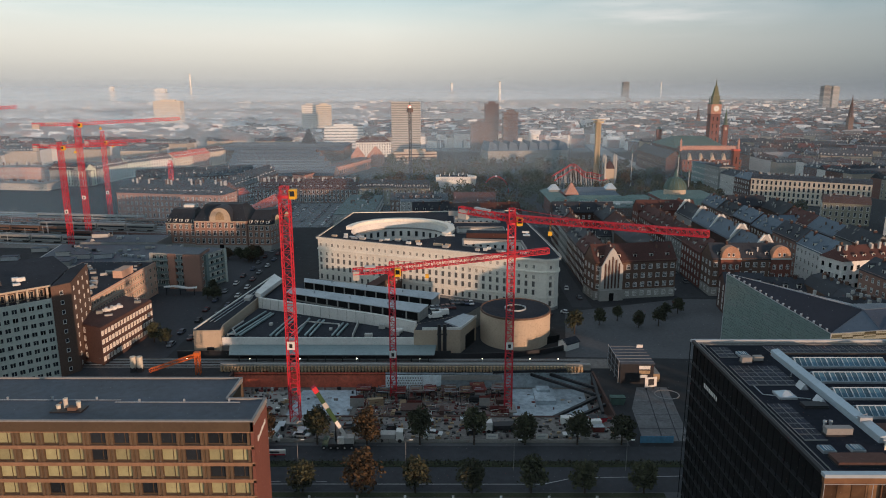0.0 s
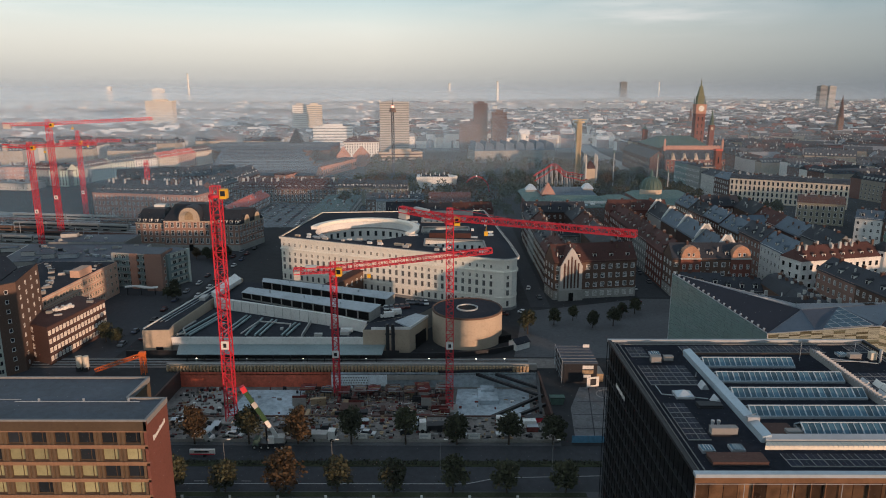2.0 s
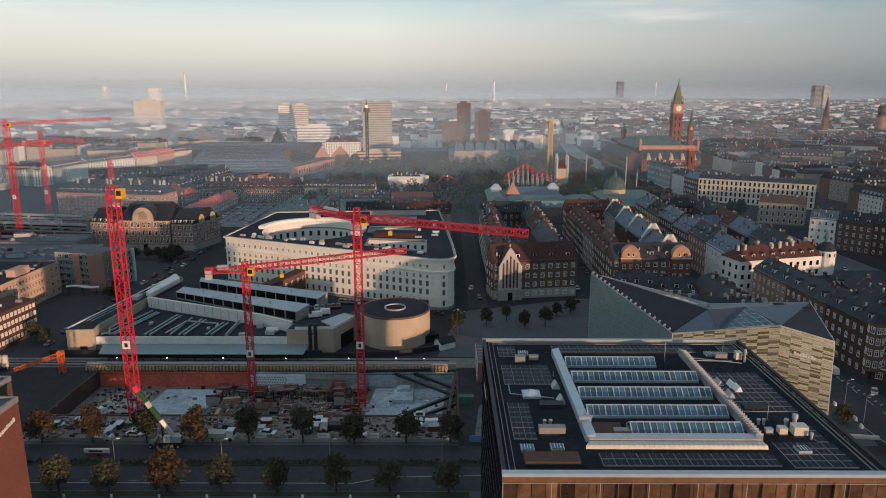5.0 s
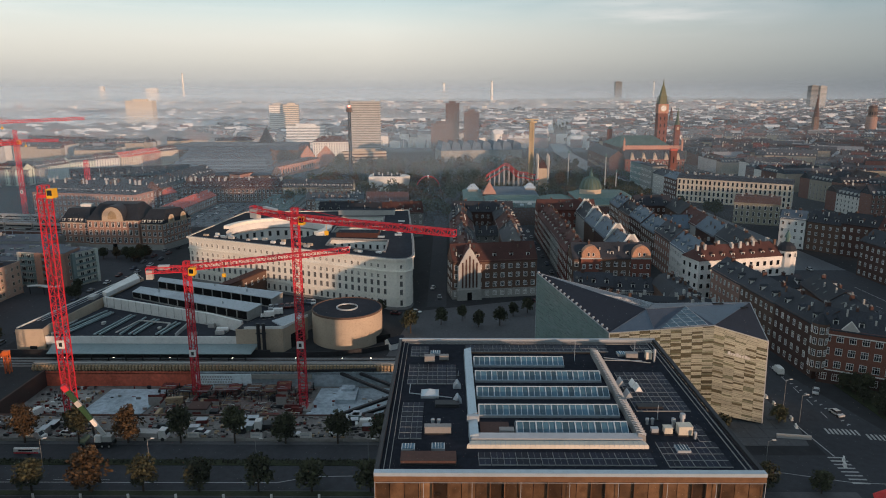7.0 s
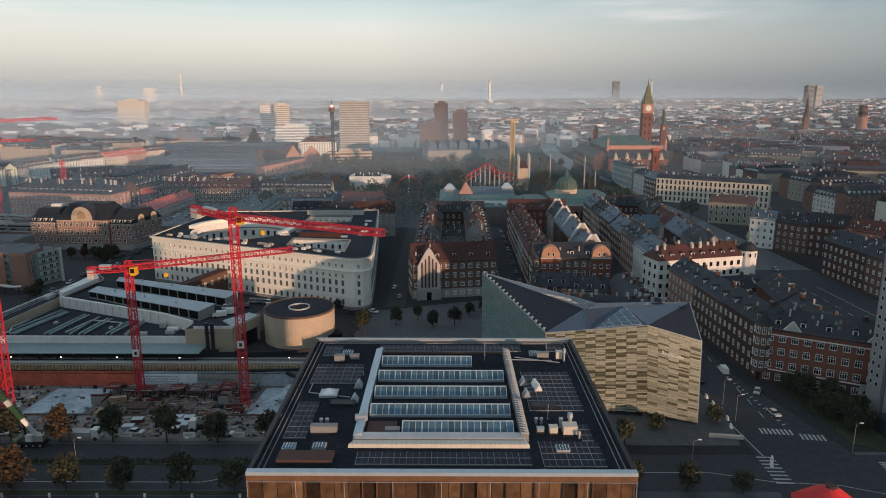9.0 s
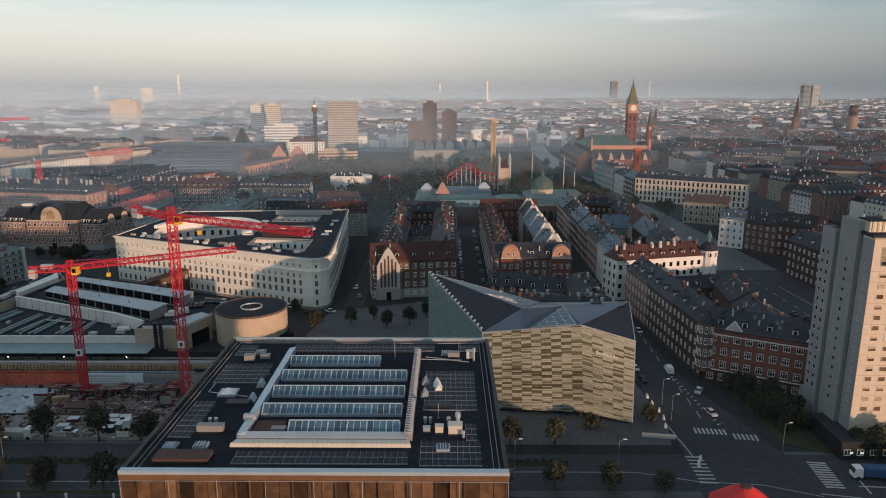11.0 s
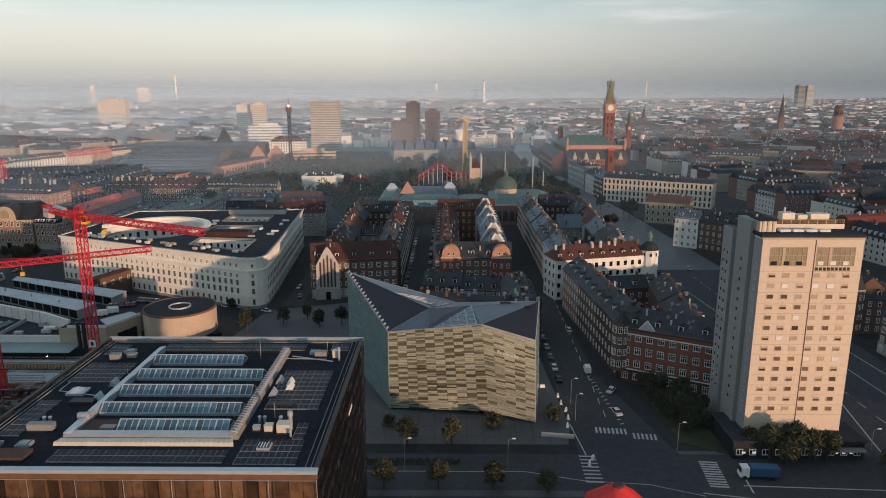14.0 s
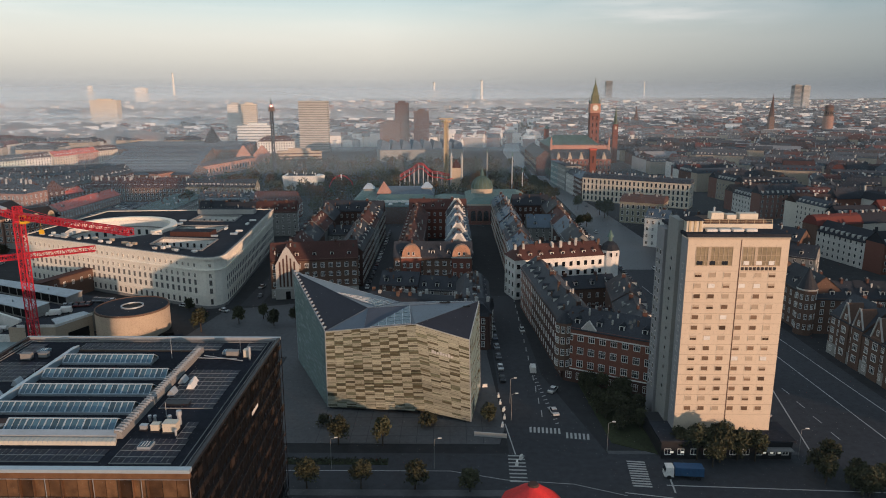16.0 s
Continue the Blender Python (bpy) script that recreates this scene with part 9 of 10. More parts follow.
# ---- amusement garden ----
gt = thing("golden_tower", "tall golden drop tower of the amusement garden", "tower", turned(134.4, 616.0))
part("shaft", lattice(Shape(), (0, 0, 0), (0, 0, 60), 3.4, 3.4, 0.5), GOLD, gt)
part("core", Shape().box(-1.1, 1.1, -1.1, 1.1, 0, 61), GOLD, gt)
part("crown", Shape().tube(0, 0, 58.5, 60.0, 4.6, 4.6, 12).box(-6, 6, -0.5, 0.5, 61, 61.8), GOLD, gt)
cs = thing("ride_castle", "pale spired ride building beside the golden tower", "tower", turned(143.5, 606))
part("body", Shape().box(-5, 5, -4, 4, 0, 20), SANDSTONE, cs)
for x, y in ((-4.6, -3.6), (4.6, -3.6), (-4.6, 3.6), (4.6, 3.6)):
    part("turret", Shape().tube(0, 0, 0, 28, 1.0, 1.0, 8).tube(0, 0, 28, 33, 1.3, 0.1, 8), PALE, cs, at=turned(x, y))
part("roof", Shape().solid([(-5, -4, 20), (5, -4, 20), (5, 4, 20), (-5, 4, 20)], [(-0.3, -0.3, 27), (0.3, -0.3, 27), (0.3, 0.3, 27), (-0.3, 0.3, 27)]), TILE, cs)
rc = thing("roller_coaster", "red roller coaster track on pale posts", "roller coaster")
for lane, (dy, dz) in enumerate(((0, 0.0), (7, -2.2), (-6, -4.0))):
    tr, prev, track = Shape(), None, []
    for i in range(46):
        u = i / 45
        hump = math.exp(-((u - 0.36) / 0.24) ** 2)
        p = Vector((94 + 46 * u, 606 + dy + 3 * math.sin(6 * u), 12.0 + dz + 9.2 * hump + 5.5 * u * (1 - 0.4 * u) + 0.8 * math.sin(19 * u)))
        track.append(p)
        if prev:
            tr.bar(prev, p, 1.1, h=0.6)
        prev = p
    ln_ = part("track", tr, COASTER, rc)
    for p in track[::4]:
        part("post", Shape().bar((p.x, p.y, 0), p, 0.4), PALE, ln_)
fw = thing("swing_ride", "small white spoked ride arch", "ride", turned(44, 596))
ar = Shape()
for i in range(14):
    a0, a1 = math.pi * i / 14, math.pi * (i + 1) / 14
    ar.bar((11 * math.cos(a0), 0, 14 * math.sin(a0)), (11 * math.cos(a1), 0, 14 * math.sin(a1)), 0.7)
part("arch", ar, COASTER, fw)
part("mast", Shape().bar((0, 0, 0), (0, 0, 15), 1.0), WHITE, fw)
sp = thing("star_swing", "thin lattice swing tower with a red lamp", "tower", turned(-33.5, 676))
part("mast", lattice(Shape(), (0, 0, 0), (0, 0, 70), 2.2, 2.4, 0.45), DARK_METAL, sp)
part("crown", Shape().tube(0, 0, 66, 70, 3.4, 2.6, 12), BRICK_BROWN, sp)
part("spire", Shape().tube(0, 0, 70, 79, 0.7, 0.15, 8), DARK_METAL, sp)
redlamp = bpy.data.materials.new("red_lamp")
redlamp.use_nodes = True
redlamp.node_tree.nodes["Principled BSDF"].inputs["Emission Color"].default_value = (1.0, 0.12, 0.06, 1)
redlamp.node_tree.nodes["Principled BSDF"].inputs["Emission Strength"].default_value = 4.0
part("lamp", Shape().tube(0, 0, 70.2, 72.2, 1.1, 1.0, 10), redlamp, sp)
wb = thing("ship_restaurant", "white boat-shaped restaurant with roof deck", "building", turned(8, 608))
part("hull", Shape().solid([(-15, -7, 0), (14, -7, 0), (18, 0, 0), (14, 9, 0), (-15, 9, 0)], [(-16, -8, 13), (15, -8, 13), (20, 0, 13), (15, 10, 13), (-16, 10, 13)]), WHITE, wb)
part("deck", Shape().box(-13, 12, -5, 7, 13, 13.3), ROOF_FELT, wb)
for i in range(7):
    part("deck_post", Shape().box(-0.3, 0.3, -0.3, 0.3, 13, 15.5), WHITE, wb, at=turned(-12 + i * 4, -4 + (i % 2) * 9))
row((6, 452), (34, 452), 30, 10.0, 1, [BRICK], [TILE], 9, labels=["brick hall with a big red roof"], dormers=4, floors=3)
row((-38, 478), (2, 478), 14, 12.0, 1, [BRICK_BROWN], [SLATE], 4, "mansard", labels=["dark slate-roofed garden block"], dormers=4, floors=3)
for x, y, h in ((188, 560, 34), (172, 640, 30), (196, 556, 22)):
    t = thing("flag_mast", "tall pale mast at the garden edge", "mast", turned(x, y))
    part("pole", Shape().tube(0, 0, 0, h, 0.6, 0.35, 8), PALE, t)
    part("top", Shape().tube(0, 0, h, h + 3, 0.9, 0.1, 8), COPPER, t)

# ---- town hall ----


def town_hall():
    t = thing("town_hall", "red brick town hall with a spired clock tower", "building")
    part("front_wall", Shape().box(241, 301, 706, 724, 0, 18), BRICK, t)
    part("front_roof", Shape().solid([(240.5, 705.5, 18), (301.5, 705.5, 18), (301.5, 719, 18), (240.5, 719, 18)], [(240.5, 716, 26.5), (301.5, 716, 26.5), (301.5, 719, 26.5), (240.5, 719, 26.5)]), SLATE, t)
    part("attic_wall", Shape().box(241, 301, 717, 724, 18, 30.4), BRICK, t)
    cren = Shape()
    for i in range(20):
        cren.box(241.4 + i * 3, 243.2 + i * 3, 716.8, 717.4, 30.4, 31.3)
    part("crenel", cren, SALMON, t)
    # paler brick sheet paints the sun on the attic wall
    part("attic_band", Shape().box(240.8, 301.2, 716.7, 717.0, 27.2, 30.4), SALMON, t, "brick attic band with sunlight put into its colour")
    part("rear_body", Shape().box(244, 298, 724, 826, 0, 27), BRICK_DARK, t)
    part("copper_roof", Shape().solid([(243, 738, 27), (299, 738, 27), (299, 826, 27), (243, 826, 27)], [(254, 781, 37), (290, 781, 37), (290, 784, 37), (254, 784, 37)]), COPPER_OLD, t, "great green copper roof")
    part("west_body", Shape().box(226, 243.8, 712, 822, 0, 19), BRICK_DARK, t)
    part("side_roof", gable_roof(Shape(), 110, 18, 19, 7, 0.4), [SLATE, BRICK_DARK], t, at=turned(235, 767, 0, 90))
    me = window_mesh(1.6, 3.0, "plain", SANDSTONE)
    windows_on(t, (241, 706, 0), (301, 706, 0), (3, 8, 13), 15, me)
    windows_on(t, (226, 822, 0), (226, 712, 0), (5, 11), 24, me)
    for i in range(5):
        part("gable", Shape().solid([(-2.4, -0.6, 17.5), (2.4, -0.6, 17.5), (0, -0.6, 24.5)], [(-2.4, 5, 17.5), (2.4, 5, 17.5), (0, 5, 24.5)]), SANDSTONE, t, at=turned(248 + i * 11.5, 705.8))
    for x in (241.5, 300.5):
        part("corner_post", Shape().box(-0.9, 0.9, -0.9, 0.9, 18, 36).tube(0, 0, 36, 39, 1.0, 0.1, 8), SALMON, t, at=turned(x, 716))
    tw = part("tower", Shape().box(-5.2, 5.2, -5.2, 5.2, 0, 70), BRICK, t, "tall red brick tower", at=turned(297, 780))
    part("clock_stage", Shape().box(-5.6, 5.6, -5.6, 5.6, 61.5, 71.5), SALMON, tw)
    part("clock_face", Shape().tube(0, 0, 0, 0.3, 3.6, 3.6, 20).tube(0, 0, 0.3, 0.45, 2.9, 2.9, 20, 1), [GOLD, WHITE], tw, at=pose(0, -5.6, 67, 90))
    for x in (-4.6, 4.6):
        for y in (-4.6, 4.6):
            part("corner_spirelet", Shape().tube(0, 0, 71.5, 79, 0.9, 0.1, 8), COPPER_DARK, tw, at=turned(x, y))
    part("copper_stage", Shape().box(-3.6, 3.6, -3.6, 3.6, 71.5, 80).box(-4.0, 4.0, -4.0, 4.0, 79.4, 80.2), COPPER_SPIRE, tw, "green copper lantern stage")
    part("spire", Shape().solid([(-3.2, -3.2, 80.2), (3.2, -3.2, 80.2), (3.2, 3.2, 80.2), (-3.2, 3.2, 80.2)], [(-1.2, -1.2, 91), (1.2, -1.2, 91), (1.2, 1.2, 91), (-1.2, 1.2, 91)]).tube(0, 0, 91, 100, 0.9, 0.1, 8), COPPER_SPIRE, tw, "green copper spire")
    sl = Shape()
    for i in range(2):
        for k in range(5):
            sl.box(-3.0 + i * 4.6, -1.8 + i * 4.6, -5.25, -5.2, 24 + k * 7.5, 28 + k * 7.5)
    part("slit", sl, SKIN_DARK, tw)
    part("second_tower", Shape().box(-2.9, 2.9, -2.9, 2.9, 0, 46).tube(0, 0, 46, 66, 2.9, 0.15, 8, 1).box(-1.3, 1.3, -3.0, -2.9, 40, 43.5, 2), [BRICK, COPPER_DARK, SANDSTONE], t, "slim brick tower with a dark spire", at=turned(336, 844))
    part("west_turret", Shape().box(-2.6, 2.6, -2.6, 2.6, 0, 42).tube(0, 0, 42, 45.5, 3.0, 0.6, 8, 1), [BRICK, COPPER], t, "brick corner turret with a copper cap", at=turned(251, 824))


def gate_tower():
    t = thing("gate_tower", "slender red brick tower with a flat cap", "tower", turned(270.7, 650))
    part("shaft", Shape().box(-2.8, 2.8, -2.8, 2.8, 0, 31.5), BRICK, t)
    part("cap", Shape().box(-3.2, 3.2, -3.2, 3.2, 31.5, 33.2), TILE_SUNLIT, t)
    part("slit", Shape().box(-0.5, 0.5, -2.85, -2.8, 20, 26), SKIN_DARK, t)


gate_tower()
town_hall()

# ---- railway station and western blocks ----


def station():
    t = thing("station", "railway station with long blue-grey train sheds", "building")
    for k in range(5):
        y0, x0 = 640 + k * 52, -205 - k * 14
        part("shed_wall", Shape().prism([(x0, y0), (x0 + 100, y0 + 6), (x0 + 100, y0 + 50), (x0, y0 + 46)], 0, 9), BRICK_BROWN, t)
        part("shed_roof", gable_roof(Shape(), 100, 46, 9, 6.5, 0.5), [ROOF_FELT_BLUE, BRICK_BROWN], t, at=turned(x0 + 50, y0 + 25.5, 0, 2.5))
        for j in range(6):
            part("roof_light", Shape().bar((x0 + 8, y0 + 3 + j * 7.4, 11.2 + 6.0 * (1 - abs(j - 2.5) / 2.9)), (x0 + 94, y0 + 7 + j * 7.4, 11.2 + 6.0 * (1 - abs(j - 2.5) / 2.9)), 1.3, h=0.6), SLATE_BLUE if k < 2 else ROOF_FELT_BLUE, t)
    part("hall_wall", Shape().prism([(-140, 636), (-128, 628), (-84, 790), (-98, 798)], 0, 11), SALMON, t, "long sunlit salmon brick hall")
    part("hall_roof", Shape().prism([(-140.5, 635.5), (-127.5, 627), (-83.5, 790), (-98.5, 798.5)], 11, 12), TILE, t)
    me = window_mesh(2.2, 4.0, "plain", SANDSTONE)
    windows_on(t, (-128, 628, 0), (-84, 790, 0), (3.5,), 30, me)
    windows_on(t, (-140, 636, 0), (-128, 628, 0), (3.5,), 2, me)
    for x, y, w in ((-100, 800, 16), (-80, 806, 20)):
        part("end_gable", Shape().solid([(-w / 2, 0, 0), (w / 2, 0, 0), (w / 2, 0, 13), (0, 0, 24), (-w / 2, 0, 13)], [(-w / 2, 3, 0), (w / 2, 3, 0), (w / 2, 3, 13), (0, 3, 24), (-w / 2, 3, 13)]), SALMON, t, at=turned(x, y, 0, 6))
    part("great_wall", Shape().box(-290, -128, 880, 960, 0, 13), BRICK_BROWN, t)
    for k in range(6):
        part("great_roof", gable_roof(Shape(), 163, 13.4, 13, 4.5, 0.3), [ROOF_FELT_BLUE, BRICK], t, at=turned(-209, 886.7 + k * 13.4))
        part("ridge_light", Shape().box(-284, -134, -0.9, 0.9, 17.0, 17.6), SLATE_BLUE, t, at=turned(0, 886.7 + k * 13.4))
    part("pyramid_roof", Shape().solid([(-194, 936, 15), (-174, 936, 15), (-174, 956, 15), (-194, 956, 15)], [(-184.5, 945, 37), (-183.5, 945, 37), (-183.5, 947, 37), (-184.5, 947, 37)]), SLATE, t)


station()
row((-227, 475), (-150, 461), 22, 17.5, 1, [BRICK_WARM], [SLATE], 8, "hip", labels=["long brown brick railway office with slate roof"], dormers=18, floors=4, win=(1.5, 2.4), wins="mullion")
row((-150, 540), (-66, 540), 18, 11, 1, [BRICK_BROWN], [TILE], 7, "hip", labels=["long brick hall with a dark red roof"], dormers=16, win=(1.5, 2.2), wins="plain", floors=3)
row((-234, 562), (-167, 512), 16, 12.5, 2, [BRICK_DARK], [SLATE], 7.5, labels=["long dark-roofed railway building"], dormers=9, floors=3)
row((-166, 514), (-152, 632), 17, 12.5, 3, [BRICK_DARK, BRICK_BROWN], [SLATE], 7.5, labels=["long dark-roofed railway building"], dormers=6, floors=3)
row((-262, 590), (-176, 640), 15, 12.0, 2, [BRICK_DARK], [SLATE], 7, labels=["long dark-roofed railway building"], dormers=8, floors=3)
for p, q in (((-171, 500), (-156, 550)), ((-123, 455), (-119, 533))):
    row(p, q, 13, 7.0, 1, [BRICK_WARM], [TILE_SUNLIT], 4.2, labels=["long low hall with a bright red roof"], dormers=0, floors=2)
row((-72, 441), (-47, 441), 84, 8.0, 1, [GREY_WALL], [GREEN_FELT], 1, "flat", labels=["long flat hall with a grey-green roof"], dormers=0, floors=2)
row((-66, 528), (-12, 528), 14, 13.0, 2, [OCHRE, OCHRE], [SLATE, SLATE], 5.5, labels=["street house with dark roof and yellow walls"], dormers=8)
row((-30, 470), (-2, 474), 14, 12.0, 1, [GREY_WALL], [SLATE_BLUE], 2, "flat", labels=["flat grey garden-side block"], dormers=0)
row((-20, 428), (4, 430), 12, 12.0, 1, [BRICK_BROWN], [SLATE], 5.5, labels=["dark street house with slate roof"], dormers=5)
row((-2, 402), (46, 410), 14, 15.0, 2, [BRICK_DARK, GREY_WALL], [SLATE, TILE], 5.5, labels=["dark street house with slate roof"], dormers=5)
sheet("pavement_car_park", "grey asphalt car park between the railway halls", "pavement", Shape().prism([(-116, 440), (-76, 440), (-76, 536), (-116, 536)], 0.0, 0.05), PAVING)
for k in range(5):
    for i in range(13):
        if rt.random() < 0.72:
            car(-112 + k * 8, 446 + i * 6.6, 90 + (k % 2) * 180, 0.06, rt.choice(("dark parked passenger car", "pale parked passenger car")), "cars in the railway car park")
# long pale street front in the haze
FRONT = dict(dormers=7, floors=5, win=(1.35, 2.0), wins="plain")
row((-367, 642), (-329, 632), 14, 15.5, 2, [GREY_WALL, MINT_WALL], [TILE, SLATE], 5, labels=["long pale apartment house with red roof"], **FRONT)
row((-328, 633), (-320, 699), 14, 15.5, 2, [GREY_WALL, MINT_WALL], [SLATE, TILE], 5, labels=["long pale green apartment house with even windows"], **FRONT)
row((-320, 700), (-295, 752), 14, 15.5, 2, [MINT_WALL, WHITE], [SLATE, TILE], 5, labels=["long pale apartment house with even windows"], **FRONT)
row((-294, 756), (-266, 845), 14, 16.0, 3, [CREAM_STONE, SALMON, CREAM_STONE], [TILE_SUNLIT, TILE_SUNLIT, TILE], 5, labels=["long cream apartment house with red roof"], **FRONT)
row((-436, 668), (-386, 667), 14, 14, 2, [BRICK_WARM, SALMON], [SLATE, TILE], 3, "flat", labels=["flat brown railway workshop"], dormers=0, floors=3)
row((-404, 614), (-350, 606), 22, 6.0, 1, [PALE], [COPING], 1, "flat", labels=["low pale goods shed beside the yard"], dormers=0, floors=1)


def high_rise(label, x, y, W, D, H, wall, floors, stripes, deg=0.0, rooftop=True):
    t = thing("high_rise", label, "building", turned(x, y, 0, deg), "distant high-rises")
    part("core", Shape().box(-W / 2 + 0.4, W / 2 - 0.4, -D / 2 + 0.4, D / 2 - 0.4, 0, H), stripes, t)
    fh = H / floors
    me = Shape().box(-W / 2, W / 2, -D / 2, D / 2, 0, fh * 0.55).mesh("floor_band", [wall])
    for k in range(floors):
        part("floor_band", me, None, t, at=turned(0, 0, fh * (k + 0.45)))
    if rooftop:
        part("roof_house", Shape().box(-W / 4, W / 4, -D / 4, D / 4, H, H + 3), wall, t)
    return t


high_rise("pale striped high-rise hotel", -55, 1000, 41, 16, 71, PALE, 22, GREY_WALL, rooftop=False)
high_rise("pale slab high-rise in the haze", -235, 1225, 26, 14, 62, PALE, 18, WHITE, 8)
high_rise("grey slab high-rise in the haze", -209, 1219, 26, 14, 62, CREAM_STONE, 18, GREY_WALL, 8)
high_rise("broad pale high-rise in the haze", -551, 1410, 54, 20, 66, CREAM_STONE, 18, PALE, rooftop=True)
high_rise("white low office with window grid", -153, 1062, 58, 20, 34, WHITE, 8, GREY_WALL, 6)
row((-118, 928), (-72, 934), 22, 19, 1, [WHITE], [TILE], 7, "hip", labels=["white corner block with a dark roof"], dormers=8, floors=5, win=(1.6, 2.2), wins="plain")
high_rise("pale long block beside the garden", -35, 800, 50, 14, 18, SANDSTONE, 5, BRICK_BROWN, 12)
high_rise("dark brick tower in the haze", 68, 1030, 20, 20, 68, BRICK_DARK, 16, BRICK_DARK)
high_rise("dark brick tower in the haze", 96, 1036, 22, 20, 56, BRICK_BROWN, 13, BRICK_DARK)
high_rise("low dark block in the haze", 52, 1020, 30, 24, 40, BRICK_DARK, 9, BRICK_DARK)
high_rise("dark twin tower far in the haze", 1492, 2790, 28, 30, 104, GREY_WALL, 22, DARK_METAL)
high_rise("bright twin tower far in the haze", 1526, 2790, 26, 30, 102, PALE, 22, GREY_WALL)
high_rise("dark slender tower on the horizon", 1140, 4500, 40, 40, 140, GREY_WALL, 26, DARK_METAL)
high_rise("pale high-rise on the horizon", -1560, 3900, 60, 30, 96, WHITE_FRAME, 16, WHITE)
high_rise("pale slender tower on the horizon", -1640, 3500, 18, 18, 104, WHITE_FRAME, 16, WHITE)
high_rise("pale block east of the old town", 905, 1180, 40, 30, 60, SANDSTONE, 14, PALE)
hall = thing("glass_hall", "long glass-roofed concert hall", "building", turned(100, 880, 0, 12))
part("wall", Shape().box(-52, 52, -18, 18, 0, 14), GREY_WALL, hall)
for i in range(8):
    part("roof_bay", Shape().solid([(0, -18, 14), (12.6, -18, 14), (12.6, 18, 14), (0, 18, 14)], [(4, -10, 25), (12.6, -10, 22), (12.6, 18, 22), (4, 18, 25)]), SLATE_BLUE, hall, at=turned(-52 + 13 * i, 0))
for x, y, h, w, lab in ((-1556, 4350, 185, 8, "tall pale chimney on the horizon"), (1365, 4500, 140, 6, "thin pale chimney on the horizon"), (330, 4300, 140, 10, "thin pale church spire on the horizon"), (40, 4400, 130, 12, "pale chimney on the horizon")):
    t = thing("chimney_stack", lab, "chimney", turned(x, y), "chimneys on the horizon")
    part("shaft", Shape().tube(0, 0, 0, h, w, w * 0.6, 10), WHITE_FRAME, t)
    part("rim", Shape().tube(0, 0, h, h + 3, w * 0.7, w * 0.7, 10), GREY_WALL, t)
for x, y, h, w in ((659, 1148, 80, 8), (520, 1450, 55, 7)):
    t = thing("church", "brick church with a dark spire in the haze", "church", turned(x, y), "old town churches")
    part("tower", Shape().box(-w / 2, w / 2, -w / 2, w / 2, 0, h * 0.55), BRICK_BROWN, t)
    part("spire", Shape().tube(0, 0, h * 0.55, h, w * 0.6, 0.2, 8), BRICK_DARK, t)
    part("nave", Shape().box(-w, w, w / 2, w * 4, 0, h * 0.25), BRICK_BROWN, t)
    part("nave_roof", gable_roof(Shape(), w * 3.5, w * 2, h * 0.25, w, 0.3), [TILE, BRICK_BROWN], t, at=turned(0, w * 2.25, 0, 90))

bt = thing("round_church_tower", "broad brick church tower with a stepped top", "church", turned(760, 1165))
part("shaft", Shape().tube(0, 0, 0, 44, 8.5, 8.5, 16), BRICK_WARM, bt)
part("upper_stage", Shape().tube(0, 0, 44, 58, 7.0, 6.6, 16), BRICK_BROWN, bt)
part("cap", Shape().tube(0, 0, 58, 62, 7.2, 5.0, 16), BRICK_DARK, bt)
for k in range(5):
    a = radians(-150 + k * 30)
    part("opening", Shape().box(-0.9, 0.9, -0.15, 0.1, 0, 5.0), SKIN_DARK, bt, at=turned(6.9 * math.cos(a), 6.9 * math.sin(a), 47, math.degrees(a) + 90))

# ---- generated blocks of the old town ----


AVENUE = ((0, 240), (320, 240), (415, 238), (485, 238), (560, 235), (640, 229), (720, 224), (990, 225), (1145, 240), (1363, 281))


def avenue_x(y):
    for (y0, x0), (y1, x1) in zip(AVENUE, AVENUE[1:]):
        if y < y1:
            return x0 + (x1 - x0) * (y - y0) / (y1 - y0)
    return 279 + (y - 1363) * 0.19


TAKEN = [(-640, -150, 250, 590), (-150, 56, 0, 420), (52, 216, 0, 500), (-90, 60, 400, 500), (-160, -30, 415, 500), (-275, -60, 430, 650), (-80, 222, 490, 800), (-300, -70, 590, 980), (212, 335, 650, 830), (-445, -255, 585, 850), (230, 300, 180, 470), (225, 325, 460, 625),
         (-130, 160, 980, 1060), (40, 160, 840, 920), (-190, -20, 780, 1030), (-500, -140, 250, 480)]


def free(x, y, r):
    if abs(x - avenue_x(y)) < 22 + r * 0.7:
        return False
    if any(a - r * 0.8 < x < b + r * 0.8 and c - r * 0.8 < y < d + r * 0.8 for a, b, c, d in TAKEN):
        return False
    return -0.68 * y - 60 < x < 0.68 * y + 200


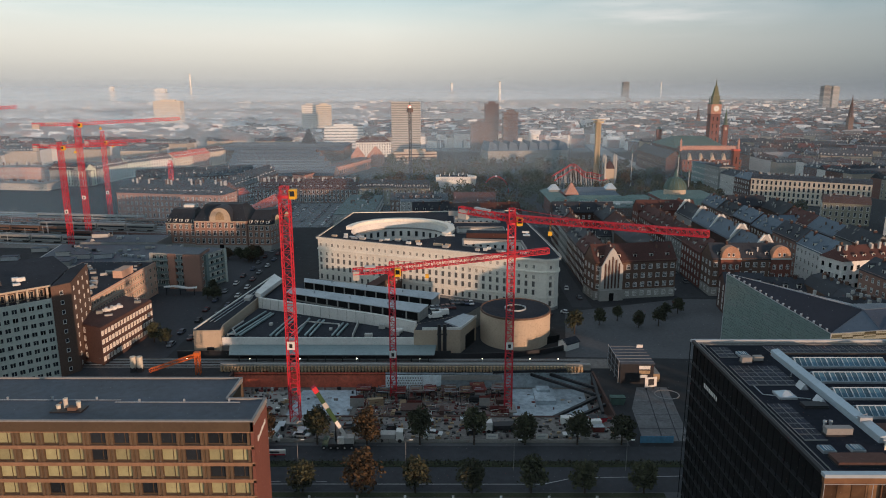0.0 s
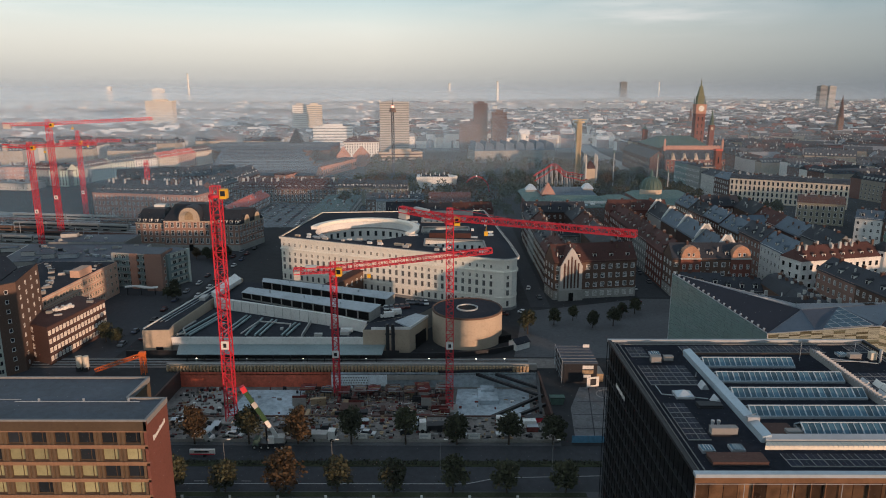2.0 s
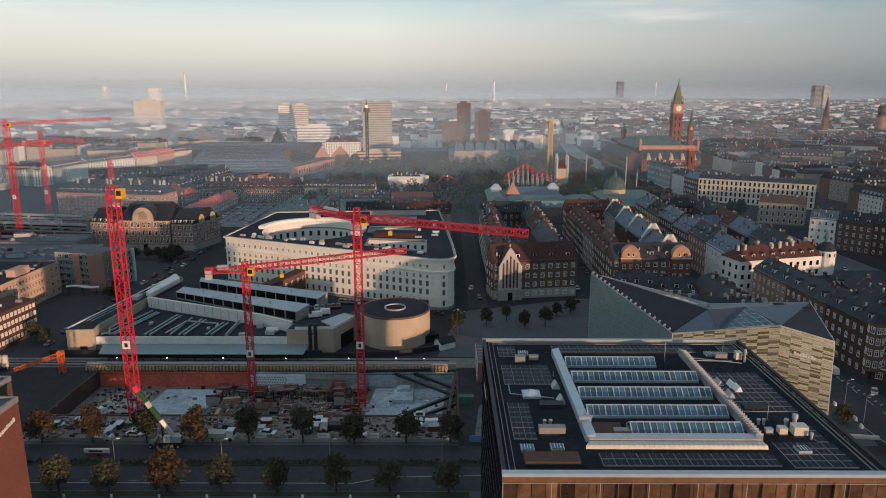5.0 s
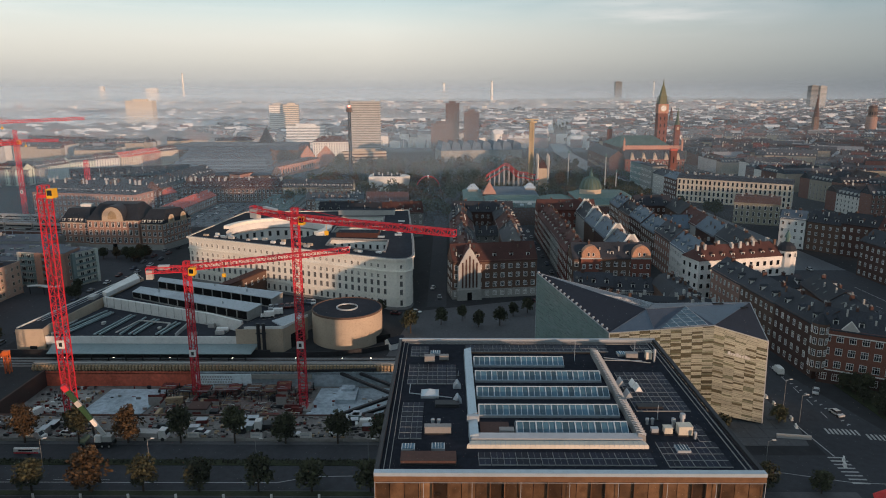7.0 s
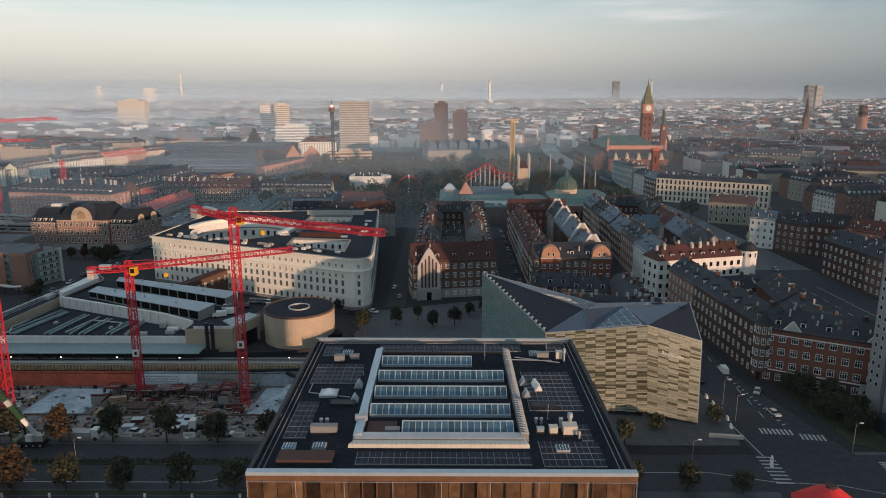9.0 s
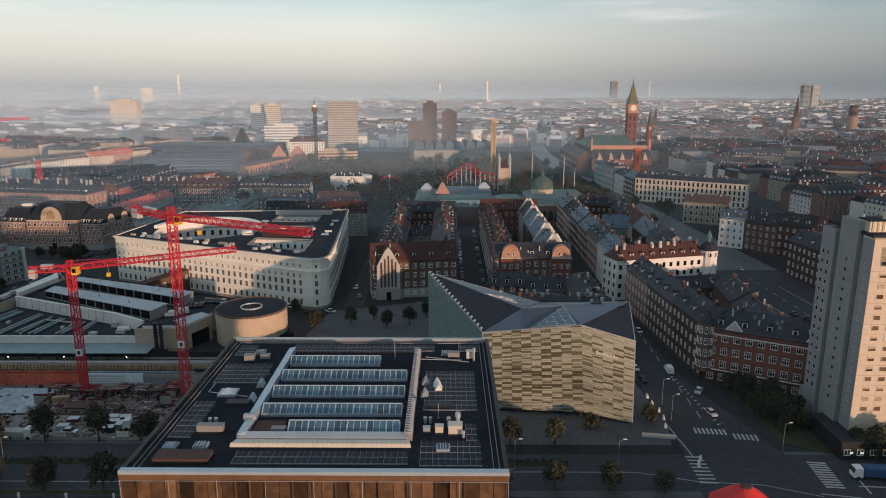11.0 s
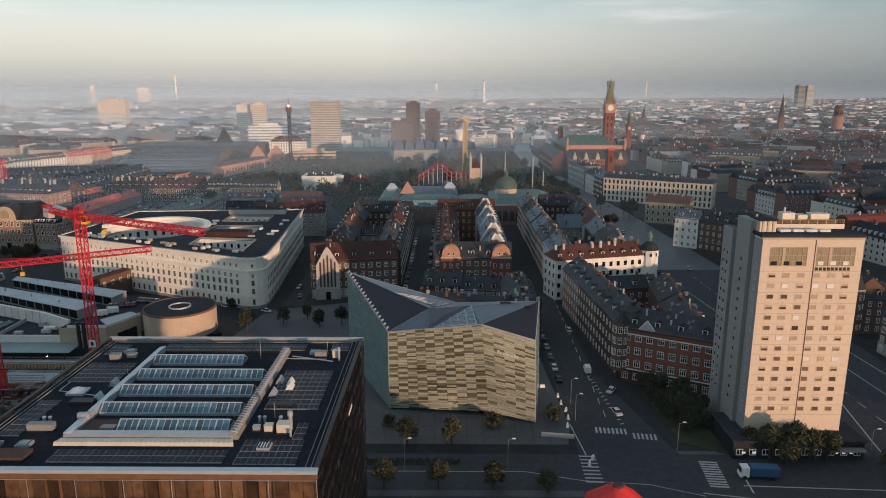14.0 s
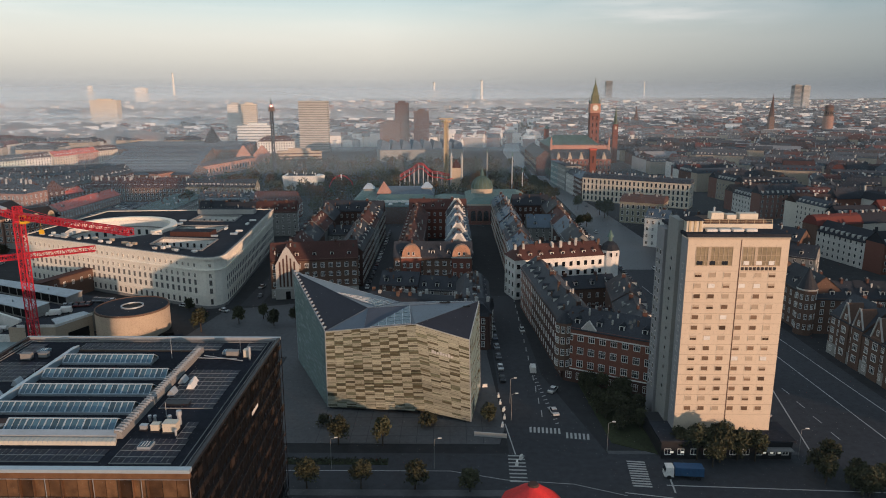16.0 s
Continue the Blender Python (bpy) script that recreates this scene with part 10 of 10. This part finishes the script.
def city_block(cx, cy, W, D, deg, near):
    """Four wings of joined houses round a yard."""
    H = rt.uniform(13.5, 18.5)
    t = thing("city_block", rt.choice(("old town block of joined houses round a yard", "dark-roofed old town block with dormers", "weathered tenement block with mixed roofs")), "building", turned(cx, cy, 0, deg), "old town blocks")
    w = 11.0
    walls, roofs = Shape(), Shape()
    for k, (x, y, L, r) in enumerate(((0, -D / 2 + w / 2, W, 0), (W / 2 - w / 2, 0, D - 2 * w, 90), (0, D / 2 - w / 2, W, 180), (-W / 2 + w / 2, 0, D - 2 * w, 270))):
        cuts = max(1, int(L / rt.uniform(16, 30)))
        for i in range(cuts):
            l = L / cuts
            h = H + rt.uniform(-2.0, 2.0)
            m = pose(x, y, 0, 0, 0, r) @ pose(-L / 2 + (i + 0.5) * l, 0, 0)
            s, rf = Shape(), Shape()
            s.box(-l / 2, l / 2, -w / 2, w / 2, 0, h, 0)
            wall = part("house_wall", s, HOUSE_WALL, t, at=m) if near else s
            rise = rt.uniform(3.5, 6.0)
            if rt.random() < 0.7:
                gable_roof(rf, l, w, h, rise, 0.4, 0, 0)
            else:
                mansard_roof(rf, l, w, h, rise, 0)
            pale = rt.choice((0.0, 0.1, 0.3, 0.9))
            for j in range(rt.randint(2, 5)):
                u, v = rt.uniform(-l / 2 + 1, l / 2 - 1), rt.uniform(-1.8, 1.8)
                b = rt.uniform(0.3, 0.7)
                rf.box(u - b, u + b, v - 0.4, v + 0.4, h + rise * 0.4, h + rise + rt.uniform(0.6, 1.8), 1 if rt.random() < 0.4 else 0)
            n = max(2, int(l / 3.4))
            if not near and k in (0, 1, 3):
                for j in range(n):
                    u = -l / 2 + l * (j + 0.5) / n
                    rf.box(u - 0.7, u + 0.7, -w / 2 + 0.6, -w / 2 + 2.4, h + 0.4, h + rt.uniform(1.6, 2.2), 1 if rt.random() < pale else 0)
            if near and k in (0, 3):
                for j in range(n):
                    u = -l / 2 + l * (j + 0.5) / n
                    rf.box(u - 0.6, u + 0.6, -w / 2 + 0.5, -w / 2 + 2.2, h + 0.4, h + 2.1, 1)
                ws = Shape()
                fl = int(h / 3.4)
                for f in range(fl):
                    for j in range(n):
                        u = -l / 2 + l * (j + 0.5) / n
                        ws.box(u - 0.6, u + 0.6, -w / 2 - 0.06, -w / 2, 1.3 + f * 3.3, 3.1 + f * 3.3, 0)
                        ws.box(u - 0.5, u + 0.5, -w / 2 - 0.08, -w / 2 - 0.06, 1.4 + f * 3.3, 3.0 + f * 3.3, 1)
                tagged(part("glazing", ws, [WHITE_FRAME, GLASS], wall), kind="stuff")
            if near:
                part("house_roof", rf, [HOUSE_ROOF, PALE], wall)
            else:
                walls.join(s, m)
                roofs.join(rf, m)
    if not near:
        part("wall", walls, OLD_WALL, t)
        part("roof", roofs, [OLD_ROOF, PALE], t)
    if rt.random() < 0.6:
        part("yard_house", Shape().box(-W / 5, W / 5, -D / 6, D / 6, 0, rt.uniform(6, 11)), HOUSE_WALL, t)


blocks = 0
for gy in range(15):
    for gx in range(-17, 14):
        deg = -24.0 if gx > 1 else 8.0
        x = 300 + gx * 68 + (gy % 2) * 14 + rt.uniform(-4, 4)
        y = 225 + gy * 66 + rt.uniform(-5, 5)
        W, D = rt.uniform(46, 58), rt.uniform(42, 54)
        if free(x, y, 34) and y < 1120:
            city_block(x, y, W, D, deg + rt.uniform(-6, 6), y < 560)
            blocks += 1

# ---- far city, one mass to the horizon ----
fr = random.Random(77)
walls, woods = Shape(), Shape()
for i in range(24000):
    y = 1080 + 3750 * fr.random() ** 1.35
    x = fr.uniform(-0.70 * y - 40, 0.70 * y + 180)
    if abs(x - avenue_x(y)) < 24 and y < 1700:
        continue
    big = fr.random() < 0.08
    k = 1 + (y - 1080) / 2500
    L, w = (fr.uniform(30, 70), fr.uniform(12, 26)) if big else (fr.uniform(8, 28) * k ** 0.5, fr.uniform(8, 13) * k ** 0.4)
    h = fr.uniform(7, 16) if big else fr.uniform(9, 21)
    if y > 2500 and fr.random() < 0.04:
        h, L, w = fr.uniform(20, 34), fr.uniform(12, 34), fr.uniform(12, 18)
    a = fr.choice((-0.4, -0.4, 0.15, 0.1, 1.2, 0.6)) + fr.uniform(-0.15, 0.15)
    c, s = math.cos(a), math.sin(a)

    def at(u, v):
        return (x + u * c - v * s, y + u * s + v * c)
    poly = [at(-L / 2, -w / 2), at(L / 2, -w / 2), at(L / 2, w / 2), at(-L / 2, w / 2)]
    walls.prism(poly, 0, h, 0)
    if not big and h < 24:
        rise = fr.uniform(3, 6)
        walls.solid([(*p, h) for p in poly], [(*at(-L / 2, -0.2), h + rise), (*at(L / 2, -0.2), h + rise), (*at(L / 2, 0.2), h + rise), (*at(-L / 2, 0.2), h + rise)], 1)
    else:
        walls.prism(poly, h, h + 0.6, 1)
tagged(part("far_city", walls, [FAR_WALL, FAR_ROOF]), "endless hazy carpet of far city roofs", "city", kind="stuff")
for i in range(1500):
    y = 1100 + 3700 * fr.random() ** 1.2
    x = fr.uniform(-0.70 * y, 0.70 * y + 180)
    for j in range(9):
        px, py, pz = x + fr.uniform(-14, 14), y + fr.uniform(-10, 10), fr.uniform(3, 14)
        r = fr.uniform(2.5, 6)
        d = Vector((fr.uniform(-1, 1), fr.uniform(-1, 0), fr.uniform(-0.3, 1))).normalized()
        u = d.orthogonal().normalized() * r
        v = d.cross(u)
        c0 = Vector((px, py, pz))
        woods.face([c0 - u, c0 - v * 0.8, c0 + u * 0.9, c0 + v])
tagged(part("far_woods", woods, FAR_TREE), "dark far trees between the roofs", "trees", kind="stuff")
ridge = Shape()
for k in range(60):
    x0, x1 = -3600 + k * 125, -3600 + (k + 1) * 125
    z0, z1 = (30 + 14 * noise.noise((0.004 * q, 3.1, 0)) for q in (x0, x1))
    ridge.face([(x0, 4700, 0), (x1, 4700, 0), (x1, 4880, z1), (x0, 4880, z0)])
tagged(part("backdrop_ridge", ridge, FAR_TREE), "low wooded rise along the horizon", "backdrop", kind="structure")

# ---- trees ----
tr_rng = random.Random(5)


def tree_meshes(seed, H, R, leaf, n_limb=30, per=52, size=0.42):
    """A tapered trunk with limbs, and a crown of leaf sprays gathered round the limb ends."""
    g = random.Random(seed)
    wood, crown = Shape(), Shape()
    wood.tube(0, 0, 0, H * 0.35, 0.22 * H / 8, 0.16 * H / 8, 8)
    wood.tube(0, 0, H * 0.35, H * 0.8, 0.16 * H / 8, 0.04, 8)
    for i in range(n_limb):
        a, z0 = g.uniform(0, 2 * math.pi), H * g.uniform(0.25, 0.6)
        el = g.uniform(0.0, 1.0)
        r = R * g.uniform(0.25, 0.8) * math.sqrt(max(0.05, 1 - (el * 0.95) ** 2))
        tip = Vector((r * math.cos(a), r * math.sin(a), H * (0.34 + 0.56 * el)))
        wood.bar((0, 0, z0), tip, 0.09 * H / 8)
        cr = R * g.uniform(0.30, 0.48)
        for k in range(per):
            d = Vector((g.gauss(0, 1), g.gauss(0, 1), g.gauss(0, 0.8))).normalized() * cr * g.uniform(0.35, 1.1)
            c = tip + d
            q = Vector((g.gauss(0, 1), g.gauss(0, 1), g.gauss(0, 1) + 0.5)).normalized()
            u = q.orthogonal().normalized() * size * g.uniform(0.5, 1.2)
            v = q.cross(u) * g.uniform(0.5, 1.0)
            crown.face([c - u, c - v * 0.7, c + u, c + v])
    return wood.mesh("trunk", [BARK]), crown.mesh("crown", [leaf])


TREES = {}


def tree(kind, x, y, s=1.0, label="", z=0.0, group=""):
    if kind not in TREES:
        spec = {"street_a": (1, 8.5, 3.4, LEAF_RUST), "street_b": (2, 8.0, 3.2, LEAF_GREEN), "street_c": (3, 8.5, 3.0, LEAF_GREEN), "park_a": (4, 15, 6.5, LEAF_GREEN, 30, 40, 0.85), "park_b": (5, 14, 6.0, LEAF_RUST, 30, 40, 0.85), "park_c": (6, 12, 5.5, LEAF_GREEN, 28, 40, 0.8), "shrub": (7, 3.2, 2.4, LEAF_GREEN, 12, 40, 0.35)}[kind]
        TREES[kind] = tree_meshes(*spec)
    t = thing("shrub" if kind == "shrub" else "tree", label, "shrub" if kind == "shrub" else "tree", pose(x, y, z, 0, 0, tr_rng.uniform(0, 360)), group)
    t.scale = (s, s, s * tr_rng.uniform(0.9, 1.1))
    part("trunk", TREES[kind][0], None, t)
    part("crown", TREES[kind][1], None, t)
    return t


STREET = {"street_a": "street tree with thinning rust-brown leaves", "street_b": "small round dark green street tree", "street_c": "dark green street tree with sparse crown"}
for i, x in enumerate((-90, -78, -66, -54, -42, -31, -18.2, -6.4, 5.9, 18.9, 30.6, 43.5)):
    k = "street_a" if i in (3, 6) else "street_b"
    tree(k, x, 136.0, 1.08 if k == "street_b" else 1.3, STREET[k], 0.13, "roadside trees along the boulevard")
for i, x in enumerate((-84, -71, -58, -45.3, -31.7, -19.4, -6.2, 7.3, 20.0, 33.0, 44)):
    k = ("street_a", "street_c", "street_a", "street_a", "street_c", "street_a", "street_c", "street_c", "street_b", "street_c", "street_b")[i]
    tree(k, x, 157.5, 1.1, STREET[k], 0.12, "roadside trees along the boulevard")
for x, y, k, s in ((110, 156.5, "street_c", 0.9), (121, 156.2, "street_c", 0.9), (106, 137, "street_c", 0.9), (118, 137, "street_c", 0.85), (130, 137, "street_b", 0.9), (142, 136, "street_b", 0.8), (148, 169, "street_b", 0.75), (131.5, 166, "shrub", 1.2), (104.5, 166, "shrub", 1.0), (34, 262, "street_b", 0.7),
                   (47, 238.5, "street_c", 1.2), (58, 248, "street_b", 0.8), (66, 253, "street_c", 0.7), (72, 245, "street_b", 0.8), (80, 247, "street_c", 0.9), (86, 258, "street_b", 0.7), (92, 262, "street_b", 0.8)):
    tree(k, x, y, s, STREET.get(k, "low rusty shrub beside the facade"), 0.0, "trees round the square")
for x, y, s in ((196.5, 150.2, 1.05), (201.5, 149.0, 1.15), (206, 150.0, 1.0), (210, 149.5, 0.9), (199, 146.8, 0.8), (193, 152.5, 0.9)):
    tree("street_c", x, y, s, "dark leafy tree at the foot of the tower", 0.0, "trees at the tower")
for i in range(26):
    u = tr_rng.random()
    x, y = 177 + 13 * tr_rng.random(), 160 + 34 * u
    tree("street_b" if i % 3 else "street_c", x, y, tr_rng.uniform(0.55, 0.85), "dark dense garden tree beside the street", 0.0, "garden trees beside the tower")
for i in range(12):
    tree("street_c" if i % 2 else "street_b", 222 + tr_rng.uniform(-2, 14), 136 + tr_rng.uniform(-6, 12), tr_rng.uniform(0.6, 0.9), "dark roadside tree near the avenue", 0.0, "roadside trees at the avenue")
PARK = {"park_a": "large dull green park tree", "park_b": "large park tree in rusty autumn leaf", "park_c": "dark green park tree"}
n = 0
while n < 130:
    x, y = tr_rng.uniform(-75, 212), tr_rng.uniform(500, 790)
    if 80 < x < 208 and y < 512 or 82 < x < 150 and 535 < y < 625 or -40 < x < 40 and y < 500 or -14 < x < 30 and 590 < y < 625:
        continue
    k = tr_rng.choice(("park_a", "park_b", "park_c"))
    tree(k, x, y, tr_rng.uniform(0.75, 1.1), PARK[k], 0.0, "trees of the amusement garden")
    n += 1
mass = Shape()
mg = random.Random(41)
for i in range(330):
    x, y = mg.uniform(-60, 212), mg.uniform(515, 800)
    if 95 < x < 150 and 575 < y < 640 or -16 < x < 32 and 585 < y < 630 or 26 < x < 48 and 585 < y < 605 or 150 < x < 210 and y < 530 or y > 640 and x > 205 - (y - 640) * 0.1:
        continue
    R, H = mg.uniform(3.5, 6.0), mg.uniform(8, 14)
    mass.bar((x, y, 0), (x, y, H * 0.6), 0.4, 1)
    for k in range(70):
        d = Vector((mg.gauss(0, 1), mg.gauss(0, 1), mg.gauss(0, 0.8))).normalized() * R * mg.uniform(0.5, 1.05)
        c = Vector((x, y, H - R * 0.6)) + d
        q = Vector((mg.gauss(0, 1), mg.gauss(0, 1) - 0.5, mg.gauss(0, 1) + 0.5)).normalized()
        u = q.orthogonal().normalized() * mg.uniform(0.6, 1.3)
        v = q.cross(u) * mg.uniform(0.5, 1.0)
        mass.face([c - u, c - v * 0.7, c + u, c + v], 0 if i % 3 else 2)
tagged(part("garden_grove", mass, [LEAF_GREEN, BARK, LEAF_RUST]), "dense olive and rust autumn garden trees", "trees", kind="stuff")
for i in range(26):
    y = 560 + i * 10
    tree("street_b", avenue_x(y) + (13 if y > 655 else -13) + tr_rng.uniform(-2, 2), y, tr_rng.uniform(0.9, 1.3), "avenue tree with dark crown", 0.0, "avenue trees")
for x, y, s in ((244, 470, 1.5), (248, 478, 1.4), (243, 482, 1.3), (232, 505, 1.2), (226, 440, 1.1), (221, 436, 1.1)):
    tree("street_c", x, y, s, "dark tree on the avenue square", 0.0, "avenue trees")
for x, y, s in ((46, 478, 1.1), (54, 486, 1.0), (60, 470, 0.8), (40, 490, 0.9)):
    tree("park_c", x, y, s, "dark green park tree", 0.0, "trees of the amusement garden")
for i in range(16):
    y = 430 + i * 17
    tree("street_b", 214 + tr_rng.uniform(-2, 3), y + 30, tr_rng.uniform(0.8, 1.2), "avenue tree with dark crown", 0.0, "avenue trees")
for i in range(20):
    x, y = tr_rng.choice(((-96 + tr_rng.uniform(-8, 2), 344 + tr_rng.uniform(0, 14)), (-118 + tr_rng.uniform(-15, 20), 350 + tr_rng.uniform(0, 5)), (-99 + tr_rng.uniform(-4, 4), 286 + tr_rng.uniform(-8, 6)), (-99 + tr_rng.uniform(-3, 2), 232 + tr_rng.uniform(-25, 12))))
    k = tr_rng.choice(("street_a", "street_b", "street_c"))
    tree(k, x, y, tr_rng.uniform(0.6, 0.95), STREET[k], 0.0, "trees in the western street")

# ---- parked cars and street furniture ----
for i in range(24):
    car(-95 + tr_rng.uniform(-1, 1) + (i % 2) * 6, 226 + i * 6.5, 88, 0.02, rt.choice(("dark parked passenger car", "pale parked passenger car")))
for i in range(16):
    car(101.0, 296 + i * 8.2, 90, 0.02, "parked car in the narrow street")
    if i % 2:
        car(110.6, 299 + i * 8.2, 90, 0.02, "parked car in the narrow street")
for i in range(8):
    car(153.6, 196 + i * 9, 92, 0.03, "dark parked car at the kerb")
for x, y, a in ((54, 296, 80), (57, 282, 95), (96.5, 276, 20), (40, 260, 160), (30, 268, 155), (48, 262, 150), (167.6, 188, 60), (166, 174, 100), (164, 240, 92), (230, 260, 90), (240, 225, 270), (238, 330, 90), (228, 420, 90), (241, 520, 270), (232, 600, 90), (203, 190.6, 60)):
    car(x, y, a, 0.03, "passenger car on the street", "cars on the streets")
for i in range(22):
    car(221.5 + tr_rng.uniform(-0.5, 0.5), 310 + i * 7, 90, 0.03, "car parked along the avenue")
for x, y in ((-34, 145.6), (-9, 145.6), (16, 145.6), (42, 145.6), (110, 145.6), (134, 145.6), (154, 170), (154.5, 180), (221, 151), (176, 154), (-60, 145.6)):
    t = thing("road_lamp", "tall grey road lamp with curved arm", "lamp", turned(x, y), "road lamps")
    part("pole", Shape().tube(0, 0, 0, 7.4, 0.07, 0.045, 8), GREY_WALL, t)
    part("arm", Shape().bar((0, 0, 7.4), (1.2, 0, 7.8), 0.06), GREY_WALL, t)
    part("lantern", Shape().box(0.9, 1.7, -0.15, 0.15, 7.72, 7.88), WHITE, t)
kerb = thing("barrier_row", "row of pale portable barriers along the kerb", "barrier")
me = Shape().box(-0.7, 0.7, -0.2, 0.2, 0, 0.9).box(-0.8, 0.8, -0.35, 0.35, 0, 0.15).mesh("barrier", [WHITE])
for x, y, a in ((151.4, 166.5, 80), (152.3, 171, 85), (152.4, 175.5, 70), (151.8, 180, 85), (151.6, 184.5, 90), (148, 191, 10), (144.6, 190.4, 0), (154.6, 150, 60), (153.4, 147.4, 80)):
    part("barrier", me, None, kerb, at=turned(x, y, 0.14, a))
lw2 = Shape().bar((143.8, 161.2, 0.7), (152.0, 160.0, 0.7), 0.4, h=1.1)
tagged(part("low_wall", lw2, PALE), "low pale wall at the forecourt corner", "wall")
for i in range(10):
    t = thing("bollard_sign", "small white post on the central strip", "post", turned(-60 + i * 10.3, 133.2), "white posts along the strip")
    part("post", Shape().box(-0.25, 0.25, -0.1, 0.1, 0, 1.3), WHITE, t)
    part("base", Shape().box(-0.4, 0.4, -0.3, 0.3, 0, 0.15), DARK_METAL, t)

# ---- morning haze painted on flat upright sheets, bluish and denser to the west ----


def haze_layer(y, amount, top, low=0.0, seed=0.0, x0=None, x1=None, veil=1.0, sunlit=0.3, even=False):
    m = bpy.data.materials.new("mist")
    m.use_nodes = True
    n, l = m.node_tree.nodes, m.node_tree.links
    n.clear()
    out, tb, df = n.new("ShaderNodeOutputMaterial"), n.new("ShaderNodeBsdfTransparent"), n.new("ShaderNodeBsdfTranslucent")
    geo, sep = n.new("ShaderNodeNewGeometry"), n.new("ShaderNodeSeparateXYZ")
    l.new(geo.outputs["Position"], sep.inputs[0])
    fall = n.new("ShaderNodeMapRange")
    fall.interpolation_type = "SMOOTHSTEP"
    for key, value in (("From Min", low), ("From Max", top), ("To Min", amount), ("To Max", 0.0)):
        fall.inputs[key].default_value = value
    l.new(sep.outputs["Z"], fall.inputs["Value"])
    ns = n.new("ShaderNodeTexNoise")
    mp = n.new("ShaderNodeMapping")
    mp.inputs["Scale"].default_value = (0.002, 0.002, 0.012)
    mp.inputs["Location"].default_value = (seed, 0, seed)
    l.new(geo.outputs["Position"], mp.inputs[0])
    l.new(mp.outputs[0], ns.inputs["Vector"])
    ns.inputs["Scale"].default_value = 1.0
    nr = n.new("ShaderNodeMapRange")
    for key, value in (("From Min", 0.3), ("From Max", 0.7), ("To Min", 0.7), ("To Max", 1.3)):
        nr.inputs[key].default_value = value
    l.new(ns.outputs[0], nr.inputs["Value"])
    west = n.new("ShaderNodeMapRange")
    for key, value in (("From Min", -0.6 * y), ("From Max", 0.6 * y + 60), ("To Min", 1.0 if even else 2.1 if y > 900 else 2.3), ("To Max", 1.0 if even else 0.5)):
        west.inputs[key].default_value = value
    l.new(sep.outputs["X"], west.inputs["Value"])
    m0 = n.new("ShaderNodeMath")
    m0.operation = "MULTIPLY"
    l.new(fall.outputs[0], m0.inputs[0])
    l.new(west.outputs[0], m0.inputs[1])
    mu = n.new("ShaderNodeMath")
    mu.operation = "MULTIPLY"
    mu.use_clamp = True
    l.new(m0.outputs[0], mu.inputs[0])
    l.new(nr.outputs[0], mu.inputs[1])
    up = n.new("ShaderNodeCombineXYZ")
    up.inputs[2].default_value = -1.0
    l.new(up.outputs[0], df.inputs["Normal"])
    # light the sheet adds as haze, and what it lets through
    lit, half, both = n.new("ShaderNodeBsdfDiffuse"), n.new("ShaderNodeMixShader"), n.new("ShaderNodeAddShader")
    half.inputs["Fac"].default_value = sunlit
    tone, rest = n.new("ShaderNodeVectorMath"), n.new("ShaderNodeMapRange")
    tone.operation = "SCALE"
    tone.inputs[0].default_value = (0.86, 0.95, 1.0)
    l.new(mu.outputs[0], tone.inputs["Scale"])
    for node in (df, lit):
        l.new(tone.outputs[0], node.inputs["Color"])
    rest.inputs["To Min"].default_value, rest.inputs["To Max"].default_value = 1.0, 1.0 - veil
    l.new(mu.outputs[0], rest.inputs["Value"])
    l.new(rest.outputs[0], tb.inputs["Color"])
    l.new(df.outputs[0], half.inputs[1])
    l.new(lit.outputs[0], half.inputs[2])
    l.new(tb.outputs[0], both.inputs[0])
    l.new(half.outputs[0], both.inputs[1])
    l.new(both.outputs[0], out.inputs[0])
    s = Shape()
    w = y * 0.9 + 300
    xa, xb = (-w, w + 150) if x0 is None else (x0, x1)
    s.face([(xa, y, 0.1), (xb, y, 0.1), (xb, y, top), (xa, y, top)])
    tagged(part("mist", s, m), "flat upright sheet standing in for morning haze", "mist", kind="structure")


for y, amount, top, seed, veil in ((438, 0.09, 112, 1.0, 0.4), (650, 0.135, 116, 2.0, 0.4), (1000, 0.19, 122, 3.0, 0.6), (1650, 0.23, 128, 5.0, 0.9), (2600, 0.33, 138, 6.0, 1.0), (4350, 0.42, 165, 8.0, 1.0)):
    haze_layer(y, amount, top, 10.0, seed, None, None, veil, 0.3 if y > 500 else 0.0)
# near sheet added to lift the darks of the whole view
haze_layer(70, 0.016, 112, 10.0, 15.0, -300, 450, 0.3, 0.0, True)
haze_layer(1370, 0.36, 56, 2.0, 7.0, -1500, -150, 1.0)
